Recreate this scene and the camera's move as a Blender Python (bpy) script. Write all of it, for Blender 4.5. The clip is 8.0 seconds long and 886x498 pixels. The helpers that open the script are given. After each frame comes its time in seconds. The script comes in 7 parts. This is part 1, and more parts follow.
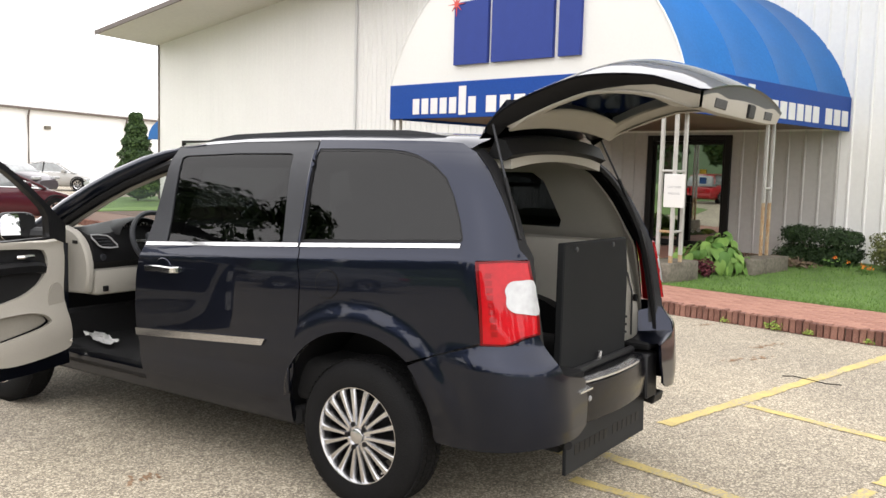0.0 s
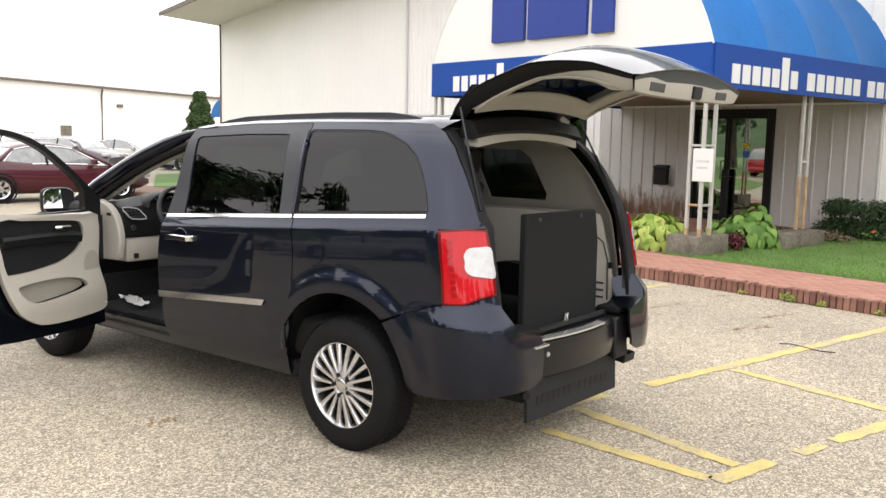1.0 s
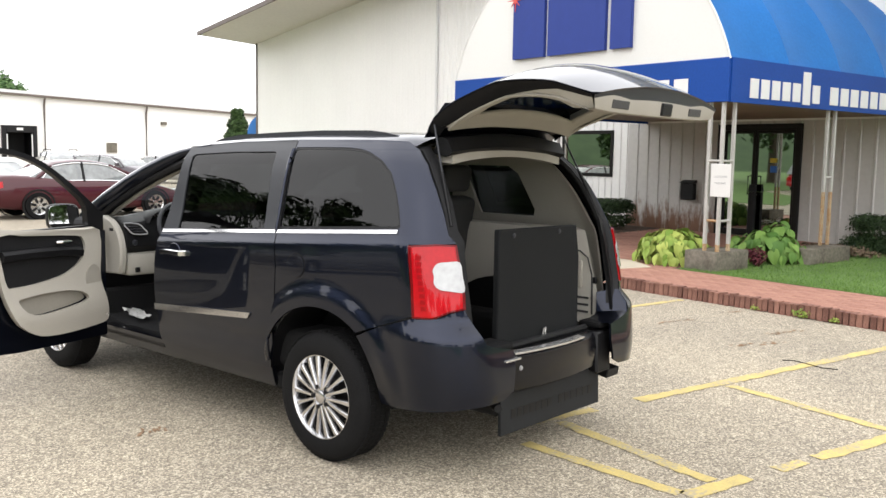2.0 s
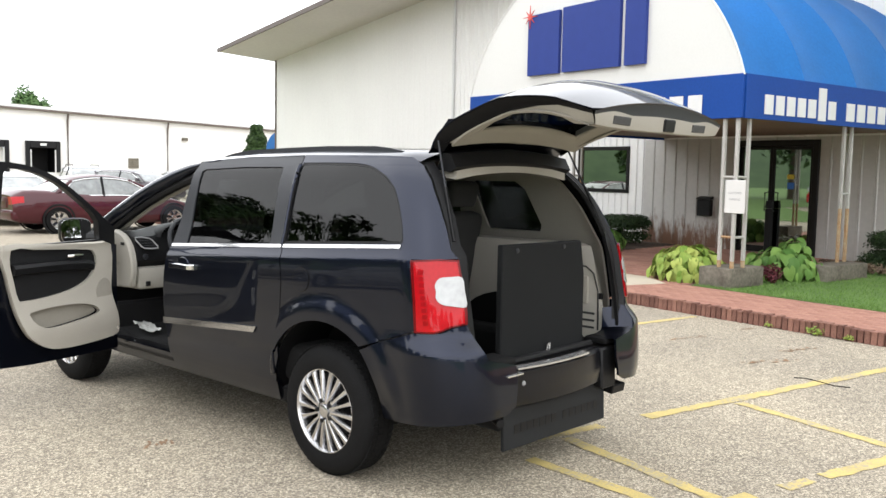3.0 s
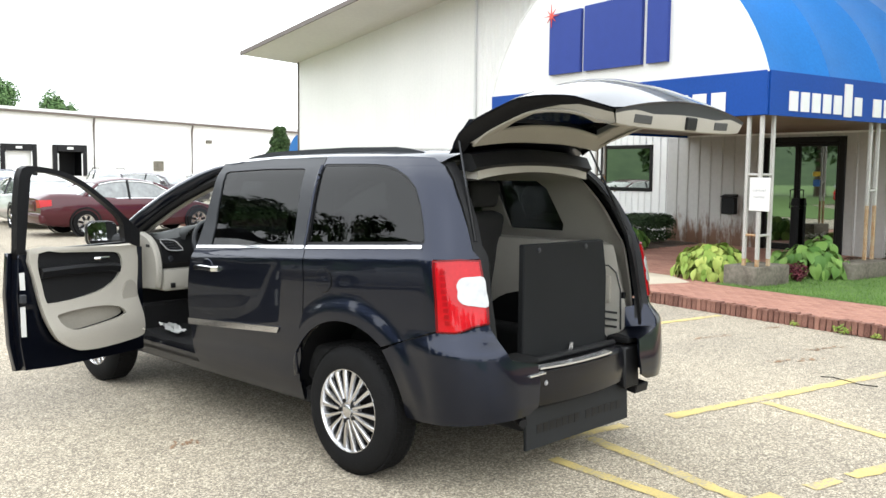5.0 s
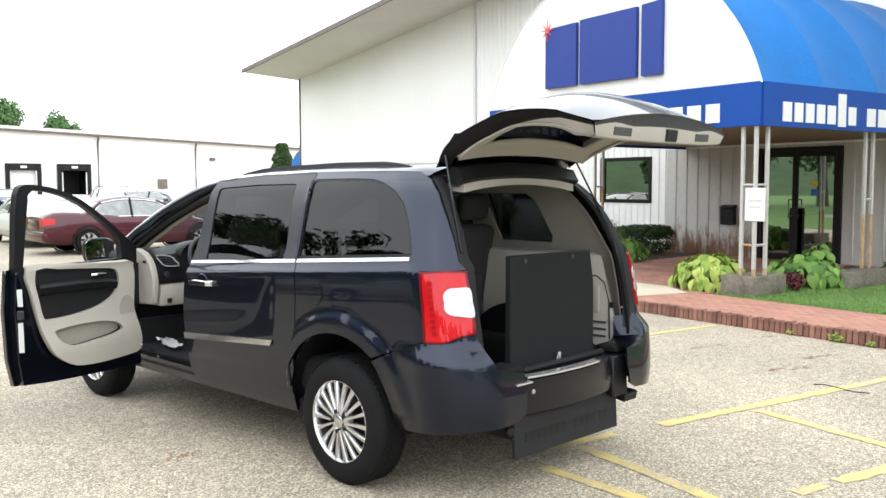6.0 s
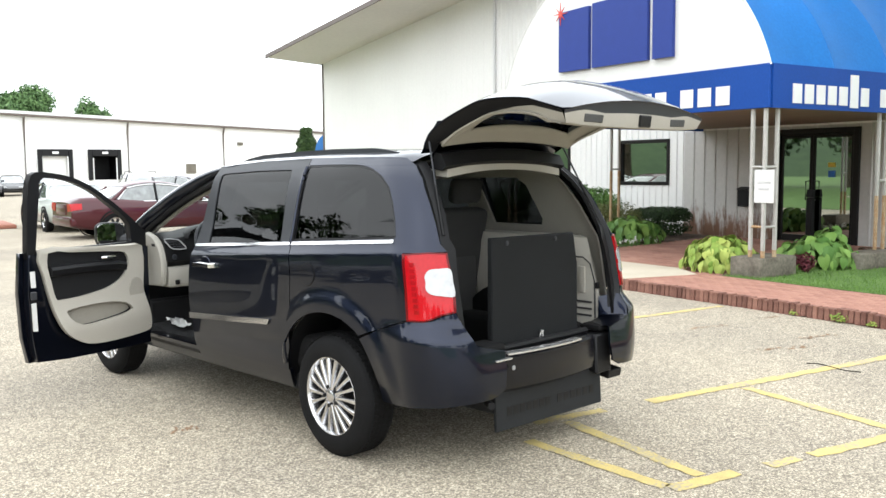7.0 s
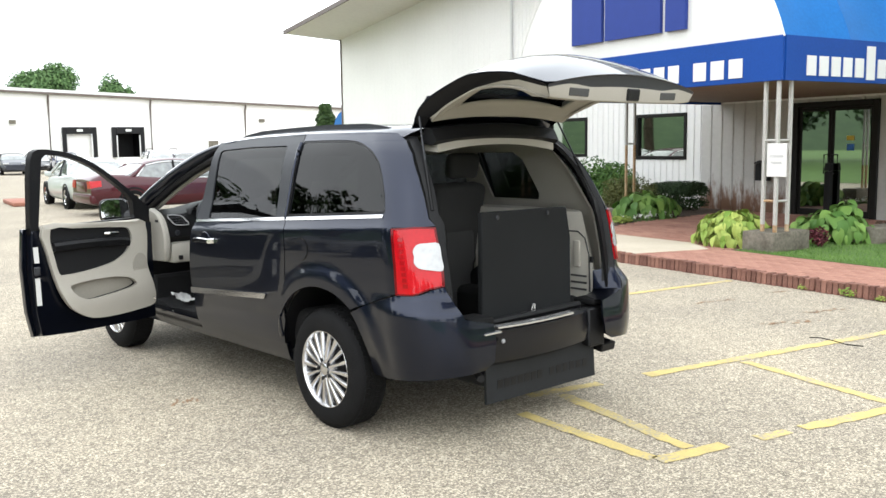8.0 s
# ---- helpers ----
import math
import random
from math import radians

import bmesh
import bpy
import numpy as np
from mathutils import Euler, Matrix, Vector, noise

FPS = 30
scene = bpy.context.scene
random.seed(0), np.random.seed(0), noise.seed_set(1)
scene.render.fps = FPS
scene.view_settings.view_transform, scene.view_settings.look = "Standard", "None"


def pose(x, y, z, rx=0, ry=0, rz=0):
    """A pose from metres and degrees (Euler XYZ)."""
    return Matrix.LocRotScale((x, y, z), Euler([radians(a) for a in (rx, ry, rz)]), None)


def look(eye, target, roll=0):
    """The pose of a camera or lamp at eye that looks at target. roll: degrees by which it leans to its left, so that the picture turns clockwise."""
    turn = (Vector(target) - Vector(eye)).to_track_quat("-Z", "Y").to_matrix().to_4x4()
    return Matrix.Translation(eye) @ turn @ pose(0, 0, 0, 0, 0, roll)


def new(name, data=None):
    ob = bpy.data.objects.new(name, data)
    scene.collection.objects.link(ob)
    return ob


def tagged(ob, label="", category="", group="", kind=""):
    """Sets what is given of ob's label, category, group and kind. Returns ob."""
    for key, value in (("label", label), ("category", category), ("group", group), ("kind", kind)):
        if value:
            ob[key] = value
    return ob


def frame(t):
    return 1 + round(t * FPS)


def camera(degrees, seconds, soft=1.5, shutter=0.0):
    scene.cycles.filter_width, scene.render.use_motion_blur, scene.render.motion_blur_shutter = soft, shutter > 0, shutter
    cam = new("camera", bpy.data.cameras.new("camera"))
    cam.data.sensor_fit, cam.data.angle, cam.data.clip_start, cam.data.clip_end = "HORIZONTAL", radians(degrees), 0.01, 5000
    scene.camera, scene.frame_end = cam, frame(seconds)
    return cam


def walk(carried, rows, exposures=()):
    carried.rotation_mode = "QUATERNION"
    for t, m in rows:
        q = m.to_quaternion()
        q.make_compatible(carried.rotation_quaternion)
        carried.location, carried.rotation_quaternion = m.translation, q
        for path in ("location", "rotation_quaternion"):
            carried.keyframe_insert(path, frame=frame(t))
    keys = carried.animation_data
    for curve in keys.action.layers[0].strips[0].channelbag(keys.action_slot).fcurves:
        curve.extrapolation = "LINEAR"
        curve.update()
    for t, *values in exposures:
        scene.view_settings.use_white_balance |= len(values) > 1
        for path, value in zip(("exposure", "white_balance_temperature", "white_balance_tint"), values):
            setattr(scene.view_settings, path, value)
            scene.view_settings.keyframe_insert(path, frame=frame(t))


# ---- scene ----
cam = camera(53.52, 8.0)
PATH = [
    (0, (-3.584, -3.305, 1.639), (-2.163, -1.910, 1.455), 1.56),
    (0.5, (-3.584, -3.680, 1.647), (-2.218, -2.232, 1.449), 0.43),
    (1, (-3.570, -3.966, 1.670), (-2.261, -2.474, 1.426), 1.20),
    (2.5, (-3.299, -4.312, 1.685), (-2.080, -2.737, 1.496), 0.87),
    (3, (-3.307, -4.327, 1.684), (-2.101, -2.742, 1.508), 1.08),
    (3.5, (-3.307, -4.326, 1.684), (-2.117, -2.728, 1.503), 0.93),
    (4, (-3.309, -4.327, 1.684), (-2.134, -2.720, 1.500), 0.83),
    (4.5, (-3.315, -4.333, 1.685), (-2.149, -2.719, 1.497), 0.80),
    (6, (-3.283, -4.465, 1.680), (-2.126, -2.840, 1.536), -0.12),
    (6.5, (-3.288, -4.661, 1.668), (-2.156, -3.023, 1.476), 0.14),
    (7, (-3.202, -4.782, 1.692), (-2.101, -3.123, 1.510), -0.47),
    (7.5, (-3.053, -4.841, 1.689), (-2.023, -3.137, 1.502), 0.46),
    (8, (-3.066, -4.917, 1.686), (-2.013, -3.233, 1.450), -0.80),
]
walk(cam, [(t, look(eye, target, roll)) for t, eye, target, roll in PATH],
     exposures=[(0, 0.70, 6650, 14), (0.5, 0.76, 6650, 14), (1.0, 0.74, 6700, 14), (2.5, 0.69, 6450, 12), (3.5, 0.68, 6400, 11), (4.5, 0.88, 6300, 9), (6.0, 0.95, 6250, 9), (6.5, 0.97, 6250, 9), (7.0, 0.90, 6250, 9), (8.0, 0.86, 6250, 9)])

# ---- world, sun, exposure ----
SUN_EL, SUN_AZ = radians(50), radians(238)
world = bpy.data.worlds.new("overcast")
scene.world = world
world.use_nodes = True
wn, wl = world.node_tree.nodes, world.node_tree.links
wn.clear()
sky = wn.new("ShaderNodeTexSky")
sky.sky_type, sky.sun_disc = "NISHITA", False
sky.sun_elevation, sky.sun_rotation = SUN_EL, SUN_AZ
sky.air_density, sky.dust_density, sky.ozone_density = 1.0, 1.0, 1.0
pale = wn.new("ShaderNodeHueSaturation")
pale.inputs["Saturation"].default_value = 0.15
cloud = wn.new("ShaderNodeMix")  # an even cloud cover over the clear sky
cloud.data_type = "RGBA"
cloud.inputs["Factor"].default_value = 0.75
cloud.inputs["B"].default_value = (12.6, 12.9, 13.0, 1)
bg = wn.new("ShaderNodeBackground")
bg.inputs["Strength"].default_value = 0.142
wo = wn.new("ShaderNodeOutputWorld")
wl.new(sky.outputs[0], pale.inputs["Color"])
wl.new(pale.outputs[0], cloud.inputs["A"])
wl.new(cloud.outputs["Result"], bg.inputs["Color"])
wl.new(bg.outputs[0], wo.inputs["Surface"])

sun = new("sun", bpy.data.lights.new("sun", "SUN"))
sun.data.energy, sun.data.angle, sun.data.color = 0.9, radians(150), (1.0, 0.96, 0.9)
sun_dir = Vector((math.sin(SUN_AZ) * math.cos(SUN_EL), math.cos(SUN_AZ) * math.cos(SUN_EL), math.sin(SUN_EL)))
sun.matrix_world = look((0, 0, 30), Vector((0, 0, 30)) - sun_dir)


# ---- materials ----
ALBEDO_SCALE = 0.80  # light balance put into base colours: non-metals dimmed so reflections look brighter


def mat(name, base, rough=0.6, metal=0.0, vary=0.12, scale=6.0, fine=60.0, bump=0.0, coat=0.0, spec=0.5, base2=None, object_vary=0.0, island=False, coat_ior=1.5):
    """A surface with colour varied at two scales, and a fine relief."""
    m = bpy.data.materials.new(name)
    m.use_nodes = True
    n, l = m.node_tree.nodes, m.node_tree.links
    b = n["Principled BSDF"]
    b.inputs["Roughness"].default_value, b.inputs["Metallic"].default_value = rough, metal
    b.inputs["Specular IOR Level"].default_value = spec
    b.inputs["Coat IOR"].default_value = coat_ior
    b.inputs["Coat Weight"].default_value, b.inputs["Coat Roughness"].default_value = coat, 0.03
    co = n.new("ShaderNodeTexCoord")
    big, small = n.new("ShaderNodeTexNoise"), n.new("ShaderNodeTexNoise")
    big.inputs["Scale"].default_value, small.inputs["Scale"].default_value = scale, fine
    big.inputs["Detail"].default_value, small.inputs["Detail"].default_value = 5, 4
    for t in (big, small):
        l.new(co.outputs["Object"], t.inputs["Vector"])
    add = n.new("ShaderNodeMath")
    add.operation = "ADD"
    l.new(big.outputs["Fac"], add.inputs[0]), l.new(small.outputs["Fac"], add.inputs[1])
    fac = add.outputs[0]
    if object_vary:
        info, mul, add2 = n.new("ShaderNodeObjectInfo"), n.new("ShaderNodeMath"), n.new("ShaderNodeMath")
        mul.operation, mul.inputs[1].default_value = "MULTIPLY_ADD", object_vary * 2
        mul.inputs[2].default_value = -object_vary
        l.new(info.outputs["Random"], mul.inputs[0])
        if island:  # joined pieces vary one by one as well
            geo, both, wrap = n.new("ShaderNodeNewGeometry"), n.new("ShaderNodeMath"), n.new("ShaderNodeMath")
            wrap.operation, wrap.inputs[1].default_value = "MODULO", 1.0
            l.new(geo.outputs["Random Per Island"], both.inputs[0]), l.new(info.outputs["Random"], both.inputs[1])
            l.new(both.outputs[0], wrap.inputs[0]), l.new(wrap.outputs[0], mul.inputs[0])
        l.new(mul.outputs[0], add2.inputs[0]), l.new(fac, add2.inputs[1])
        fac = add2.outputs[0]
    ramp = n.new("ShaderNodeMapRange")
    ramp.inputs["From Min"].default_value, ramp.inputs["From Max"].default_value = 0.6, 1.4
    l.new(fac, ramp.inputs["Value"])
    mix = n.new("ShaderNodeMix")
    mix.data_type = "RGBA"
    k = 1.0 if metal > 0.9 else ALBEDO_SCALE
    lo = tuple(k * c * (1 - vary) for c in base) if base2 is None else tuple(k * c for c in base)
    hi = tuple(min(1, k * c * (1 + vary)) for c in base) if base2 is None else tuple(k * c for c in base2)
    mix.inputs["A"].default_value, mix.inputs["B"].default_value = (*lo, 1), (*hi, 1)
    l.new(ramp.outputs[0], mix.inputs["Factor"])
    l.new(mix.outputs["Result"], b.inputs["Base Color"])
    if bump:
        bp = n.new("ShaderNodeBump")
        bp.inputs["Strength"].default_value, bp.inputs["Distance"].default_value = bump, 0.01
        l.new(small.outputs["Fac"], bp.inputs["Height"])
        l.new(bp.outputs[0], b.inputs["Normal"])
    return m


def glass(name, tint, rough=0.0, gloss=1.0):
    """A tinted pane: clear with a tint, and a reflection that grows towards grazing angles."""
    m = bpy.data.materials.new(name)
    m.use_nodes = True
    n, l = m.node_tree.nodes, m.node_tree.links
    n.clear()
    out, mx = n.new("ShaderNodeOutputMaterial"), n.new("ShaderNodeMixShader")
    tr, gl, fr = n.new("ShaderNodeBsdfTransparent"), n.new("ShaderNodeBsdfGlossy"), n.new("ShaderNodeLayerWeight")
    pw, ma = n.new("ShaderNodeMath"), n.new("ShaderNodeMath")
    tr.inputs["Color"].default_value = (*tint, 1)
    gl.inputs["Roughness"].default_value = rough
    gl.inputs["Color"].default_value = (gloss, gloss, gloss, 1)
    fr.inputs["Blend"].default_value = 0.5
    pw.operation, pw.inputs[1].default_value = "POWER", 5.0
    ma.operation, ma.inputs[1].default_value, ma.inputs[2].default_value = "MULTIPLY_ADD", 0.95, 0.045
    l.new(fr.outputs["Facing"], pw.inputs[0]), l.new(pw.outputs[0], ma.inputs[0])
    l.new(ma.outputs[0], mx.inputs[0]), l.new(tr.outputs[0], mx.inputs[1]), l.new(gl.outputs[0], mx.inputs[2])
    l.new(mx.outputs[0], out.inputs["Surface"])
    return m


def worn_paint(m):
    """Lets the grey stones show through where the paint has gone."""
    n, l = m.node_tree.nodes, m.node_tree.links
    b = n["Principled BSDF"]
    old = b.inputs["Base Color"].links[0].from_socket
    co, no, big = n.new("ShaderNodeTexCoord"), n.new("ShaderNodeTexNoise"), n.new("ShaderNodeTexNoise")
    no.inputs["Scale"].default_value, no.inputs["Detail"].default_value = 42, 3
    big.inputs["Scale"].default_value, big.inputs["Detail"].default_value = 2.2, 4
    l.new(co.outputs["Object"], no.inputs["Vector"]), l.new(co.outputs["Object"], big.inputs["Vector"])
    add, edge, mix = n.new("ShaderNodeMath"), n.new("ShaderNodeMapRange"), n.new("ShaderNodeMix")
    l.new(no.outputs["Fac"], add.inputs[0]), l.new(big.outputs["Fac"], add.inputs[1])
    edge.inputs["From Min"].default_value, edge.inputs["From Max"].default_value, edge.inputs["To Max"].default_value = 1.02, 1.16, 0.8
    l.new(add.outputs[0], edge.inputs["Value"])
    mix.data_type = "RGBA"
    mix.inputs["B"].default_value = (0.32, 0.284, 0.224, 1)
    l.new(edge.outputs[0], mix.inputs["Factor"]), l.new(old, mix.inputs["A"]), l.new(mix.outputs["Result"], b.inputs["Base Color"])


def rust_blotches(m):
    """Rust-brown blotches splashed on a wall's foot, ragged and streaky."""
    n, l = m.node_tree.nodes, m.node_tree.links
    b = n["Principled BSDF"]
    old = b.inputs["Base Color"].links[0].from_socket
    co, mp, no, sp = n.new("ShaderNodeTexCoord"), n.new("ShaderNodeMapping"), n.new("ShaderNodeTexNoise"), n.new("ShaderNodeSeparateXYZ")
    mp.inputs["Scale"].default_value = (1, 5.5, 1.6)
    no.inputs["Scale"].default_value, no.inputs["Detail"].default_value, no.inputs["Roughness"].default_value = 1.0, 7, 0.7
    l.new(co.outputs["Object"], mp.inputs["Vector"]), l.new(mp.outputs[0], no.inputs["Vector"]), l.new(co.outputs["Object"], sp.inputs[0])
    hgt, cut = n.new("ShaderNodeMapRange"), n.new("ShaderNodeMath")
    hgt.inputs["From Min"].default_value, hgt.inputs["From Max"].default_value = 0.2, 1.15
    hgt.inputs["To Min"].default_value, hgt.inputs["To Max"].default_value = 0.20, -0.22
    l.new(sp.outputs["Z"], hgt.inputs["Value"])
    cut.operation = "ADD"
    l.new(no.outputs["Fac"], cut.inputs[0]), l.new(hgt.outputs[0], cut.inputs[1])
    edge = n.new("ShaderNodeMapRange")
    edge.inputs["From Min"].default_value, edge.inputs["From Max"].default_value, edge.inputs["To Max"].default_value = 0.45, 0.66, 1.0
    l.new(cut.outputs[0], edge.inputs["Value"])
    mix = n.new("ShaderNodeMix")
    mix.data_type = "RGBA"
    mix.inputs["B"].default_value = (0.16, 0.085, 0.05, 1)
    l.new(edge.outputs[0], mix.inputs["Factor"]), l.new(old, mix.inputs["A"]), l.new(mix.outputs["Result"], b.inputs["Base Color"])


def pebbles(m):
    """Turns a surface into worn asphalt: stones of many greys in dark binder, with broad stains."""
    n, l = m.node_tree.nodes, m.node_tree.links
    b = n["Principled BSDF"]
    co = n.new("ShaderNodeTexCoord")
    cells, gaps, stain, tone = n.new("ShaderNodeTexVoronoi"), n.new("ShaderNodeTexVoronoi"), n.new("ShaderNodeTexNoise"), n.new("ShaderNodeTexNoise")
    cells.inputs["Scale"].default_value = gaps.inputs["Scale"].default_value = 104
    gaps.feature = "DISTANCE_TO_EDGE"
    stain.inputs["Scale"].default_value, stain.inputs["Detail"].default_value = 0.55, 6
    tone.inputs["Scale"].default_value, tone.inputs["Detail"].default_value = 9, 5
    for t in (cells, gaps, stain, tone):
        l.new(co.outputs["Object"], t.inputs["Vector"])
    grey = n.new("ShaderNodeValToRGB")
    grey.color_ramp.elements[0].color, grey.color_ramp.elements[1].color = (0.172, 0.154, 0.126, 1), (0.616, 0.560, 0.460, 1)
    grey.color_ramp.elements[1].position = 0.95
    e = grey.color_ramp.elements.new(0.55)
    e.color = (0.348, 0.312, 0.250, 1)
    sep = n.new("ShaderNodeSeparateColor")
    l.new(cells.outputs["Color"], sep.inputs[0])
    l.new(sep.outputs[0], grey.inputs["Fac"])
    edge = n.new("ShaderNodeMapRange")
    edge.inputs["From Max"].default_value, edge.inputs["To Min"].default_value = 0.09, 0.55
    l.new(gaps.outputs["Distance"], edge.inputs["Value"])
    dark = n.new("ShaderNodeMix")
    dark.data_type, dark.blend_type = "RGBA", "MULTIPLY"
    dark.inputs["Factor"].default_value = 1.0
    l.new(grey.outputs["Color"], dark.inputs["A"]), l.new(edge.outputs[0], dark.inputs["B"])
    ramp = n.new("ShaderNodeValToRGB")
    ramp.color_ramp.elements[0].position, ramp.color_ramp.elements[1].position = 0.33, 0.68
    ramp.color_ramp.elements[0].color, ramp.color_ramp.elements[1].color = (0.72, 0.70, 0.68, 1), (1.12, 1.08, 1.0, 1)
    mixn = n.new("ShaderNodeMath")
    mixn.operation = "MULTIPLY_ADD"
    mixn.inputs[1].default_value, mixn.inputs[2].default_value = 0.35, 0.0
    l.new(tone.outputs["Fac"], mixn.inputs[0])
    addn = n.new("ShaderNodeMath")
    addn.operation = "MULTIPLY_ADD"
    addn.inputs[1].default_value = 0.65
    l.new(stain.outputs["Fac"], addn.inputs[0]), l.new(mixn.outputs[0], addn.inputs[2])
    l.new(addn.outputs[0], ramp.inputs["Fac"])
    wear = n.new("ShaderNodeMix")
    wear.data_type, wear.blend_type = "RGBA", "MULTIPLY"
    wear.inputs["Factor"].default_value = 1.0
    l.new(dark.outputs["Result"], wear.inputs["A"]), l.new(ramp.outputs["Color"], wear.inputs["B"])
    l.new(wear.outputs["Result"], b.inputs["Base Color"])
    bp = n.new("ShaderNodeBump")
    bp.inputs["Strength"].default_value, bp.inputs["Distance"].default_value = 0.5, 0.004
    l.new(gaps.outputs["Distance"], bp.inputs["Height"]), l.new(bp.outputs[0], b.inputs["Normal"])


M = {}
M["asphalt"] = mat("asphalt", (0.10, 0.095, 0.088), 0.9, base2=(0.42, 0.39, 0.35), scale=0.8, fine=55, bump=0.6)
pebbles(M["asphalt"])
M["yellow"] = mat("yellow_paint", (0.46, 0.375, 0.17), 0.85, base2=(0.78, 0.60, 0.20), scale=7, fine=85, bump=0.3)
worn_paint(M["yellow"])
M["brick"] = mat("brick", (0.15, 0.065, 0.048), 0.92, base2=(0.37, 0.185, 0.135), scale=12, fine=90, bump=0.4, object_vary=0.35)
M["paver"] = mat("paver", (0.27, 0.115, 0.085), 0.85, base2=(0.50, 0.265, 0.19), scale=1.8, fine=40, bump=0.3, object_vary=0.16, island=True)
M["joint"] = mat("joint_sand", (0.13, 0.075, 0.055), 0.95, base2=(0.24, 0.16, 0.12), scale=3, fine=60, bump=0.3)
M["concrete"] = mat("concrete", (0.085, 0.075, 0.058), 0.92, base2=(0.27, 0.245, 0.20), scale=3.5, fine=22, bump=0.4, spec=0.2)
M["slab"] = mat("pale_concrete", (0.50, 0.435, 0.335), 0.9, base2=(0.66, 0.585, 0.46), scale=1.5, fine=45, bump=0.3)
M["soil"] = mat("soil", (0.06, 0.04, 0.03), 0.95, base2=(0.16, 0.11, 0.08), scale=5, fine=70, bump=0.8)
M["lawn"] = mat("lawn", (0.06, 0.13, 0.025), 0.9, base2=(0.16, 0.27, 0.06), scale=1.6, fine=80, bump=0.8)
M["siding"] = mat("white_siding", (0.98, 0.97, 0.935), 0.5, vary=0.04, scale=0.6, fine=15, bump=0.05)
# Entry siding: canopy shade put into a greyer colour; the rust is its own.
M["siding_shaded"] = mat("grey_shaded_siding", (0.60, 0.585, 0.55), 0.5, vary=0.08, scale=0.8, fine=12, bump=0.05)
M["siding_shaded_rust"] = mat("shaded_rusty_siding", (0.60, 0.585, 0.55), 0.55, vary=0.08, scale=0.8, fine=12, bump=0.05)
rust_blotches(M["siding_shaded_rust"])
M["soffit"] = mat("soffit", (0.86, 0.83, 0.77), 0.7, vary=0.06, scale=0.5, fine=8)
M["trim_brown"] = mat("brown_trim", (0.13, 0.10, 0.085), 0.5, vary=0.15)
M["ceiling_tan"] = mat("tan_boards", (0.25, 0.185, 0.125), 0.7, vary=0.15, scale=1.2, fine=14)
M["vinyl_white"] = mat("white_vinyl", (0.82, 0.82, 0.80), 0.45, vary=0.03, scale=1.0, fine=30)
M["vinyl_blue"] = mat("blue_vinyl", (0.009, 0.066, 0.33), 0.55, vary=0.12, scale=0.8, fine=30, spec=0.2)
M["vinyl_sky"] = mat("light_blue_vinyl", (0.018, 0.165, 0.50), 0.5, vary=0.16, scale=1.3, fine=25, spec=0.22)
M["letter_blue"] = mat("letter_blue", (0.028, 0.056, 0.28), 0.5, vary=0.06, spec=0.25)
M["letter_white"] = mat("letter_white", (0.82, 0.82, 0.82), 0.5, vary=0.03)
M["letter_red"] = mat("letter_red", (0.7, 0.08, 0.06), 0.5, vary=0.05)
M["post"] = mat("post_paint", (0.50, 0.49, 0.46), 0.5, vary=0.14, scale=3, fine=40)
M["rust"] = mat("rusty_paint", (0.36, 0.16, 0.04), 0.8, base2=(0.56, 0.46, 0.31), scale=9, fine=30, bump=0.2)
M["bronze"] = mat("dark_bronze", (0.012, 0.011, 0.010), 0.45, vary=0.2, spec=0.2)
M["black"] = mat("black_plastic", (0.008, 0.008, 0.009), 0.5, vary=0.2, bump=0.1, spec=0.25)
M["gloss_black"] = mat("gloss_black", (0.008, 0.008, 0.010), 0.22, vary=0.2, spec=0.32)
M["rubber"] = mat("rubber", (0.009, 0.009, 0.0095), 0.8, vary=0.3, fine=120, bump=0.3, spec=0.15)
M["carpaint"] = mat("dark_blue_car_paint", (0.015, 0.019, 0.035), 0.32, metal=0.89, vary=0.15, scale=1, fine=900, coat=1.0, spec=0.0, coat_ior=1.35)
M["satin"] = mat("satin_black_trim", (0.030, 0.032, 0.038), 0.42, vary=0.08, spec=0.35)
M["chrome"] = mat("chrome", (0.75, 0.75, 0.76), 0.12, metal=1.0, vary=0.04)
M["moulding"] = mat("satin_chrome", (0.50, 0.50, 0.51), 0.22, metal=1.0, vary=0.12, scale=5, fine=40)
M["alloy"] = mat("alloy", (0.62, 0.62, 0.63), 0.22, metal=1.0, vary=0.05)
M["beige"] = mat("beige_trim", (0.50, 0.47, 0.41), 0.7, vary=0.06, scale=4, fine=150, bump=0.15)
M["dark_cloth"] = mat("dark_grey_cloth", (0.045, 0.045, 0.044), 0.9, vary=0.15, fine=160, bump=0.3)
M["lining"] = mat("lining_trim", (0.40, 0.38, 0.335), 0.75, vary=0.06, scale=4, fine=150, bump=0.15)
M["pale_trim"] = mat("pale_beige_trim", (0.66, 0.63, 0.565), 0.6, vary=0.05, scale=4, fine=150, bump=0.1)
M["beige_cloth"] = mat("beige_cloth", (0.26, 0.245, 0.21), 0.9, vary=0.08, scale=4, fine=200, bump=0.3)
M["gate_trim"] = mat("gate_trim", (0.42, 0.395, 0.345), 0.7, vary=0.06, scale=4, fine=150, bump=0.15)
M["grey_cloth"] = mat("grey_leather", (0.060, 0.060, 0.060), 0.7, vary=0.1, scale=4, fine=120, bump=0.2)
M["carpet"] = mat("carpet", (0.010, 0.010, 0.011), 0.95, vary=0.3, scale=5, fine=200, bump=0.5)
M["ramp"] = mat("black_grip_sheet", (0.011, 0.012, 0.013), 0.8, vary=0.2, scale=3, fine=160, bump=0.4, spec=0.2)
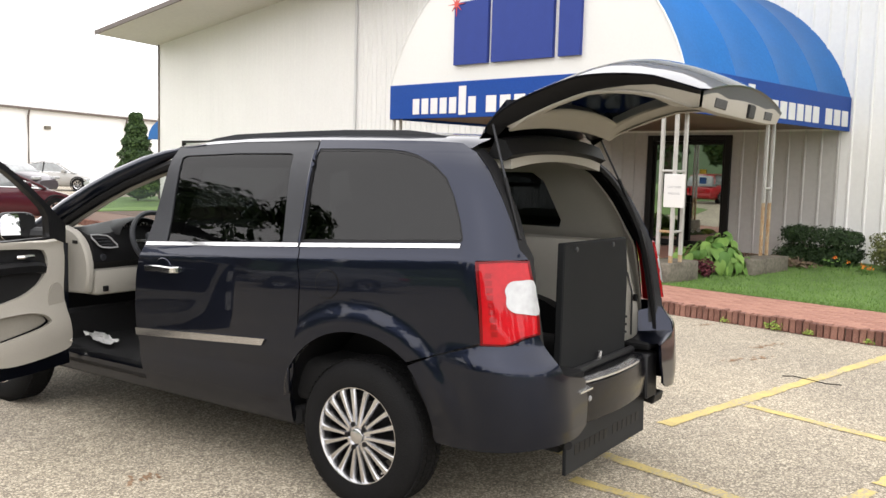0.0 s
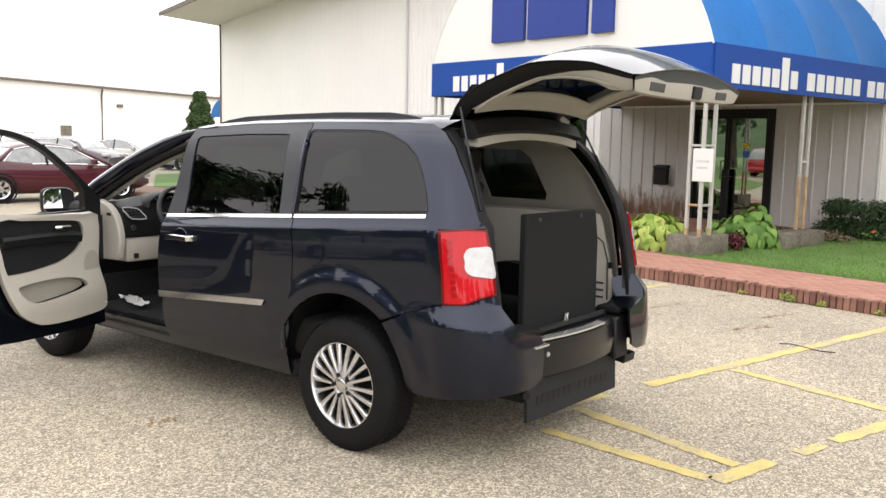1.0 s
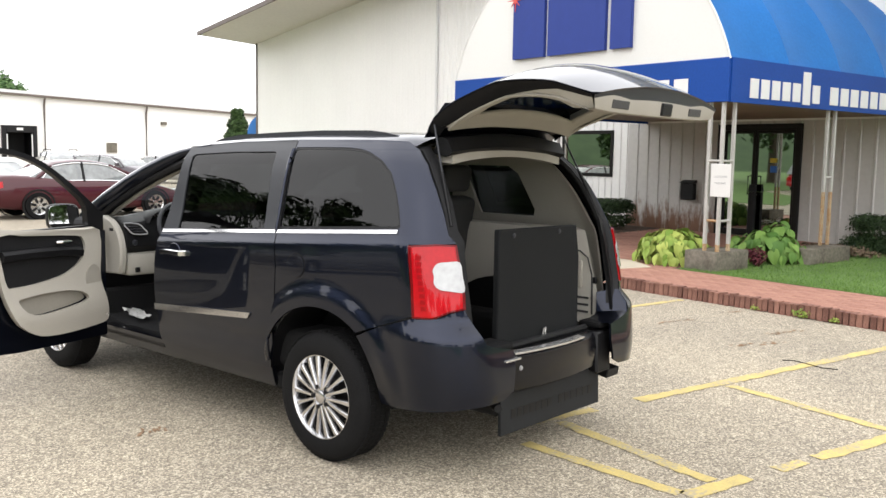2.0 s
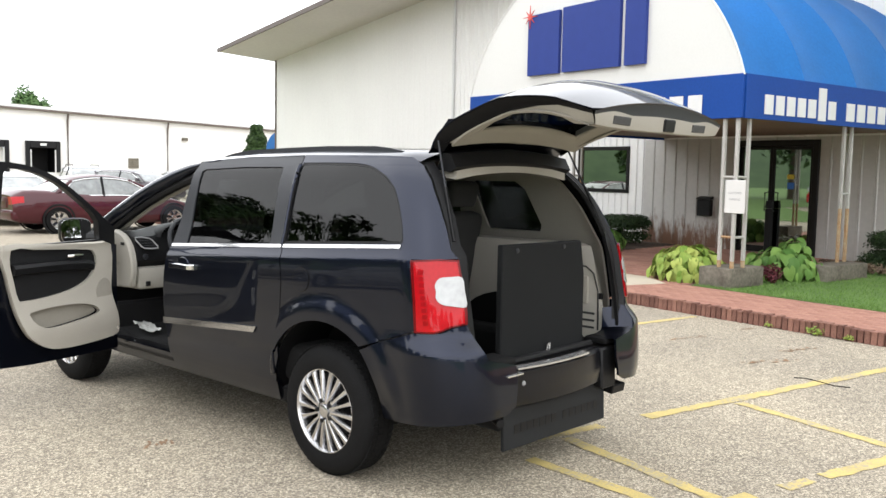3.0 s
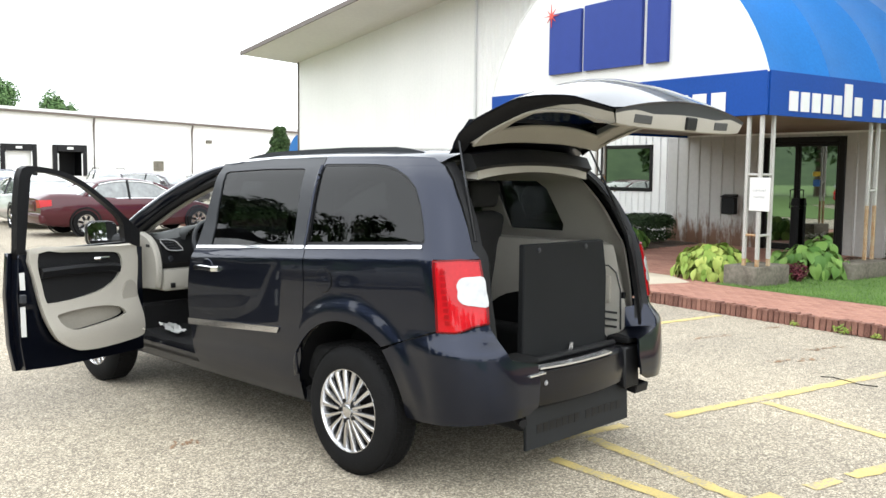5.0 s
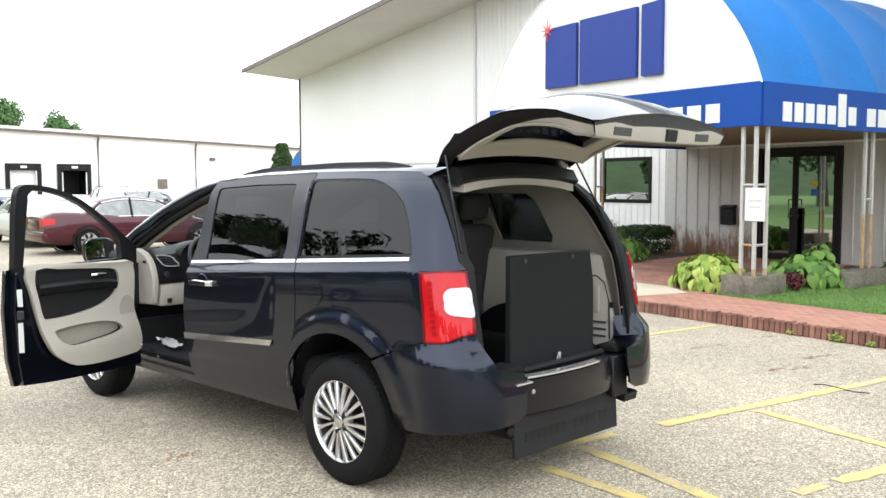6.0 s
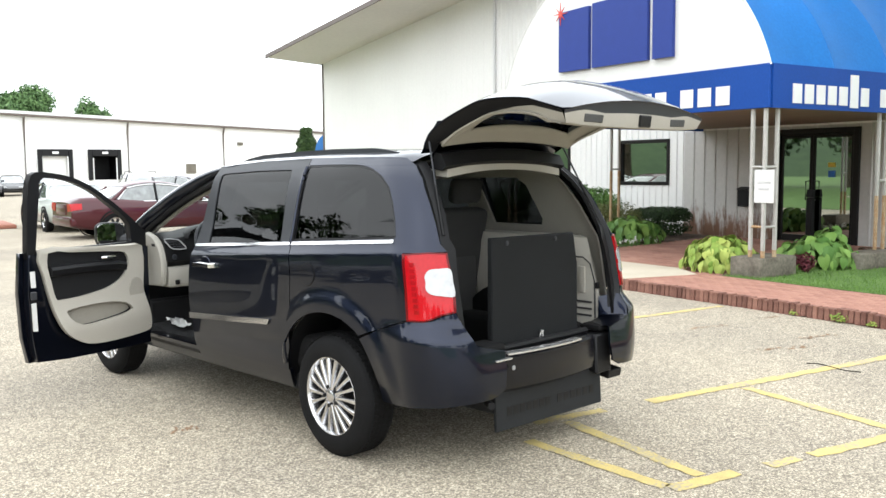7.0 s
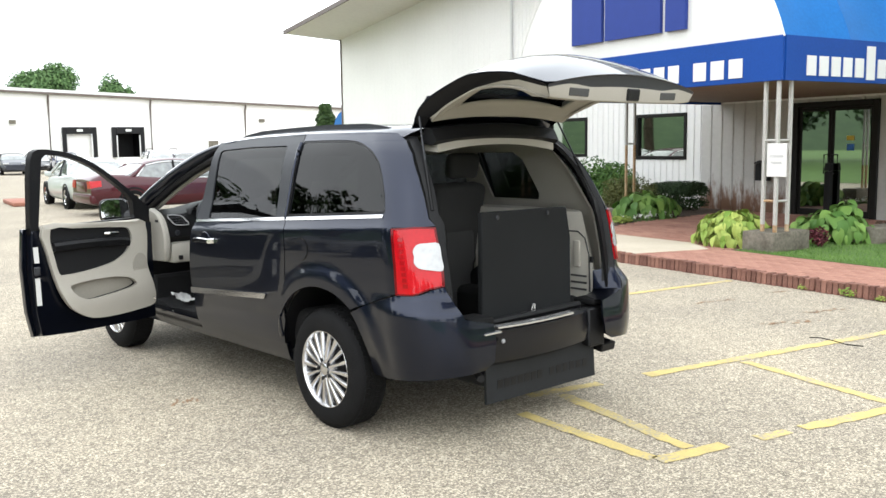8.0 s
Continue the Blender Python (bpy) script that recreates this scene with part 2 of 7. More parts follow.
M["tail_red"] = mat("red_lens", (0.50, 0.004, 0.010), 0.3, vary=0.18, scale=7, fine=50, coat=0.5, spec=0.1)
M["silver"] = mat("silver_plastic", (0.33, 0.33, 0.34), 0.35, vary=0.05)
M["dark_red"] = mat("dark_red_lens_edge", (0.16, 0.002, 0.004), 0.3, vary=0.2, coat=0.3, spec=0.1)
M["cell_red"] = mat("lamp_cell_red", (0.33, 0.003, 0.007), 0.3, vary=0.2, coat=0.5, spec=0.1)
M["tail_white"] = mat("clear_lens", (0.50, 0.51, 0.52), 0.15, vary=0.16, scale=9, fine=30, coat=1.0)
M["steel_white"] = mat("bright_steel", (0.8, 0.8, 0.8), 0.25, metal=0.8, vary=0.05)
M["tint"] = glass("tinted_glass", (0.13, 0.138, 0.14), gloss=0.66)
M["clear"] = glass("clear_glass", (0.86, 0.89, 0.87))
M["pane"] = mat("coated_window_glass", (0.40, 0.42, 0.39), 0.02, metal=1.0, vary=0.06, scale=1, fine=3)
# the pale grey base puts reflected sky into the parked cars' windows
M["car_glass"] = mat("car_window_glass", (0.26, 0.28, 0.28), 0.04, vary=0.5, scale=1.2, fine=6, coat=1.0)
M["mirror"] = mat("mirror_glass", (0.75, 0.77, 0.78), 0.02, metal=1.0, vary=0.02)


# ---- mesh helpers ----
def finish(bm, name, material, parent=None, label="", smooth=True, angle=35):
    me = bpy.data.meshes.new(name)
    if angle and smooth:
        for e in bm.edges:
            if len(e.link_faces) == 2 and e.calc_face_angle(0) > radians(angle):
                e.smooth = False
    for f in bm.faces:
        f.smooth = smooth
    bm.to_mesh(me)
    bm.free()
    me.materials.append(material)
    ob = new(name, me)
    if parent is not None:
        ob.parent = parent
    if label:
        tagged(ob, label)
    return ob


def part(name, bm, material, parent, label="", smooth=True, angle=35):
    return finish(bm, name, material, parent, label, smooth, angle)


def thing(name, m, label, category, group="", kind=""):
    ob = new(name)
    ob.matrix_basis = m
    return tagged(ob, label, category, group, kind)


def box(x0, x1, y0, y1, z0, z1, bevel=0.0, bm=None, seg=1):
    own = bmesh.new()
    bmesh.ops.create_cube(own, size=1.0)
    bmesh.ops.scale(own, vec=(abs(x1 - x0), abs(y1 - y0), abs(z1 - z0)), verts=own.verts)
    bmesh.ops.translate(own, vec=((x0 + x1) / 2, (y0 + y1) / 2, (z0 + z1) / 2), verts=own.verts)
    if bevel:
        bmesh.ops.bevel(own, geom=own.edges[:], offset=bevel, segments=seg, affect="EDGES", profile=0.5)
    return merge(bm, own)


def merge(bm, own, m=None):
    if m is not None:
        own.transform(m)
    if bm is None:
        return own
    tmp = bpy.data.meshes.new("tmp")
    own.to_mesh(tmp)
    own.free()
    bm.from_mesh(tmp)
    bpy.data.meshes.remove(tmp)
    return bm


def prism(poly, axis, a, b, bm=None, bevel=0.0):
    """A polygon of two coordinates, extruded along axis from a to b. The polygon's coordinates are the other two, in order."""
    own = bmesh.new()
    def put(p, h):
        q = list(p)
        q.insert("xyz".index(axis), h)
        return own.verts.new(q)
    lo, hi = [put(p, a) for p in poly], [put(p, b) for p in poly]
    own.faces.new(lo), own.faces.new(hi[::-1])
    for i in range(len(poly)):
        j = (i + 1) % len(poly)
        own.faces.new((lo[i], hi[i], hi[j], lo[j]))
    bmesh.ops.recalc_face_normals(own, faces=own.faces)
    if bevel:
        bmesh.ops.bevel(own, geom=own.edges[:], offset=bevel, segments=1, affect="EDGES", profile=0.5)
    return merge(bm, own)


def tube(path, r, n=8, bm=None, closed=False):
    """A round bar along a path; r is a radius or one for each point."""
    own = bmesh.new()
    pts = [Vector(p) for p in path]
    rs = r if isinstance(r, (list, tuple)) else [r] * len(pts)
    rings = []
    for i, p in enumerate(pts):
        a, b = (pts[i - 1] if i or closed else p), (pts[(i + 1) % len(pts)] if i < len(pts) - 1 or closed else p)
        d = (b - a).normalized()
        q = d.to_track_quat("Z", "Y")
        rings.append([own.verts.new(p + q @ Vector((rs[i] * math.cos(2 * math.pi * k / n), rs[i] * math.sin(2 * math.pi * k / n), 0))) for k in range(n)])
    for i in range(len(rings) - (0 if closed else 1)):
        s, t = rings[i], rings[(i + 1) % len(rings)]
        off = 0
        if closed and i == len(rings) - 1:
            off = min(range(n), key=lambda o: sum((s[k].co - t[(k + o) % n].co).length for k in range(n)))
        for k in range(n):
            own.faces.new((s[k], s[(k + 1) % n], t[(k + 1 + off) % n], t[(k + off) % n]))
    if not closed:
        own.faces.new(rings[0][::-1]), own.faces.new(rings[-1])
    bmesh.ops.recalc_face_normals(own, faces=own.faces)
    return merge(bm, own)


def lathe(profile, n=32, bm=None):
    """A profile of (radius, height) turned round the z axis."""
    own = bmesh.new()
    rings = [[own.verts.new((r * math.cos(2 * math.pi * k / n), r * math.sin(2 * math.pi * k / n), z)) for k in range(n)] for r, z in profile]
    for s, t in zip(rings, rings[1:]):
        for k in range(n):
            own.faces.new((s[k], s[(k + 1) % n], t[(k + 1) % n], t[k]))
    bmesh.ops.recalc_face_normals(own, faces=own.faces)
    return merge(bm, own)


def loft(rings, bm=None, closed=True, caps=True):
    """A skin over rings of points; each ring a closed or open row of the same length."""
    own = bmesh.new()
    vs = [[own.verts.new(p) for p in r] for r in rings]
    k = len(vs[0])
    for s, t in zip(vs, vs[1:]):
        for i in range(k if closed else k - 1):
            own.faces.new((s[i], s[(i + 1) % k], t[(i + 1) % k], t[i]))
    if closed and caps:
        own.faces.new(vs[0][::-1]), own.faces.new(vs[-1])
    bmesh.ops.recalc_face_normals(own, faces=own.faces)
    return merge(bm, own)


def flat_text(words, size, m, material, name, parent=None, thick=0.002):
    cu = bpy.data.curves.new(name, "FONT")
    cu.body, cu.size, cu.extrude, cu.align_x, cu.align_y = words, size, thick, "CENTER", "CENTER"
    ob = bpy.data.objects.new("tmp", cu)
    me = bpy.data.meshes.new_from_object(ob)
    bpy.data.objects.remove(ob)
    me.materials.append(material)
    ob = new(name, me)
    ob.matrix_basis = m
    if parent is not None:
        ob.parent = parent
    return ob


def lerp(table, x):
    """Piecewise linear table of (x, y)."""
    return float(np.interp(x, [a for a, _ in table], [b for _, b in table]))


def smooth(table, x):
    """Like lerp, rounded at the corners."""
    return sum(lerp(table, x + d) * w for d, w in ((-0.09, 1), (-0.045, 2), (0, 3), (0.045, 2), (0.09, 1))) / 9


# ---- ground ----
WALL = 12.95
ZP = 0.135  # height of the brick pavement


def sheet(name, poly, z, material, label, category, parent=None, thick=0.0, cuts=0):
    bm = prism(poly, "z", z - thick, z) if thick else bmesh.new()
    if not thick:
        bm.faces.new([bm.verts.new((x, y, z)) for x, y in poly])
        bmesh.ops.recalc_face_normals(bm, faces=bm.faces)
        for f in bm.faces:
            if f.normal.z < 0:
                f.normal_flip()
    return tagged(finish(bm, name, material, smooth=False), label, category, kind="structure")


sheet("ground", [(-900, -900), (900, -900), (900, 900), (-900, 900)], 0.0, M["asphalt"],
      "weathered grey asphalt parking lot with pale gravel showing", "ground")


def paint_line(x0, y0, x1, y1, w=0.11, gaps=(), name="parking_line"):
    """A painted stripe with ragged ends and worn gaps."""
    rnd = random.Random(int(x0 * 100) + 7)
    a, b = Vector((x0, y0, 0)), Vector((x1, y1, 0))
    d = (b - a).normalized()
    side = Vector((-d.y, d.x, 0))
    length = (b - a).length
    n = max(4, int(length / 0.06))
    bm = bmesh.new()
    prev = None
    for i in range(n + 1):
        s = length * i / n
        worn = any(g0 < s < g1 for g0, g1 in gaps)
        if worn:
            prev = None
            continue
        c = a + d * s
        l = bm.verts.new(c + side * (w / 2 + rnd.uniform(-0.016, 0.007)) + Vector((0, 0, 0.004)))
        r = bm.verts.new(c - side * (w / 2 + rnd.uniform(-0.016, 0.007)) + Vector((0, 0, 0.004)))
        if prev:
            bm.faces.new((prev[1], r, l, prev[0]))
        prev = (l, r)
    bmesh.ops.recalc_face_normals(bm, faces=bm.faces)
    for f in bm.faces:
        if f.normal.z < 0:
            f.normal_flip()
    return tagged(finish(bm, name, M["yellow"], smooth=False), "worn yellow painted parking line on the asphalt", "line", kind="structure")


paint_line(0.45, -0.350, 5.40, -0.655, 0.11, gaps=((0.66, 0.99),))
paint_line(2.37, -0.55, 2.25, -1.80, 0.10)
paint_line(0.28, -1.690, 4.2, -2.065, 0.105, gaps=((0.53, 0.71), (1.02, 1.09)))
paint_line(0.655, -0.45, 0.557, -1.65, 0.10)
paint_line(0.165, -0.50, 0.275, -1.66, 0.10, gaps=((0.02, 0.12),))
paint_line(3.3, 2.21, 5.45, 2.15, 0.10)

# ---- brick pavement, kerb, lawn ----
PAVED = [(5.66, -30), (7.08, -30), (7.08, 3.45), (12.95, 3.45), (12.95, 8.3), (11.6, 8.0), (9.4, 7.75), (8.3, 7.3), (7.35, 9.5), (7.35, 30), (5.66, 30)]
pavement = sheet("pavement", PAVED,
      ZP - 0.012, M["joint"], "reddish brick paver walk leading to the entrance", "pavement", thick=0.128)
sheet("concrete_slab", [(5.68, 3.98), (6.85, 3.72), (7.26, 4.4), (7.26, 6.1), (5.68, 5.05)], ZP + 0.006, M["slab"],
      "pale concrete patch set in the brick walk", "pavement", thick=0.05)
sheet("lawn", [(7.08, -30), (12.95, -30), (12.95, 3.45), (7.08, 3.45)], ZP - 0.005, M["lawn"], "mown green lawn strip beside the brick walk", "lawn", thick=0.13)
sheet("planting_bed", [(7.35, 9.5), (8.3, 7.3), (9.4, 7.75), (11.6, 8.0), (12.95, 8.3), (12.95, 23.5), (9.6, 21.3), (7.35, 21.3)], ZP - 0.004, M["soil"],
      "dark soil planting bed along the wall", "bed", thick=0.13)
kerb = thing("kerb", pose(5.56, 0, 0), "soldier course of upright red bricks edging the walk", "kerb", kind="structure")
part("bedding", box(0.03, 0.11, -30, 30, 0, ZP - 0.022), M["concrete"], kerb, "grey mortar bedding", smooth=False)

# ---- office building ----
RAKE0, RAKE = 5.996, 0.0941
RIDGE = 6.0


def wall_top(y):
    return RAKE0 + RAKE * (28.33 - y) if y > RIDGE else RAKE0 + RAKE * (28.33 - RIDGE) - RAKE * (RIDGE - y)


building = thing("office_building", pose(0, 0, 0), "white ribbed metal-sided office building with a low gable roof", "building", kind="structure")


def wall_piece(name, y0, y1, z0, z1, material, pitch, top=False, deep=0.022):
    """A stretch of wall with standing ribs."""
    def zt(y):
        return wall_top(y) if top else z1
    bm = prism([(y0, z0), (y1, z0), (y1, zt(y1)), (y0, zt(y0))], "x", WALL, WALL + 0.25)
    w = part(name, bm, material, building, smooth=False)
    for i in range(int((y1 - y0) / pitch) + 1):
        y = y0 + 0.04 + i * pitch
        if y + 0.05 > y1:
            break
        r = 0.030
        part("rib", prism([(WALL - 0.0, y - r), (WALL - deep, y - r * 0.45), (WALL - deep, y + r * 0.45), (WALL - 0.0, y + r)], "z", z0, min(zt(y - r), zt(y + r))), material, w, smooth=False)
    return w


wall_piece("wall_south", -30, 2.86, 0, 0, M["siding"], 0.305, True)
wall_piece("wall_entry_south", 2.86, 4.95, 0, 2.5, M["siding_shaded"], 0.305)
wall_piece("wall_entry_north", 6.85, 9.3, 0, 2.5, M["siding_shaded_rust"], 0.305)
wall_piece("wall_over_door", 4.95, 6.85, 2.44, 2.5, M["siding_shaded"], 0.305)
wall_piece("wall_over_entry", 2.86, 9.3, 2.5, 0, M["siding"], 0.305, True)
wall_piece("wall_pier_a", 9.3, 9.75, 0, 0, M["siding"], 0.2, True)
wall_piece("wall_under_window", 9.75, 11.42, 0, 1.25, M["siding"], 0.2)
wall_piece("wall_over_window", 9.75, 11.42, 2.36, 0, M["siding"], 0.2, True)
wall_piece("wall_pier_b", 11.42, 13.26, 0, 0, M["siding"], 0.2, True)
wall_piece("wall_under_window", 13.26, 14.9, 0, 1.30, M["siding"], 0.2)
wall_piece("wall_over_window", 13.26, 14.9, 2.36, 0, M["siding"], 0.2, True)
wall_piece("wall_pier_c", 14.9, 16.6, 0, 0, M["siding"], 0.2, True)
wall_piece("wall_north", 16.6, 24.6, 0, 0, M["siding"], 0.3, True, 0.008)
wall_piece("wall_under_window", 24.6, 26.6, 0, 1.30, M["siding"], 0.2)
wall_piece("wall_over_window", 24.6, 26.6, 2.38, 0, M["siding"], 0.3, True, 0.008)
wall_piece("wall_pier_d", 26.6, 28.33, 0, 0, M["siding"], 0.3, True, 0.008)
part("downpipe", tube([(WALL - 0.06, 16.6, 0.1), (WALL - 0.06, 16.6, wall_top(16.6) - 0.02)], 0.045), M["vinyl_white"], building, "white downpipe")
part("corner_trim", box(WALL - 0.04, WALL + 0.3, 28.31, 28.40, 0, 6.02), M["trim_brown"], building, "dark corner trim", smooth=False)
part("end_wall", box(WALL + 0.3, WALL + 18, 28.05, 28.33, 0, 5.9), M["siding"], building, smooth=False)
part("back_wall", box(WALL + 17.75, WALL + 18, -30, 28.05, 0, 5.9), M["siding"], building, smooth=False)
part("south_end_wall", box(WALL + 0.25, WALL + 17.75, -30, -29.75, 0, 4.4), M["siding"], building, smooth=False)

# roof with a deep overhang over the front wall; the soffit rises a little towards the edge
XO = 10.6


def roof_z(x, y):
    return wall_top(min(y, 28.33)) - (RAKE * (y - 28.33) if y > 28.33 else 0) + max(-0.02, 0.008 + 0.00515 * (y - 17.4)) * (WALL - min(x, WALL))


def roof_slab(name, y0, y1, dz0, dz1, x0, x1, material, label=""):
    bm = bmesh.new()
    xs, ys = (x0, x1), (y0, y1)
    lo = [bm.verts.new((x, y, roof_z(x, y) + dz0)) for x in xs for y in ys]
    hi = [bm.verts.new((x, y, roof_z(x, y) + dz1)) for x in xs for y in ys]
    for q in ((lo[0], lo[1], lo[3], lo[2]), (hi[0], hi[1], hi[3], hi[2]), (lo[0], lo[1], hi[1], hi[0]), (lo[2], lo[3], hi[3], hi[2]),
              (lo[0], lo[2], hi[2], hi[0]), (lo[1], lo[3], hi[3], hi[1])):
        bm.faces.new(q)
    bmesh.ops.recalc_face_normals(bm, faces=bm.faces)
    return part(name, bm, material, building, label, smooth=False)


roof_slab("soffit", RIDGE, 28.56, 0.0, 0.05, XO, WALL + 0.02, M["soffit"], "pale boarded soffit")
roof_slab("soffit", -31, RIDGE, 0.0, 0.05, XO, WALL + 0.02, M["soffit"], "pale boarded soffit")
roof_slab("roof", RIDGE, 28.58, 0.05, 0.12, XO, WALL + 19, M["trim_brown"], "brown metal roof")
roof_slab("roof", -31, RIDGE, 0.05, 0.12, XO, WALL + 19, M["trim_brown"], "brown metal roof")
roof_slab("rake_trim", RIDGE, 28.60, -0.02, 0.13, XO - 0.05, XO, M["trim_brown"], "brown fascia board")
roof_slab("rake_trim", -31, RIDGE, -0.02, 0.13, XO - 0.05, XO, M["trim_brown"], "brown fascia board")


def wall_window(name, y0, y1, z0, z1, label):
    w = thing(name, pose(WALL, 0, 0), label, "window", kind="structure")
    f = 0.085
    for a in ((y0, y0 + f, z0, z1), (y1 - f, y1, z0, z1)):
        part("frame", box(-0.03, 0.10, a[0], a[1], a[2], a[3], 0.006), M["bronze"], w)
    for a in ((y0 + f, y1 - f, z0, z0 + f), (y0 + f, y1 - f, z1 - f, z1)):
        part("frame", box(-0.03, 0.10, a[0], a[1], a[2], a[3], 0.006), M["bronze"], w)
    part("pane", box(0.04, 0.05, y0 + f, y1 - f, z0 + f, z1 - f), M["pane"], w, "dark reflecting glass", smooth=False)
    return w


wall_window("window_1", 9.75, 11.42, 1.25, 2.36, "dark framed fixed window in the white ribbed wall")
wall_window("window_2", 13.26, 14.9, 1.30, 2.36, "dark framed fixed window behind the shrubs")
wall_window("window_3", 24.6, 26.6, 1.30, 2.38, "dark framed window near the building corner")

# entrance doors
door = thing("door_1", pose(WALL, 0, 0), "dark bronze double entrance door with glass panes", "door", kind="structure")
y0, y1, z1 = 4.95, 6.85, 2.44
for a in ((y0, y0 + 0.13, ZP, z1), (y1 - 0.13, y1, ZP, z1)):
    part("jamb", box(-0.05, 0.15, *a, 0.008), M["bronze"], door)
part("head", box(-0.05, 0.15, y0 + 0.13, y1 - 0.13, z1 - 0.12, z1, 0.008), M["bronze"], door)
ym = 5.98
for a, b in ((y0 + 0.135, ym - 0.004), (ym + 0.004, y1 - 0.135)):
    leaf = part("leaf", box(0.0, 0.05, a, a + 0.06, ZP + 0.01, z1 - 0.125, 0.005), M["bronze"], door, "dark bronze glazed door leaf")
    part("stile", box(0.0, 0.05, b - 0.06, b, ZP + 0.01, z1 - 0.125, 0.005), M["bronze"], leaf)
    part("rail", box(0.0, 0.05, a + 0.06, b - 0.06, ZP + 0.01, ZP + 0.14, 0.005), M["bronze"], leaf)
    part("rail", box(0.0, 0.05, a + 0.06, b - 0.06, z1 - 0.19, z1 - 0.125, 0.005), M["bronze"], leaf)
    part("pane", box(0.02, 0.03, a + 0.06, b - 0.06, ZP + 0.14, z1 - 0.19), M["pane"], leaf, "reflecting door glass", smooth=False)
    h = ym - 0.09 if b < ym else ym + 0.09
    part("pull_handle", tube([(0.0, h, 1.0), (-0.07, h, 1.0), (-0.07, h, 1.38), (0.0, h, 1.38)], 0.014), M["black"], leaf, "black pull handle")
part("sticker", box(-0.004, 0.018, 5.49, 5.62, 1.46, 1.59), mat("blue_sticker", (0.03, 0.16, 0.55), 0.4), door, "square blue access sticker")
part("sticker", box(-0.004, 0.018, 5.49, 5.63, 1.66, 1.75), mat("yellow_sticker", (0.75, 0.55, 0.05), 0.4), door, "small yellow sticker")

mailbox = thing("mailbox", pose(WALL - 0.024, 7.51, 1.02), "black metal wall mailbox beside the door", "mailbox")
part("body", box(-0.13, 0, -0.165, 0.165, -0.20, 0.16, 0.012), M["black"], mailbox)
part("lid", prism([(0.0, 0.165), (-0.15, 0.165), (-0.15, 0.18), (0.0, 0.23)], "y", -0.175, 0.175), M["black"], mailbox)

# ---- entrance canopy ----
CX, CY0, CY1 = 7.26, 2.86, 8.78
ZF0, ZF1 = 2.49, 3.095
canopy = thing("entrance_canopy", pose(0, 0, 0), "blue and white vinyl barrel canopy over the entrance", "canopy")
CYM, CHW = (CY0 + CY1) / 2, (CY1 - CY0) / 2
RISE = 2.2
ARC_R = (CHW ** 2 + RISE ** 2) / (2 * RISE)


def arch(k, n=36):
    """A point of the canopy's bow, a part of a circle."""
    a = math.asin(CHW / ARC_R) if RISE < CHW else math.pi - math.asin(CHW / ARC_R)
    a = a * (2 * k / n - 1)
    return CYM + ARC_R * math.sin(a), ZF1 + RISE - ARC_R * (1 - math.cos(a))


def splay(x, y):
    """The canopy's open side stands a little further out at the wall."""
    return y - 0.0211 * (x - CX) * (CY1 - y) / (CY1 - CY0)


ring = [arch(k) for k in range(37)]
bm = bmesh.new()
bm.faces.new([bm.verts.new((CX, y, z)) for y, z in ring])
bmesh.ops.recalc_face_normals(bm, faces=bm.faces)
part("front_panel", bm, M["vinyl_white"], canopy, "white half-round front panel", smooth=False)
# the vault between ribs sags slightly
NR = 4
for b in range(NR):
    x0, x1 = CX + (WALL - CX) * b / NR, CX + (WALL - CX) * (b + 1) / NR
    rings = []
    for j in range(9):
        f = j / 8
        sag = 1 - 0.028 * math.sin(math.pi * f)
        x = x0 + (x1 - x0) * f
        rings.append([(x, splay(x, CYM + (y - CYM) * sag), ZF1 + (z - ZF1) * sag) for y, z in ring])
    part("vault_panel", loft(rings, closed=False), M["vinyl_sky"], canopy, "light blue vinyl vault", angle=0)
for b in range(NR + 1):
    x = CX + (WALL - CX) * b / NR
    part("rib", tube([(x, splay(x, y), z - 0.02) for y, z in ring], 0.016, 6), M["vinyl_sky"] if b else M["vinyl_white"], canopy)
part("front_fascia", box(CX - 0.02, CX + 0.03, CY0, CY1, ZF0, ZF1, 0.008), M["vinyl_blue"], canopy, "blue lettered fascia")
part("side_fascia", prism([(CX + 0.03, splay(CX, CY0) - 0.02), (WALL, splay(WALL, CY0) - 0.02), (WALL, splay(WALL, CY0) + 0.03), (CX + 0.03, splay(CX, CY0) + 0.03)], "z", ZF0, ZF1 - 0.003), M["vinyl_blue"], canopy, "blue lettered side fascia")
part("side_fascia", box(CX + 0.03, WALL, CY1 - 0.03, CY1 + 0.02, ZF0, ZF1 - 0.003, 0.006), M["vinyl_blue"], canopy, "blue side fascia")
part("ceiling_panel", box(CX + 0.03, WALL, CY0 + 0.03, CY1 - 0.03, ZF0 + 0.05, ZF0 + 0.08), M["ceiling_tan"], canopy, "tan boarded ceiling", smooth=False)

# lettering on the fascias as plain bars, word by word
def letter_bars(name, y_list, zc, h, face, parent, material=None, up=1):
    """Plain upright bars, one for each sign of a word."""
    for a, b, kind in y_list:
        z0, z1 = zc - h / 2, zc + h / 2
        if kind:
            z0, z1 = z0 - 0.03, z1 + 0.18
        if face == "front":
            bm = box(CX - 0.032, CX - 0.021, min(a, b), max(a, b), z0, z1, 0.003)
        else:
            ya, yb = splay(a, CY0), splay(b, CY0)
            bm = prism([(a, ya - 0.032), (b, yb - 0.032), (b, yb - 0.0205), (a, ya - 0.0205)], "z", z0, z1)
        part(name, bm, material or M["letter_white"], parent)


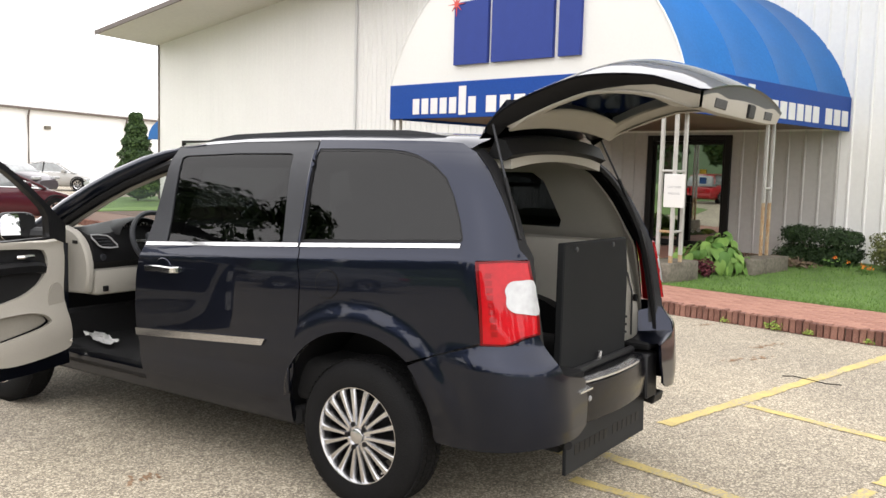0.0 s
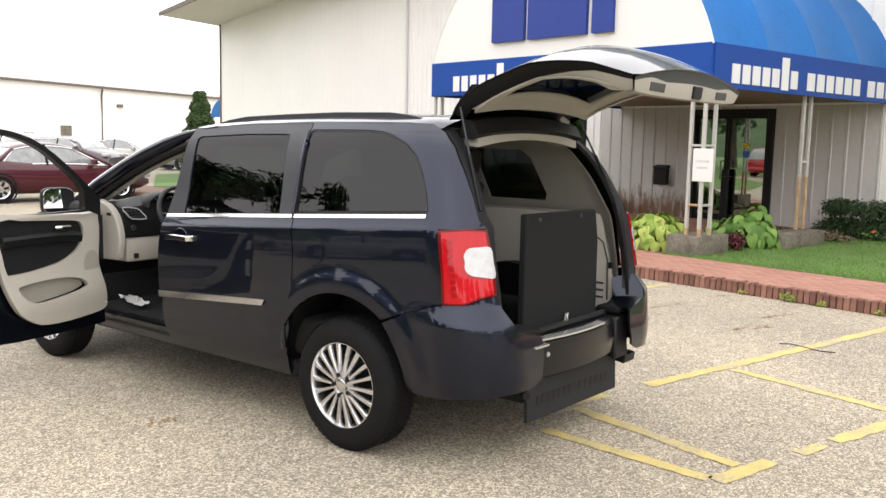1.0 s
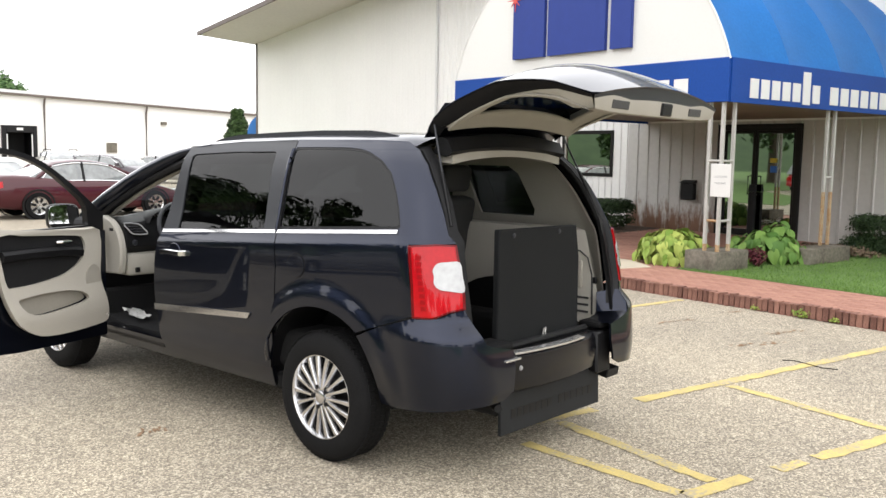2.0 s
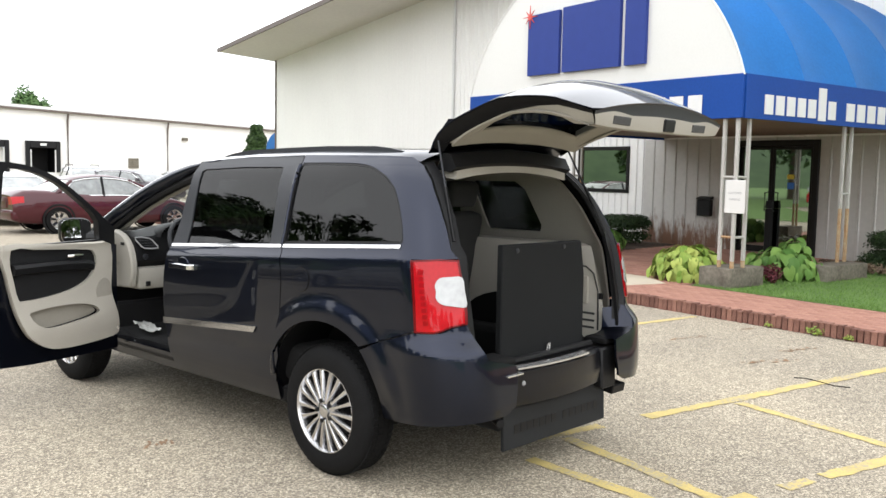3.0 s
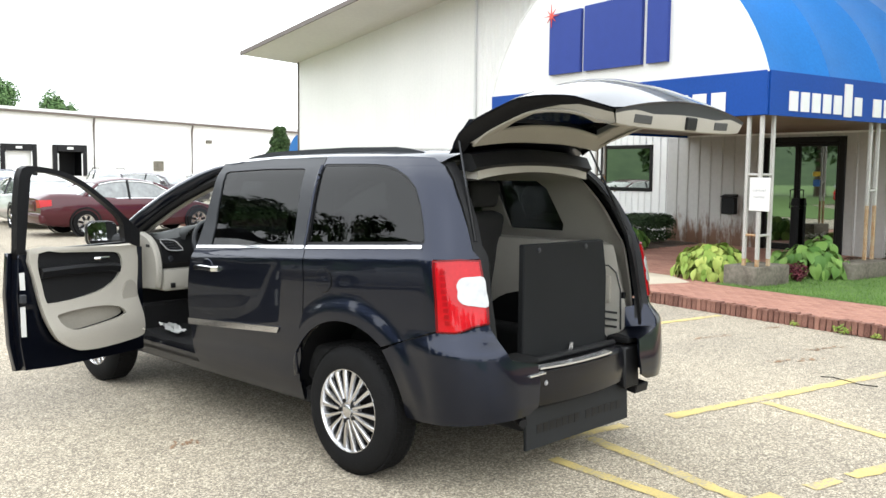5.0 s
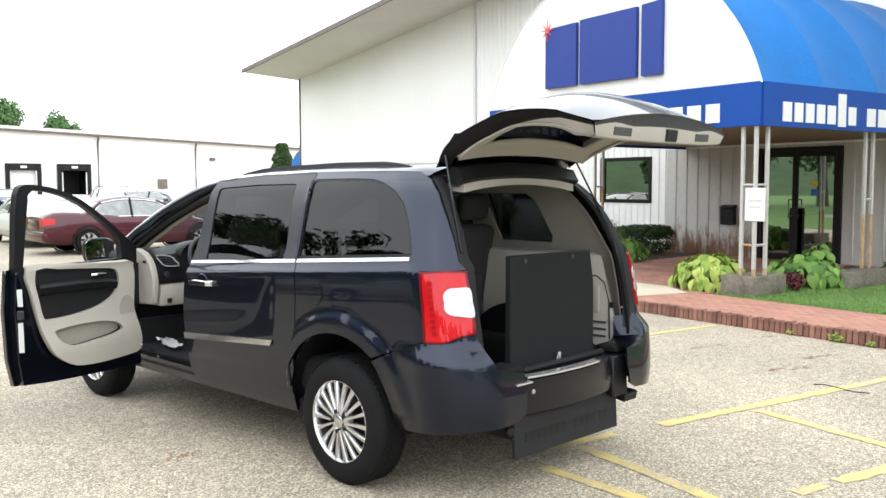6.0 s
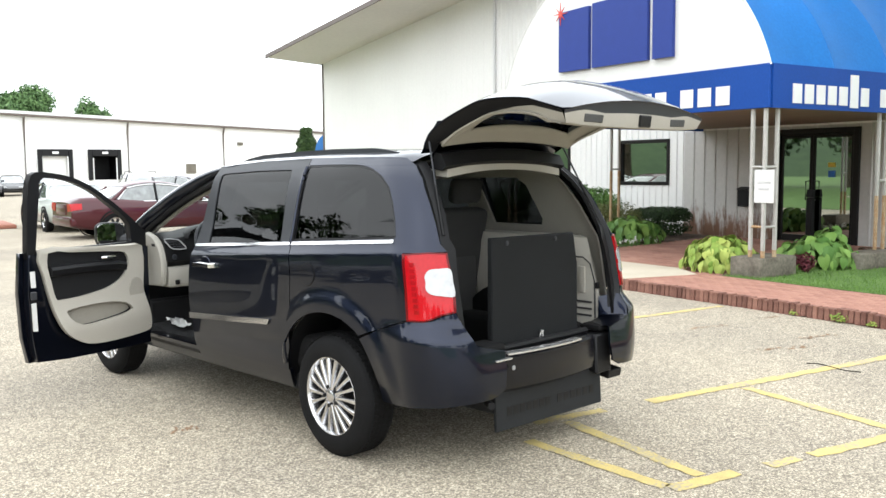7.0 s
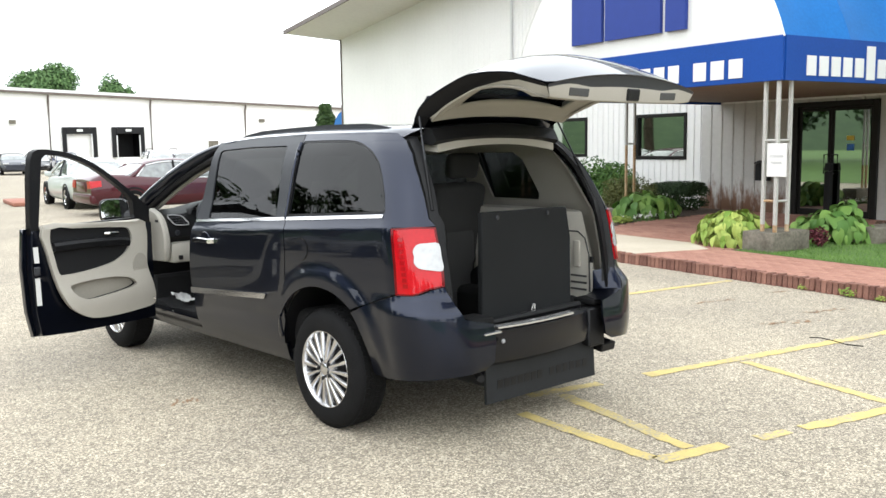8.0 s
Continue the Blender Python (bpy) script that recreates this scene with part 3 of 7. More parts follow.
def word(start, end, n, special=-1, fill=0.74):
    """n equal bars between two ends; one of them tall."""
    step = (end - start) / n
    return [(start + step * i + step * (1 - fill) / 2, start + step * (i + 1) - step * (1 - fill) / 2, i == special) for i in range(n)]


for seg in (word(8.19, 6.62, 7, 5), word(6.46, 4.66, 6), word(4.46, 3.47, 3)):
    letter_bars("letter", seg, 2.70, 0.27, "front", canopy)
for seg in (word(7.68, 9.55, 7, 5), word(9.78, 11.62, 6), word(11.82, 12.86, 3)):
    letter_bars("letter", seg, 2.70, 0.27, "side", canopy)
# large emblem: three raised blue shapes and a red star
LX0, LX1 = CX - 0.07, CX - 0.003
for a, b, z0, z1 in ((7.15, 6.40, 3.36, 4.38), (6.31, 5.07, 3.36, 4.42), (4.96, 4.56, 3.36, 4.45)):
    part("emblem", prism([(a, z0), (b, z0), (b, z1 + 0.02), (a, z1)], "x", LX0, LX1), M["letter_blue"], canopy, "raised blue emblem block", smooth=False)
star = []
for k in range(24):
    r = 0.20 if k % 6 == 0 else (0.15 if k % 3 == 0 else 0.045)
    star.append((7.10 + r * math.sin(k * math.pi / 12), 4.36 + r * math.cos(k * math.pi / 12)))
part("star", prism(star, "x", CX - 0.085, CX - 0.071), M["letter_red"], canopy, "red star burst", smooth=False)


def ladder_post(name, xs, ys, z0, z1, rust, rungs, label, group="canopy posts"):
    """A canopy post of two or three thin steel bars joined by rungs, rusty towards the foot."""
    cx, cy = sum(xs) / len(xs), sum(ys) / len(ys)
    p = thing(name, pose(cx, cy, z0), label, "post", group)
    zr = z0 + rust
    for x, y in zip(xs, ys):
        part("bar", box(x - cx - 0.024, x - cx + 0.024, y - cy - 0.024, y - cy + 0.024, rust, z1 - z0, 0.004), M["post"], p)
        part("bar", box(x - cx - 0.023, x - cx + 0.023, y - cy - 0.023, y - cy + 0.023, 0, rust, 0.004), M["rust"], p, "rusty foot of the bar")
    for r in rungs:
        for i in range(len(xs) - 1):
            a, b = Vector((xs[i] - cx, ys[i] - cy, r - z0)), Vector((xs[i + 1] - cx, ys[i + 1] - cy, r - z0))
            part("rung", tube([a, b], 0.02, 6), M["post"] if r > max(zr, 1.0) or (len(xs) > 2 and i) else M["rust"], p)
    return p


# footing blocks
def footing(x0, x1, y0, y1, z1, label):
    return tagged(finish(box(x0, x1, y0, y1, ZP - 0.1, z1, 0.02, seg=2), "footing", M["concrete"]), label, "footing", "post footings")


footing(7.20, 8.02, 2.90, 3.42, 0.405, "weathered grey concrete block under the corner post")
footing(9.25, 10.45, 2.62, 3.05, 0.365, "long weathered concrete footing under a canopy post")
footing(9.7, 10.6, 8.65, 9.05, 0.30, "concrete footing half hidden by plants")
footing(7.2, 7.9, 8.65, 9.05, 0.40, "concrete footing behind the parked van")
ladder_post("corner_post", [7.32, 7.31, 7.57], [3.17, 2.955, 2.955], 0.405, ZF0 + 0.05, 0.10, [0.84, 1.68], "white steel ladder post with three bars and rusty feet")
ladder_post("canopy_post", [10.05, 10.27], [2.92, 2.92], 0.365, ZF0 + 0.05, 0.85, [1.45], "white double-bar steel post, rusty below")
ladder_post("canopy_post", [10.10, 10.33], [8.80, 8.80], 0.30, ZF0 + 0.05, 1.32, [1.65], "double-bar steel post, rusty below")
ladder_post("canopy_post", [7.34, 7.50], [8.76, 8.76], 0.40, ZF0 + 0.05, 0.6, [1.5], "white double-bar steel post at the canopy corner")

sign = thing("parking_sign", pose(7.275, 2.93, 1.41), "small white sign with faint lettering on the post", "sign")
M["faded_ink"] = mat("faded_ink", (0.34, 0.35, 0.37), 0.7, vary=0.3, fine=40)
part("plate", box(-0.006, 0.006, -0.16, 0.16, -0.23, 0.23, 0.004), M["vinyl_white"], sign)
flat_text("CUSTOMER", 0.042, pose(-0.0065, 0, 0.05, 90, 0, -90), M["faded_ink"], "lettering", sign, 0.0005)
flat_text("PARKING", 0.042, pose(-0.0065, 0, -0.04, 90, 0, -90), M["faded_ink"], "lettering", sign, 0.0005)

ash = thing("ash_bin", pose(12.84, 5.93, ZP), "slim black ash bin standing before the entrance doors", "bin")
part("body", box(-0.05, 0.05, -0.065, 0.065, 0.0, 0.92, 0.012), M["black"], ash)
part("hood", prism([(-0.055, 0.925), (0.055, 0.925), (0.055, 1.05), (-0.02, 1.08)], "y", -0.07, 0.07, bevel=0.006), M["black"], ash)


from mathutils import geometry

# ---- the van: x to its right, y forward from the rear axle, z up ----
VAN_TURN = 10.79
van = thing("minivan", pose(0, 0, 0, 0, 0, VAN_TURN), "dark blue minivan with open rear liftgate and open driver's door", "minivan")
HUB_Z, WHEELBASE = 0.362, 3.078
TAPER = [(-0.9, 0.945), (-0.5, 0.955), (0.1, 0.99), (0.6, 1.0), (2.4, 1.0), (3.0, 0.975), (3.5, 0.92), (3.95, 0.80)]
HALF = [(0.20, 0.84), (0.33, 0.922), (0.45, 0.960), (0.62, 0.988), (0.80, 1.0), (0.98, 1.0), (1.08, 0.997), (1.15, 0.992), (1.204, 0.986), (1.25, 0.957), (1.45, 0.893), (1.60, 0.840), (1.70, 0.792), (1.76, 0.735), (1.80, 0.66)]
CORNER = [(0.3, -0.60), (0.5, -0.63), (0.75, -0.60), (0.95, -0.57), (1.25, -0.51), (1.5, -0.41), (1.63, -0.325), (1.74, -0.20), (1.8, -0.12)]
RC = 0.28
CREASE, CREASE_FALL = 1.204, 0.0645


def half(z, s):
    """Half width at a height; the shoulder crease falls gently towards the front and stays sharp."""
    k = max(0.0, min(1.0, (z - 0.7) / 0.3)) * max(0.0, min(1.0, (1.62 - z) / 0.3))
    q = z + CREASE_FALL * max(-0.7, min(1.7, s)) * k
    d = 0.006 + 0.039 * min(1.0, abs(q - CREASE) / 0.12)
    return sum(lerp(HALF, q + i * d) * w for i, w in ((-2, 1), (-1, 2), (0, 3), (1, 2), (2, 1))) / 9


def side(s, z, inset=0.0):
    """A point of the van's left skin: s runs forward along the flank and, behind the corner, round the back."""
    c = smooth(CORNER, z)
    if s >= c:
        return Vector((-(half(z, s) * smooth(TAPER, s) - inset), s, z))
    r = RC - inset
    a = min((c - s) / RC, math.pi / 2)
    e = max(0.0, c - s - RC * math.pi / 2)
    w = half(z, s) * smooth(TAPER, c) - RC
    return Vector((-(w + r * math.cos(a)) + e, c - r * math.sin(a), z))


def skin(name, outer, material, parent, holes=(), inset=0.0, thick=0.014, mirror=False, label="", f=None, step=(0.05, 0.05), bulge=None):
    """A curved sheet with thickness, cut out of the van's skin along a polygon of (s, z)."""
    from_poly = [[Vector((*p, 0)) for p in q] for q in (outer, *holes)]
    flat = [v for q in from_poly for v in q]
    bm = bmesh.new()
    vs = [bm.verts.new(v) for v in flat]
    for t in tessellate(from_poly):
        try:
            bm.faces.new([vs[i] for i in t])
        except ValueError:
            pass
    for axis, st in ((0, step[0]), (1, step[1])):
        lo, hi = min(v[axis] for v in flat), max(v[axis] for v in flat)
        k = math.floor(lo / st) + 1
        while k * st < hi - 1e-4:
            co, no = [0, 0, 0], [0, 0, 0]
            co[axis], no[axis] = k * st, 1
            bmesh.ops.bisect_plane(bm, geom=bm.verts[:] + bm.edges[:] + bm.faces[:], plane_co=co, plane_no=no)
            k += 1
    if f is None:  # close rows of points along the shoulder crease
        for d in (-0.04, -0.009, 0.009, 0.04):
            bmesh.ops.bisect_plane(bm, geom=bm.verts[:] + bm.edges[:] + bm.faces[:], plane_co=(0, CREASE + d, 0), plane_no=(CREASE_FALL, 1, 0))
    bmesh.ops.remove_doubles(bm, verts=bm.verts, dist=1e-4)
    g = f or side
    for v in bm.verts:
        d = inset - (bulge(v.co.x, v.co.y) if bulge else 0.0)
        v.co = g(v.co.x, v.co.y, d)
    bmesh.ops.recalc_face_normals(bm, faces=bm.faces)
    probe = max(bm.faces, key=lambda q: q.calc_area())
    c = probe.calc_center_median()
    if probe.normal.dot(Vector((c.x, c.y * 0.2, c.z - 1.0))) < 0:
        bmesh.ops.reverse_faces(bm, faces=bm.faces)
    if thick:
        thicken(bm, thick)
    if mirror:
        bmesh.ops.scale(bm, vec=(-1, 1, 1), verts=bm.verts)
        bmesh.ops.reverse_faces(bm, faces=bm.faces)
    return part(name, bm, material, parent, label, angle=40)


def tessellate(polys):
    return geometry.tessellate_polygon(polys)


def thicken(bm, thick):
    """Gives an open sheet a back, set in along its normals, and closes its rim."""
    bm.normal_update()
    faces, rim = bm.faces[:], [e for e in bm.edges if len(e.link_faces) == 1]
    back = {v: bm.verts.new(v.co - v.normal * thick) for v in bm.verts[:]}
    for e in rim:
        lp = e.link_loops[0]
        a, b = lp.vert, lp.link_loop_next.vert
        try:
            bm.faces.new((b, a, back[a], back[b]))
        except ValueError:
            pass
    for f in faces:
        bm.faces.new([back[v] for v in reversed(f.verts)])


def round_off(pts, n=4):
    """A smooth closed run through the corners of a polygon."""
    k, out = len(pts), []
    for i in range(k):
        p0, p1, p2, p3 = (Vector(pts[(i + d) % k]) for d in (-1, 0, 1, 2))
        for j in range(n):
            t = j / n
            q = 0.5 * ((2 * p1) + (p2 - p0) * t + (2 * p0 - 5 * p1 + 4 * p2 - p3) * t * t + (3 * p1 - p0 - 3 * p2 + p3) * t ** 3)
            out.append((q.x, q.y))
    return out


def belt(y):
    return 1.2345 - 0.0633 * (y - 0.4)


def arc(cy, cz, r, a0, a1, n=14):
    return [(cy + r * math.cos(radians(a0 + (a1 - a0) * i / n)), cz + r * math.sin(radians(a0 + (a1 - a0) * i / n))) for i in range(n + 1)]


def offset_curve(pts, d):
    return [(p[0] + d, p[1]) for p in pts]


DOOR_REAR = [(0.448, 0.445), (0.435, 0.50), (0.40, 0.66), (0.365, 0.85), (0.36, 1.05), (0.385, 1.19), (0.40, 1.236)]
ARCH_R = 0.475
QWIN = [(0.404, 1.256), (0.412, 1.34), (0.428, 1.50), (0.440, 1.62), (0.455, 1.705), (0.440, 1.720), (0.25, 1.722), (0.10, 1.722), (-0.01, 1.720), (-0.09, 1.713), (-0.165, 1.697), (-0.275, 1.656), (-0.368, 1.595), (-0.432, 1.51), (-0.486, 1.412), (-0.512, 1.35), (-0.522, 1.325), (-0.512, 1.315)]
GUT = 1.765


def ease(x):
    x = max(0.0, min(1.0, x))
    return x * x * (3 - 2 * x)


def swell(s, z):
    """The bumper stands out from the flank below a sloping ledge, more towards the back."""
    return (0.016 + 0.044 * ease((-s - 0.42) / 0.45)) * ease((-s - 0.36) / 0.16) * ease((0.888 - z) / 0.115)


def flare(s, z):
    """The lip round the rear wheel arch: a ramp that faces up, then a flat band."""
    r = math.hypot(s, z - 0.39)
    return 0.024 * ease((0.615 - r) / 0.085) * ease((z - 0.42) / 0.25)


for mir in (False, True):
    # rear quarter, with the hole for its window and the wheel arch below
    quarter = offset_curve(DOOR_REAR[1:], -0.007) + [(0.398, 1.26), (0.404, 1.34), (0.420, 1.50), (0.432, 1.62), (0.452, 1.72), (0.470, GUT), (-0.05, GUT), (-0.20, 1.764), (-0.36, 1.757), (-0.453, 1.713), (-0.545, 1.64), (-0.65, 1.51),
              (-0.725, 1.40), (-0.79, 1.29), (-0.85, 1.25), (-0.604, 1.244), (-0.652, 0.890), (-0.44, 0.817)] + arc(0.0, 0.39, ARCH_R, 128, 12, 18)
    skin("quarter_panel", quarter, M["carpaint"], van, holes=[QWIN], mirror=mir, bulge=lambda y, z: flare(y, z) + swell(y, z), step=(0.02, 0.02))
    skin("quarter_window", QWIN, M["tint"], van, inset=0.006, thick=0.004, mirror=mir, label="dark tinted glass")
    skin("window_seal", [(p[0] * 1.0, p[1]) for p in QWIN], M["black"], van, inset=0.004, thick=0.006, mirror=mir,
         holes=[[(p[0] + (-0.10 - p[0]) * 0.032, p[1] + (1.50 - p[1]) * 0.060) for p in QWIN]])
    # sliding door
    front_edge = [(1.575, 1.162), (1.60, 1.0), (1.605, 0.8), (1.60, 0.5), (1.597, 0.440)]
    skin("sliding_door", DOOR_REAR + [(1.0, 1.197), (1.575, 1.160)] + front_edge[1:], M["carpaint"], van, mirror=mir,
         bulge=lambda y, z: -0.010 * math.exp(-((z - 0.60) / 0.05) ** 2))
    swin = [(0.522, 1.249), (0.555, 1.45), (0.590, 1.660), (0.598, 1.684), (0.625, 1.693), (1.0, 1.688), (1.405, 1.668), (1.432, 1.655), (1.420, 1.42), (1.400, 1.191)]
    skin("door_frame", [(0.411, 1.240), (0.418, 1.34), (0.434, 1.50), (0.446, 1.62), (0.464, 1.72), (0.482, GUT), (1.0, 1.750), (1.50, 1.718), (1.515, 1.65), (1.54, 1.42), (1.575, 1.166)], M["satin"], van,
         holes=[swin], inset=0.004, mirror=mir, label="satin grey window pillars")
    skin("door_window", swin, M["tint"], van, inset=0.012, thick=0.004, mirror=mir, label="dark tinted glass")
    # chrome belt strips
    for a, b in ((0.405, 1.56), (-0.515, 0.392)):
        skin("belt_strip", [(a, belt(a)), (b, belt(b)), (b, belt(b) + 0.018), (a, belt(a) + 0.018)], M["chrome"], van, inset=-0.006, thick=0.008, mirror=mir, label="chrome belt strip")
    # side moulding
    skin("side_moulding", [(0.600, 0.722), (1.600, 0.648), (1.600, 0.690), (0.575, 0.758)], M["moulding"], van, inset=-0.012, thick=0.016, mirror=mir, label="bright door moulding")
    # sill
    skin("sill", [(0.475, 0.322), (2.62, 0.318), (2.61, 0.434), (1.6, 0.434), (0.457, 0.439)], M["carpaint"], van, inset=0.014, thick=0.03, mirror=mir)
    # bumper cover round the corner
    bump = [(-0.44, 0.812), (-0.652, 0.880), (-0.75, 0.882), (-0.79, 0.886), (-0.845, 0.909), (-0.922, 0.924), (-0.955, 0.874), (-0.985, 0.80), (-1.01, 0.752), (-1.06, 0.735), (-1.22, 0.70), (-1.23, 0.60), (-1.20, 0.49), (-1.12, 0.455), (-0.92, 0.445), (-0.55, 0.400), (-0.41, 0.395)] + [(-(0.402 + 0.009 * k) * math.cos(radians(4 + 6.6 * k)), 0.39 + (0.402 + 0.009 * k) * math.sin(radians(4 + 6.6 * k))) for k in range(8)]
    skin("rear_bumper", bump, M["carpaint"], van, mirror=mir, bulge=lambda y, z: flare(y, z) + swell(y, z), step=(0.02, 0.02))
    # tail lamp
    lamp = [(-0.606, 1.240), (-0.738, 1.250), (-0.847, 1.245), (-0.870, 1.174), (-0.898, 1.074), (-0.916, 0.989), (-0.921, 0.930), (-0.842, 0.918), (-0.785, 0.894), (-0.751, 0.885), (-0.656, 0.884), (-0.640, 1.047)]
    tl = skin("tail_lamp", lamp, M["tail_red"], van, inset=-0.010, thick=0.012, mirror=mir, label="red tail lamp lens", step=(0.03, 0.03))
    mid_s, mid_z = -0.770, 1.075
    skin("lens_edge", lamp, M["dark_red"], tl, inset=-0.0115, thick=0.004, mirror=mir, step=(0.03, 0.03), label="dark red lens border",
         holes=[[(mid_s + (a - mid_s) * 0.90, mid_z + (b - mid_z) * 0.955) for a, b in lamp]])
    for k in range(9):  # small lamp cells behind the red lens
        zc = 0.935 + 0.031 * k
        sc = -0.712 + 0.045 * k / 8
        skin("lamp_cell", [(sc - 0.013, zc - 0.011), (sc + 0.013, zc - 0.011), (sc + 0.013, zc + 0.011), (sc - 0.013, zc + 0.011)], M["cell_red"], tl, inset=-0.0115, thick=0.003, mirror=mir)
    rev = round_off([(-0.742, 1.125), (-0.760, 1.158), (-0.809, 1.164), (-0.872, 1.160), (-0.893, 1.089), (-0.907, 1.017), (-0.837, 1.022), (-0.784, 1.031), (-0.754, 1.057), (-0.750, 1.095)], 3)
    skin("reversing_lens", rev, M["tail_white"], tl, inset=-0.017, thick=0.01, mirror=mir, label="clear reversing lens", step=(0.03, 0.03))
    # painted return of the body into the rear opening
    edge = [(-0.985, 0.79), (-0.955, 0.874), (-0.924, 0.93), (-0.918, 0.989), (-0.899, 1.074), (-0.871, 1.174), (-0.849, 1.247), (-0.79, 1.288), (-0.725, 1.40), (-0.65, 1.51), (-0.545, 1.64), (-0.453, 1.713)]
    jamb = loft([[side(a, z, 0.004), side(a - 0.012, z, 0.02), side(a - 0.04, z, 0.075)] for a, z in edge], closed=False)
    if mir:
        bmesh.ops.scale(jamb, vec=(-1, 1, 1), verts=jamb.verts)
        bmesh.ops.reverse_faces(jamb, faces=jamb.faces)
    part("jamb", jamb, M["black"], van, "black tailgate jamb")
    # top of the bumper, from its skin in to the sill
    rows = []
    for a, z in ((-0.952, 0.874), (-0.983, 0.80), (-1.01, 0.751), (-1.06, 0.734), (-1.14, 0.717), (-1.22, 0.699)):
        o = side(a, z, -swell(a, z) + 0.004)
        rows.append([o, o.lerp(Vector((-0.60, -0.74, z)), 0.12) + Vector((0, 0, 0.004)), Vector((max(o.x, -0.66), max(o.y, -0.74) if z > 0.79 else -0.74, z - 0.02))])
    top = loft(rows, closed=False)
    if mir:
        bmesh.ops.scale(top, vec=(-1, 1, 1), verts=top.verts)
        bmesh.ops.reverse_faces(top, faces=top.faces)
    part("bumper_top", top, M["carpaint"], van)
    # front fender and far side door
    fend = [(2.62, 0.372), (2.605, 0.60), (2.60, 1.0), (2.62, 1.20), (3.1, 1.10), (3.6, 0.98), (3.85, 0.85), (3.85, 0.40)] + arc(WHEELBASE, 0.39, ARCH_R, 2, 178, 18)
    skin("front_fender", fend, M["carpaint"], van, mirror=mir)
    # lining of the cabin, with window openings
    lining = [(1.52, 0.45), (0.52, 0.46)] + arc(0.0, 0.39, 0.50, 8, 172, 12) + [(-0.60, 0.60), (-0.80, 0.62), (-0.76, 1.20), (-0.60, 1.46), (-0.45, 1.63), (-0.28, 1.70), (0.3, 1.71), (1.0, 1.71), (1.50, 1.68)]
    skin("side_lining", lining, M["lining"], van, holes=[[(0.31, 1.29), (0.40, 1.60), (0.36, 1.63), (0.0, 1.63), (-0.07, 1.58), (-0.16, 1.34), (-0.14, 1.29)], [(0.56, 1.27), (0.55, 1.62), (1.34, 1.61), (1.42, 1.22)]],
         inset=0.10, thick=0.012, mirror=mir, label="beige interior side trim", step=(0.08, 0.08))
    # black door frame shut faces
    skin("aperture_ring", [(-0.80, 0.70), (-1.03, 0.72), (-0.995, 0.93), (-0.965, 1.08), (-0.935, 1.25), (-0.86, 1.31), (-0.79, 1.43), (-0.71, 1.54), (-0.60, 1.67), (-0.50, 1.735), (-0.32, 1.72), (-0.41, 1.62), (-0.54, 1.46), (-0.64, 1.30), (-0.72, 1.18), (-0.77, 0.95)], M["black"], van,
         inset=0.035, thick=0.02, mirror=mir, label="black tailgate seal and jamb")
    # wheel wells
    for yc in (0.0, WHEELBASE):
        rim_yz = [(yc + 0.49 * math.cos(radians(a)), 0.39 + 0.49 * math.sin(radians(a))) for a in range(0, 181, 10)]
        rr = [[(side(yy, zz).x + 0.034, yy, zz) for yy, zz in rim_yz], [(-0.60, yy, zz) for yy, zz in rim_yz]]
        own = loft(rr + [[(-0.60, yc, 0.39)] * len(rr[0])], closed=False)
        bmesh.ops.remove_doubles(own, verts=own.verts, dist=1e-5)
        if mir:
            bmesh.ops.scale(own, vec=(-1, 1, 1), verts=own.verts)
        part("wheel_well", own, M["black"], van)

# right front door, closed
skin("front_door", [(1.61, 0.372), (1.61, 1.17), (2.2, 1.13), (2.60, 1.13), (2.60, 0.6), (2.61, 0.372)], M["carpaint"], van, mirror=True)
skin("front_door_window", [(1.60, 1.18), (1.545, 1.66), (1.75, 1.63), (2.2, 1.42), (2.55, 1.16)], M["clear"], van, mirror=True, inset=0.01, thick=0.004)

# roof: crowned panel whose edges lie on the flanks
def roof_point(y, f):
    """f from -1 to 1 across; y along the flank's run."""
    h = smooth([(-0.6, 1.795), (-0.1, 1.818), (0.4, 1.825), (1.2, 1.800), (1.7, 1.735), (2.1, 1.62), (2.4, 1.49), (2.8, 1.27)], y)
    if y < 1.55:
        e = side(y, smooth([(-0.6, 1.70), (-0.3, 1.755), (0.0, 1.765), (1.0, 1.752), (1.5, 1.718)], y))
    else:
        e = Vector((-smooth([(1.4, 0.745), (1.7, 0.755), (2.1, 0.80), (2.4, 0.845), (2.8, 0.90)], y), y, smooth([(1.3, 1.722), (1.55, 1.695), (1.7, 1.648), (1.85, 1.603), (2.02, 1.540), (2.2, 1.462), (2.4, 1.362), (2.8, 1.13)], y)))
    a = abs(f)
    bow = 0.06 * max(0.0, min(1.0, (0.2 - y) / 0.6)) * (1 - a * a)
    return Vector((-e.x * f, e.y - bow, e.z + (h - e.z) * (1 - a ** 5.0)))


def roof_sheet(ys, drop=0.0, material=None):
    return loft([[roof_point(y, -1 + k / 14) - Vector((0, 0, drop)) for k in range(29)] for y in ys], closed=False)


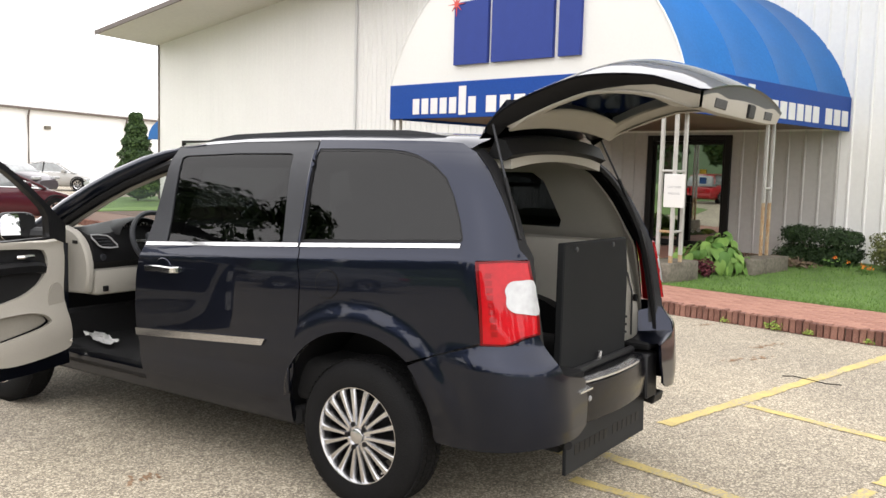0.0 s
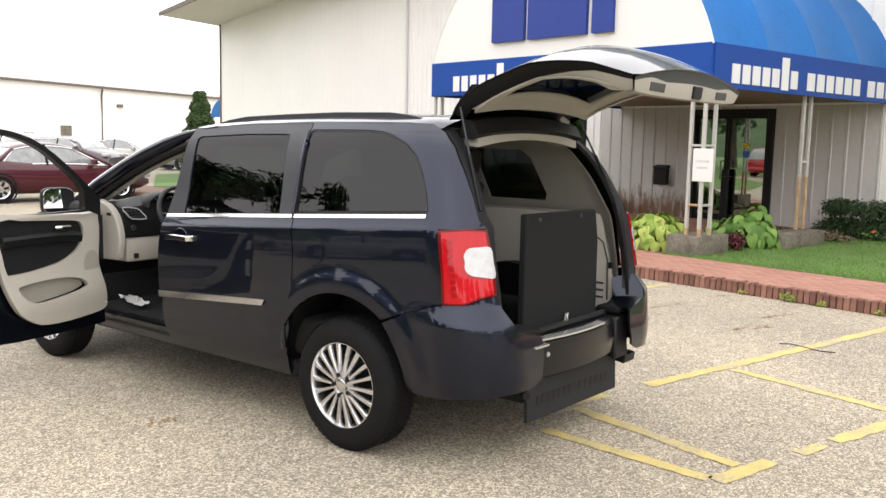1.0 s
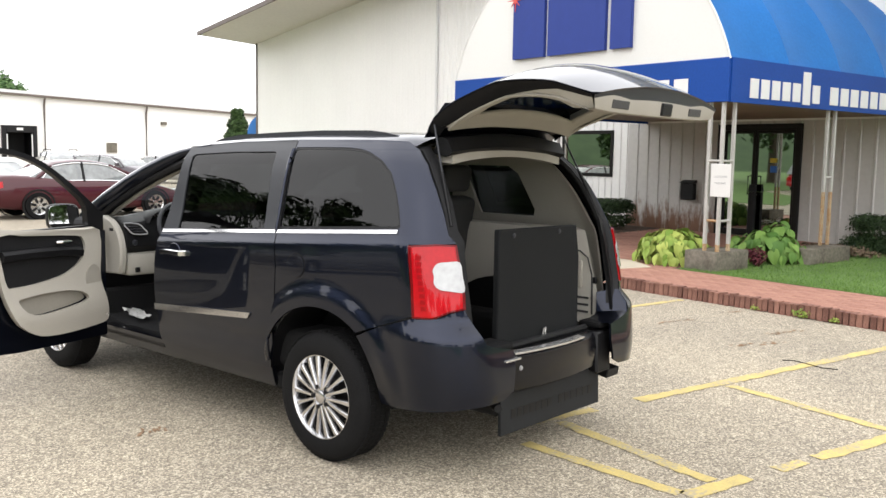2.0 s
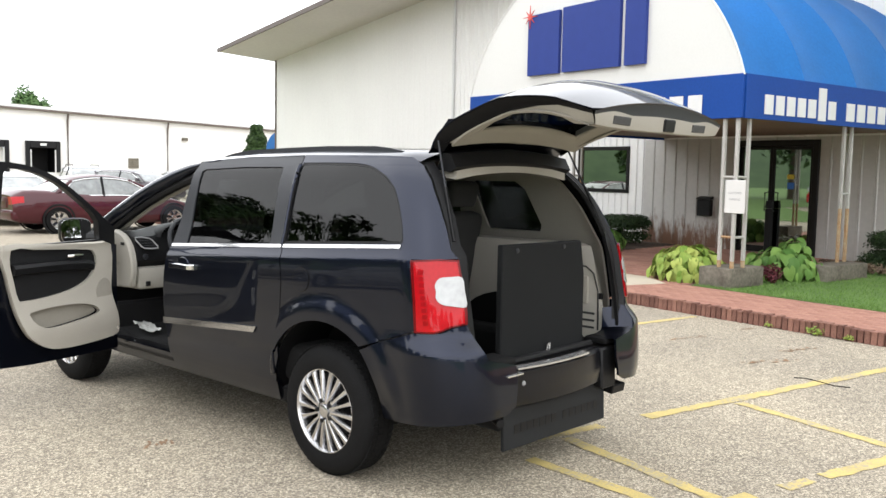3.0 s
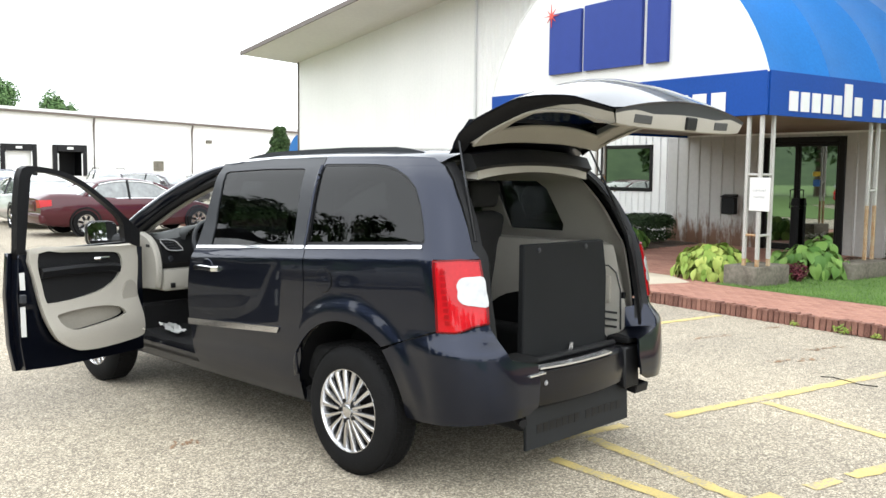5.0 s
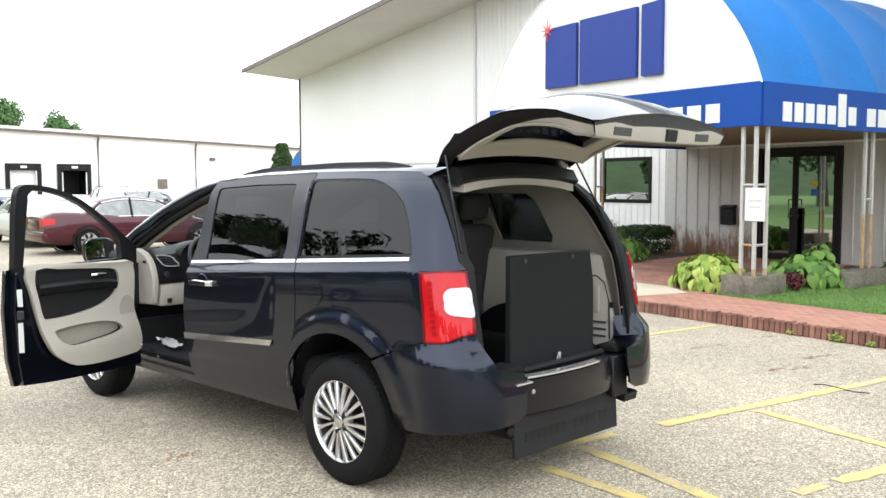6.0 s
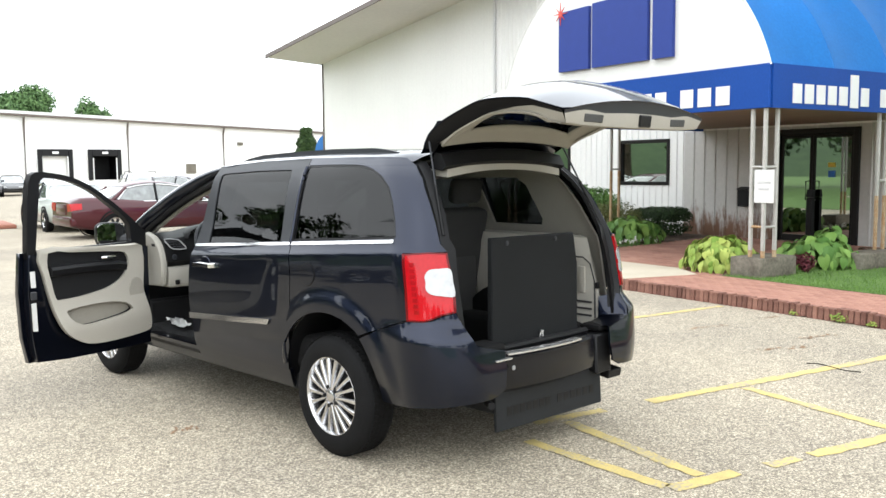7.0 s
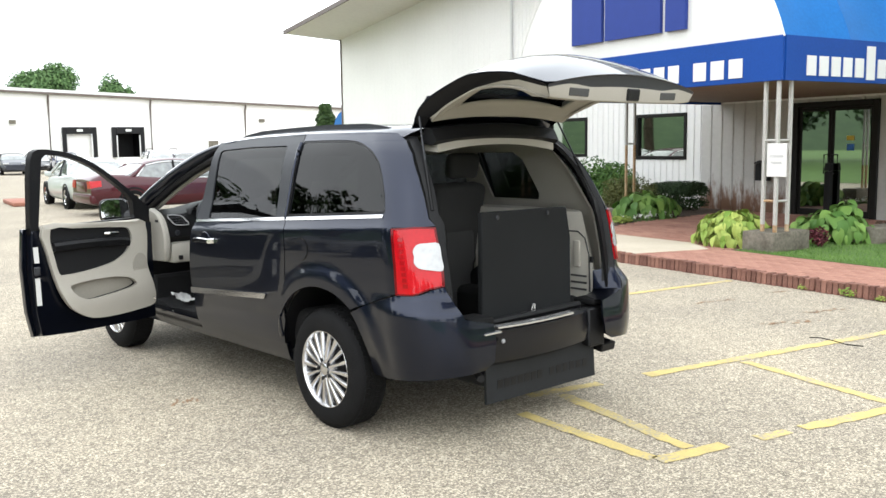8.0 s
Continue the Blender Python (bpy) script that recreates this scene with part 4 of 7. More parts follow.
ROOF_Y = [-0.42, -0.34, -0.26, -0.18, -0.1, 0.0, 0.2, 0.4, 0.7, 1.0, 1.3, 1.5, 1.62]
part("roof", roof_sheet(ROOF_Y), M["carpaint"], van, angle=0)
part("headliner", roof_sheet([-0.36, -0.2, 0.2, 0.8, 1.4, 1.62], 0.055), M["beige_cloth"], van, "beige headliner", angle=0)
part("windscreen", roof_sheet([1.62, 1.8, 2.0, 2.2, 2.45, 2.75], 0.0), M["clear"], van, "clear windscreen", angle=0)
for sx in (-1, 1):
    ap = [roof_point(y, sx) for y in (1.30, 1.62, 1.8, 2.0, 2.2, 2.45, 2.7)]
    part("windscreen_pillar", tube(ap, [0.004, 0.030, 0.046, 0.050, 0.052, 0.055, 0.056], 12), M["carpaint"], van)
    part("door_seal", tube([p + Vector((-sx * 0.014, -0.035, -0.052)) for p in ap], 0.030, 8), M["black"], van, "black rubber door seal")
    part("pillar_trim", tube([p + Vector((-sx * 0.060, -0.045, -0.068)) for p in ap], 0.018, 8), M["lining"], van, "beige pillar trim")
    part("roof_rail", loft([[(sx * (0.60 + dx), y, roof_point(y, 0.80).z - 0.006 + 0.012 * e + dz) for dx, dz in ((-0.016, -0.03), (-0.012, 0.012), (0.012, 0.012), (0.016, -0.03))]
                            for y, e in ((-0.22, -0.8), (-0.12, 0.3), (0.0, 1), (0.4, 1), (0.8, 1), (1.2, 1), (1.38, 0.6), (1.52, -0.8))]), M["satin"], van, "grey roof rail")

# bonnet, nose and front bumper
nose = [[(x * w, y, z0 + (h - z0) * (1 - abs(x) ** 4)) for x in np.linspace(-1, 1, 13)] for y, w, z0, h in ((2.70, 0.92, 1.10, 1.14), (3.1, 0.92, 1.04, 1.10), (3.6, 0.86, 0.95, 1.06), (3.85, 0.78, 0.80, 0.92), (3.95, 0.72, 0.6, 0.7), (3.97, 0.70, 0.35, 0.40))]
part("bonnet", loft(nose, closed=False), M["carpaint"], van)

# underbody and floor
part("underbody", box(-0.66, 0.66, -0.25, 3.7, 0.27, 0.34, 0.02), M["black"], van)
part("floor", box(-0.88, 0.88, 0.45, 2.7, 0.30, 0.40, 0.02), M["carpet"], van, "dark carpeted floor")
part("ramp_well", box(-0.43, 0.43, -0.80, 0.6, 0.30, 0.42, 0.01), M["carpet"], van, "dark lowered floor channel")
for sx in (-1, 1):
    part("wheel_house", box(sx * 0.46, sx * 0.86, -0.60, 0.62, 0.43, 0.66, 0.05, seg=3), M["carpet"], van)
# moulded trim of the load space on the right, with a recessed lid, grip and slots
trim = part("load_trim", loft([[(x, y0 + (0.38 - y0) * f, z) for z, x, y0 in ((0.64, 0.70, -0.745), (0.80, 0.70, -0.735), (1.05, 0.685, -0.69), (1.17, 0.672, -0.655), (1.23, 0.68, -0.63), (1.24, 0.76, -0.52), (0.64, 0.80, -0.66))] for f in (0, 0.1, 0.3, 0.6, 1)]), M["pale_trim"], van, "moulded beige load space trim")
part("lid_groove", tube([(0.694, -0.69, 0.70), (0.692, -0.685, 0.95), (0.684, -0.655, 1.06), (0.681, -0.60, 1.10), (0.681, -0.42, 1.10)], 0.006, 6), M["grey_cloth"], trim)
part("grip", box(0.675, 0.70, -0.615, -0.555, 0.86, 1.04, 0.012, seg=2), M["beige"], trim)
for k in range(3):
    part("slot", box(0.692, 0.702, -0.66, -0.53, 0.705 + 0.045 * k, 0.718 + 0.045 * k), M["grey_cloth"], trim, smooth=False)
part("switch", box(0.68, 0.70, -0.72, -0.695, 0.90, 0.94, 0.004), M["black"], trim)
part("exhaust_pipe", tube([(-0.30, -0.55, 0.36), (-0.48, -0.80, 0.385), (-0.55, -0.90, 0.39)], 0.022, 8), M["black"], van, "dull exhaust pipe")

# wheels
def wheel(cx, cy):
    left = cx < 0
    w = new("wheel")
    w.parent = van
    w.matrix_basis = pose(cx, cy, HUB_Z, 0, 0, 0) @ (pose(0, 0, 0, 0, -90, 0) if left else pose(0, 0, 0, 0, 90, 0))
    R = 0.360
    tyre = lathe([(0.226, -0.005), (0.236, 0.010), (0.262, 0.016), (0.31, 0.012), (0.335, 0.0), (0.348, -0.013), (0.357, -0.030), (R, -0.06), (R + 0.002, -0.10), (R, -0.14), (0.357, -0.168), (0.346, -0.188), (0.32, -0.20), (0.25, -0.202), (0.226, -0.19)], 64)
    part("tyre", tyre, M["rubber"], w, "black tyre with tread grooves")
    tread = bmesh.new()
    rnd = random.Random(3)
    for row, h in enumerate((-0.040, -0.078, -0.116, -0.154)):
        n = 64
        for k in range(n):
            a = 2 * math.pi * (k + 0.5 * (row % 2)) / n
            own = box(-0.003, 0.003, -0.0145, 0.0145, -0.016, 0.016)
            tread = merge(tread, own, Matrix.Rotation(a, 4, "Z") @ Matrix.Translation((R + 0.0005, 0, h)) @ Matrix.Rotation(0.25 * (1 if row % 2 else -1), 4, "X"))
    tagged(part("tread", tread, M["rubber"], w, smooth=False), kind="stuff")
    rim = lathe([(0.229, -0.185), (0.223, -0.05), (0.219, -0.015), (0.227, 0.0), (0.234, 0.006), (0.232, 0.010), (0.228, 0.009), (0.221, -0.006), (0.213, -0.04), (0.20, -0.18)], 64)
    part("rim", rim, M["alloy"], w, "polished alloy rim")
    part("brake_drum", lathe([(0.0, -0.085), (0.15, -0.085), (0.16, -0.10), (0.16, -0.2), (0.0, -0.2)], 40), M["black"], w)
    # nine twin spokes
    for k in range(9):
        for d in (-1, 1):
            a = 2 * math.pi * k / 9
            own = loft([[(r * 1.0, d * (o + q * wd), zz + dz) for q, dz in ((-1, -0.030), (-1, -0.004), (-0.6, 0.004), (0.6, 0.004), (1, -0.004), (1, -0.030))]
                        for r, o, wd, zz in ((0.05, 0.012, 0.009, 0.006), (0.10, 0.0185, 0.010, 0.004), (0.16, 0.029, 0.0125, 0.000), (0.207, 0.039, 0.0155, -0.004), (0.219, 0.042, 0.017, -0.006))])
            own.transform(Matrix.Rotation(a, 4, "Z"))
            part("spoke", own, M["alloy"], w)
    part("hub_cap", lathe([(0.0, 0.016), (0.030, 0.016), (0.036, 0.012), (0.038, 0.0), (0.074, -0.003), (0.080, -0.03)], 32), M["alloy"], w)
    for k in range(5):
        a = 2 * math.pi * (k + 0.3) / 5
        part("wheel_nut", merge(None, lathe([(0.0, 0.003), (0.012, 0.002), (0.0135, -0.02)], 12), Matrix.Translation((0.058 * math.cos(a), 0.058 * math.sin(a), 0.012))), M["black"], w)
    return w


wheel(-0.962, 0.0)
wheel(-0.962, WHEELBASE)
wheel(0.962, 0.0)
wheel(0.962, WHEELBASE)

# ---- van: open liftgate ----
GC = [(0.0, (-0.40, 1.805)), (0.08, (-0.47, 1.905)), (0.20, (-0.60, 2.030)), (0.35, (-0.76, 2.122)), (0.50, (-0.93, 2.178)), (0.65, (-1.10, 2.178)), (0.80, (-1.28, 2.130)), (0.92, (-1.42, 2.072)), (1.0, (-1.50, 2.032))]
GW = [(0.0, 0.585), (0.10, 0.63), (0.3, 0.66), (0.6, 0.675), (0.9, 0.675), (1.0, 0.655)]
SAG = [(0, 0.02), (0.08, 0.03), (0.2, 0.085), (0.35, 0.125), (0.5, 0.128), (0.65, 0.124), (0.8, 0.088), (0.92, 0.080), (1.0, 0.066)]


def gate_at(u, v):
    k = [a for a, _ in GC]
    y, z = float(np.interp(u, k, [p[0] for _, p in GC])), float(np.interp(u, k, [p[1] for _, p in GC]))
    return Vector((lerp(GW, u) * v, y + 0.016 * u * v * v, z - lerp(SAG, u) * v * v))


def gate(u, v, inset=0.0):
    us = [u - 0.06, u - 0.03, u, u + 0.03, u + 0.06]
    p = sum((gate_at(a, v) * w for a, w in zip(us, (1, 2, 3, 2, 1))), Vector()) / 9
    du = gate_at(u + 0.05, v) - gate_at(u - 0.05, v)
    dv = gate_at(u, v + 0.05) - gate_at(u, v - 0.05)
    n = du.cross(dv).normalized()
    if n.z < 0:
        n = -n
    return p - n * inset


lift = new("liftgate")
lift.parent = van
tagged(lift, "raised liftgate with beige inner trim")
G_OUT = [(0.02, -1), (0.3, -1), (0.6, -1), (0.85, -1), (0.97, -0.97), (1.0, -0.9), (1.0, 0), (1.0, 0.9), (0.97, 0.97), (0.85, 1), (0.6, 1), (0.3, 1), (0.02, 1), (0.02, 0)]
G_WIN = [(0.13, -0.84), (0.50, -0.88), (0.56, -0.80), (0.58, 0), (0.56, 0.80), (0.50, 0.88), (0.13, 0.84), (0.11, 0)]
skin("outer_panel", G_OUT, M["carpaint"], lift, holes=[G_WIN], f=gate, thick=0.01, step=(0.05, 0.1))
skin("rear_window", G_WIN, M["tint"], lift, f=gate, inset=0.006, thick=0.005, step=(0.05, 0.1), label="dark tinted rear glass")
G_IN = [(0.10, -0.93), (0.3, -0.95), (0.6, -0.95), (0.85, -0.95), (0.955, -0.90), (0.965, 0), (0.955, 0.90), (0.85, 0.95), (0.6, 0.95), (0.3, 0.95), (0.10, 0.93), (0.09, 0)]
G_WIN2 = [(0.20, -0.72), (0.48, -0.76), (0.54, -0.66), (0.60, 0), (0.54, 0.66), (0.48, 0.76), (0.20, 0.72), (0.19, 0)]
skin("inner_trim", G_IN, M["gate_trim"], lift, holes=[G_WIN2], f=gate, inset=0.085, thick=0.012, step=(0.05, 0.1), label="moulded beige inner trim")


def gate_band(name, pairs, material, label=""):
    """A strip that joins an outer run of the gate to an inner run."""
    return part(name, loft([[gate(*a), gate(*a[:2], a[2] + 0.001), gate(*b)] for a, b in pairs], closed=False), material, lift, label, angle=60)


for sv in (-1, 1):
    US = (0.02, 0.1, 0.2, 0.35, 0.5, 0.6, 0.7, 0.8, 0.88, 0.94, 0.985)
    RIM = [(u, sv * lerp([(0, 0.925), (0.55, 0.925), (1, 0.98)], u), lerp([(0, 0.05), (0.2, 0.085), (0.55, 0.085), (0.8, 0.045), (1, 0.02)], u)) for u in US]
    gate_band("side_rim", [((u, sv * 1.0, 0.004), q) for u, q in zip(US, RIM)], M["black"], "black rubber gate rim")
    gate_band("trim_side", [(q, (q[0], sv * lerp([(0, 0.88), (0.7, 0.90), (1, 0.925)], q[0]), lerp([(0, 0.07), (0.2, 0.105), (0.75, 0.105), (0.88, 0.115), (1, 0.075)], q[0]))) for q in RIM[1:]], M["gate_trim"])
    gate_band("window_reveal", [((u, sv * 0.74, 0.096), (u, sv * 0.84, 0.010)) for u in (0.18, 0.3, 0.4, 0.5)], M["gate_trim"])
gate_band("window_reveal", [((0.595 - 0.05 * abs(v) ** 3, v * 0.68, 0.096), (0.575, v * 0.80, 0.012)) for v in np.linspace(-1, 1, 15)], M["gate_trim"])


def rim_low(v):
    """The lower edge of the gate's end face, nearly level."""
    return Vector((0.625 * v, -1.462 + 0.012 * v * v, 1.898 + 0.012 * v ** 4))


def rim_mid(v):
    return gate(1.0, v, 0.014).lerp(rim_low(v), 0.42 - 0.30 * ease((abs(v) - 0.45) / 0.35))


VS = [float(v) for v in np.linspace(-0.985, 0.985, 25)]
part("lower_lip", loft([[gate(1.0, v, 0.004), gate(1.0, v, 0.014), rim_mid(v)] for v in VS], closed=False), M["satin"], lift, "dark painted lower lip of the gate", angle=60)
part("end_rim", loft([[rim_mid(v), rim_low(v).lerp(rim_mid(v), 0.1) + Vector((0, -0.002, 0)), rim_low(v)] for v in VS], closed=False), M["gate_trim"], lift, "beige lower rim of the gate", angle=60)
part("end_trim", loft([[rim_low(v), rim_low(v) + Vector((0, 0.035, -0.004)), gate(0.84, v * 0.955, 0.092), gate(0.70, v * 0.95, 0.088)] for v in VS], closed=False), M["gate_trim"], lift, angle=60)
gate_band("hinge_cover", [((0.02, v, 0.0), (0.12, v, 0.07)) for v in np.linspace(-0.95, 0.95, 15)], M["black"], "black hinge cover")


def on_rim(v):
    """A frame on the gate's lower rim: x along it, z out of it."""
    a, b = rim_mid(v), rim_low(v)
    ex = (rim_low(v + 0.1) - rim_low(v - 0.1)).normalized()
    ey = (b - a).normalized()
    ez = ex.cross(ey).normalized()
    if ez.y > 0:
        ez = -ez
        ex = -ex
    m = Matrix((ex, ez.cross(ex), ez)).transposed().to_4x4()
    m.translation = (a + b) / 2
    return m


for v in (-0.64, 0.60):
    part("gate_lamp", box(-0.075, 0.075, -0.020, 0.020, -0.004, 0.006, 0.003), M["grey_cloth"], lift, "small dark courtesy lamp").matrix_basis = on_rim(v)
part("gate_latch", box(-0.055, 0.055, -0.032, 0.032, -0.006, 0.012, 0.006), M["black"], lift, "black gate latch").matrix_basis = on_rim(0.07)
part("spoiler", loft([[(x, -0.44 - 0.14 * f + 0.10 * x * x, 1.80 + 0.145 * f - 0.06 * x * x + dz) for f, dz in ((0, 0.0), (0.5, 0.03), (1.0, 0.035), (1.0, 0.012), (0.5, 0.0))] for x in np.linspace(-0.60, 0.60, 15)]), M["carpaint"], lift, "dark roof spoiler")
for sx in (-1, 1):
    part("gas_strut", tube([(sx * 0.600, -0.475, 1.850), (sx * 0.658, -0.585, 1.60)], 0.006), M["satin"], lift, "dark strut rod")
    part("gas_strut", tube([(sx * 0.658, -0.585, 1.60), (sx * 0.718, -0.705, 1.33)], 0.010), M["black"], lift, "black strut tube")
# roof header and sill of the rear opening
part("roof_header", loft([[(x, -0.47 - 0.03 * (1 - x * x) + dy, 1.755 + 0.035 * (1 - (x / 0.54) ** 2) + dz) for dy, dz in ((0.03, 0.03), (-0.02, 0.02), (-0.06, -0.05), (-0.02, -0.075), (0.08, -0.06))] for x in np.linspace(-0.54, 0.54, 13)]), M["black"], van, "black header of the rear opening")
part("header_trim", loft([[(x, -0.50 + dy, 1.685 + 0.045 * (1 - (x / 0.52) ** 2) + dz) for dy, dz in ((-0.03, 0.0), (-0.03, -0.045), (0.12, -0.03), (0.12, 0.0))] for x in np.linspace(-0.51, 0.51, 13)]), M["gate_trim"], van, "beige header trim")

# ---- van: wheelchair ramp, sill and bumper middle ----
ramp = new("ramp")
ramp.parent = van
tagged(ramp, "folded black wheelchair ramp standing upright")
part("ramp_panel", prism([(-0.405, 0.665), (0.392, 0.665), (0.385, 1.10), (0.345, 1.292), (-0.405, 1.30)], "y", -0.775, -0.735, bevel=0.006), M["ramp"], ramp)
part("hinge_bar", tube([(-0.45, -0.79, 0.665), (0.45, -0.79, 0.665)], 0.022), M["black"], ramp)
for x in (-0.28, 0.16):
    part("bolt", merge(None, lathe([(0, 0.008), (0.012, 0.006), (0.014, 0)], 10), pose(x, -0.776, 1.265, 90)), M["satin"], ramp)
part("catch", tube([(0.0, -0.79, 0.672), (0.0, -0.795, 0.725), (0.022, -0.795, 0.725), (0.022, -0.79, 0.672)], 0.007, 6), M["steel_white"], ramp, "bright steel catch")
part("sill_plate", box(-0.56, 0.56, -0.86, -0.74, 0.605, 0.645, 0.01), M["black"], van)
mid = [[(x, -0.855 - 0.055 * (1 - (x / 0.46) ** 2) + dy, 0.655 + dz) for dy, dz in ((0.05, 0.0), (0.0, 0.0), (-0.022, -0.02), (-0.03, -0.10), (-0.02, -0.20), (0.02, -0.225), (0.06, -0.21))] for x in np.linspace(-0.44, 0.42, 13)]
part("bumper_middle", loft(mid), M["gloss_black"], van, "dark middle part of the bumper")
part("bumper_strip", loft([[(x, -0.862 - 0.055 * (1 - (x / 0.46) ** 2) + dy, 0.657 + dz) for dy, dz in ((0.03, 0.0), (0.03, 0.006), (-0.018, 0.002), (-0.018, -0.008))] for x in np.linspace(-0.40, 0.24, 9)]), M["steel_white"], van, "bright strip on the bumper edge")
# highlight on the painted ledge, modelled as a short bright strip
part("bumper_strip", loft([[(x, -0.955 + 0.1 * (x + 0.5) ** 2 + dy, 0.652 + dz) for dy, dz in ((0.02, 0.0), (0.02, 0.006), (-0.012, 0.003), (-0.012, -0.005))] for x in np.linspace(-0.58, -0.45, 5)]), M["steel_white"], van, "bright strip on the bumper edge")
part("step_pad", box(-0.70, -0.46, -0.93, -0.76, 0.69, 0.735, 0.018, seg=2), M["rubber"], van, "black rubber step pad")
part("step_pad", box(0.48, 0.72, -0.88, -0.72, 0.66, 0.70, 0.018, seg=2), M["rubber"], van, "black rubber step pad")
for x, z in ((-0.40, 0.585), (-0.66, 0.52), (-0.55, 0.53)):
    part("bolt", merge(None, lathe([(0, 0.007), (0.011, 0.006), (0.014, 0)], 12), pose(x, -0.93 if x > -0.5 else -0.905, z, 90)), M["silver"], van, "bright bolt head")
part("latch_plate", box(0.26, 0.41, -0.885, -0.865, 0.50, 0.615, 0.008), M["black"], van, "black latch plate")
part("bracket_fin", prism([(-0.90, 0.40), (-0.76, 0.42), (-0.74, 0.37), (-0.89, 0.345)], "x", 0.56, 0.70, bevel=0.006), M["black"], van, "bent black end of the bracket")
part("bumper_bracket", prism([(-0.895, 0.65), (-0.72, 0.65), (-0.72, 0.44), (-0.80, 0.42), (-0.905, 0.40), (-0.90, 0.48)], "x", 0.42, 0.58, bevel=0.01), M["black"], van, "black end bracket beside the ramp cut-out")
plate = part("ramp_skirt", prism([(-0.46, 0.50), (-0.45, 0.205), (0.555, 0.190), (0.535, 0.45)], "y", -0.845, -0.825, bevel=0.004), mat("dark_grey_sheet", (0.016, 0.018, 0.021), 0.6, vary=0.15, spec=0.25), van, "dark grey sheet with worn black lettering")
xs = [-0.36 + i * 0.058 for i in range(7)] + [0.10 + i * 0.064 for i in range(6)]
for i, x in enumerate(xs):
    part("letter", box(x, x + 0.043, -0.8465, -0.8452, 0.285 - 0.012 * i / 13, 0.335 - 0.012 * i / 13), M["black"], plate)

# fuel flap, door handles
fuel = [(0.183 + 0.074 * math.cos(radians(a)), 1.072 + 0.070 * math.sin(radians(a))) for a in range(0, 360, 20)]
ringf = [(0.183 + 0.069 * math.cos(radians(a)), 1.072 + 0.065 * math.sin(radians(a))) for a in range(0, 360, 20)]
skin("fuel_flap", ringf, M["carpaint"], van, inset=-0.004, thick=0.006, step=(0.03, 0.03))
skin("flap_gap", fuel, M["black"], van, inset=-0.0015, thick=0.004, holes=[ringf], step=(0.03, 0.03))


def pull(sx, y, z):
    x = side(y, z).x
    pts = [(x + 0.004, y - 0.125, z), (x - 0.035, y - 0.105, z), (x - 0.045, y, z + 0.003), (x - 0.035, y + 0.105, z - 0.006), (x + 0.004, y + 0.125, z - 0.007)]
    rings = [[(px * sx * -1 if sx > 0 else px, py + 0.0, pz + dz) for px, py, pz, dz in ((p[0], p[1], p[2], -0.017), (p[0] - 0.008, p[1], p[2], -0.012), (p[0] - 0.008, p[1], p[2], 0.012), (p[0], p[1], p[2], 0.017), (p[0] + 0.012, p[1], p[2], 0.0))] for p in pts]
    part("door_handle", loft(rings), M["chrome"], van, "chrome pull handle")
    part("handle_recess", merge(None, lathe([(0.0, 0.0), (0.055, 0.0), (0.06, -0.004)], 20), Matrix.Translation((x - 0.003 if sx < 0 else -x + 0.003, y, z + 0.01)) @ (pose(0, 0, 0, 0, -90) if sx < 0 else pose(0, 0, 0, 0, 90)) @ Matrix.Diagonal((0.8, 1.1, 1, 1))), M["carpaint"], van)


pull(-1, 1.37, 1.047)
pull(1, 1.37, 1.047)

# ---- van: open driver's door ----
DH = Vector((-0.97, 2.33, 0))
DU, DN = Vector((-0.926, -0.376, 0)), Vector((0.376, -0.926, 0))


def leaf(u, z, inset=0.0):
    """A point of the open door's inner face: u from the hinge outward."""
    return DH + DU * u + DN * (0.05 - inset) + Vector((0, 0, z))


def leaf_skin(name, poly, material, parent, inset, thick=0.012, holes=(), label="", step=(0.08, 0.08), bulge=None):
    """A sheet on the door; the face looks back, away from the hinge side."""
    ob = skin(name, poly, material, parent, holes=holes, inset=inset, thick=0.0, f=leaf, step=step, label=label, bulge=bulge)
    bm = bmesh.new()
    bm.from_mesh(ob.data)
    if sum((f.normal * f.calc_area() for f in bm.faces), Vector()).dot(DN) < 0:
        bmesh.ops.reverse_faces(bm, faces=bm.faces)
    thicken(bm, thick)
    for f in bm.faces:
        f.smooth = True
    for e in bm.edges:
        if len(e.link_faces) == 2 and e.calc_face_angle(0) > radians(40):
            e.smooth = False
    bm.to_mesh(ob.data)
    bm.free()
    return ob


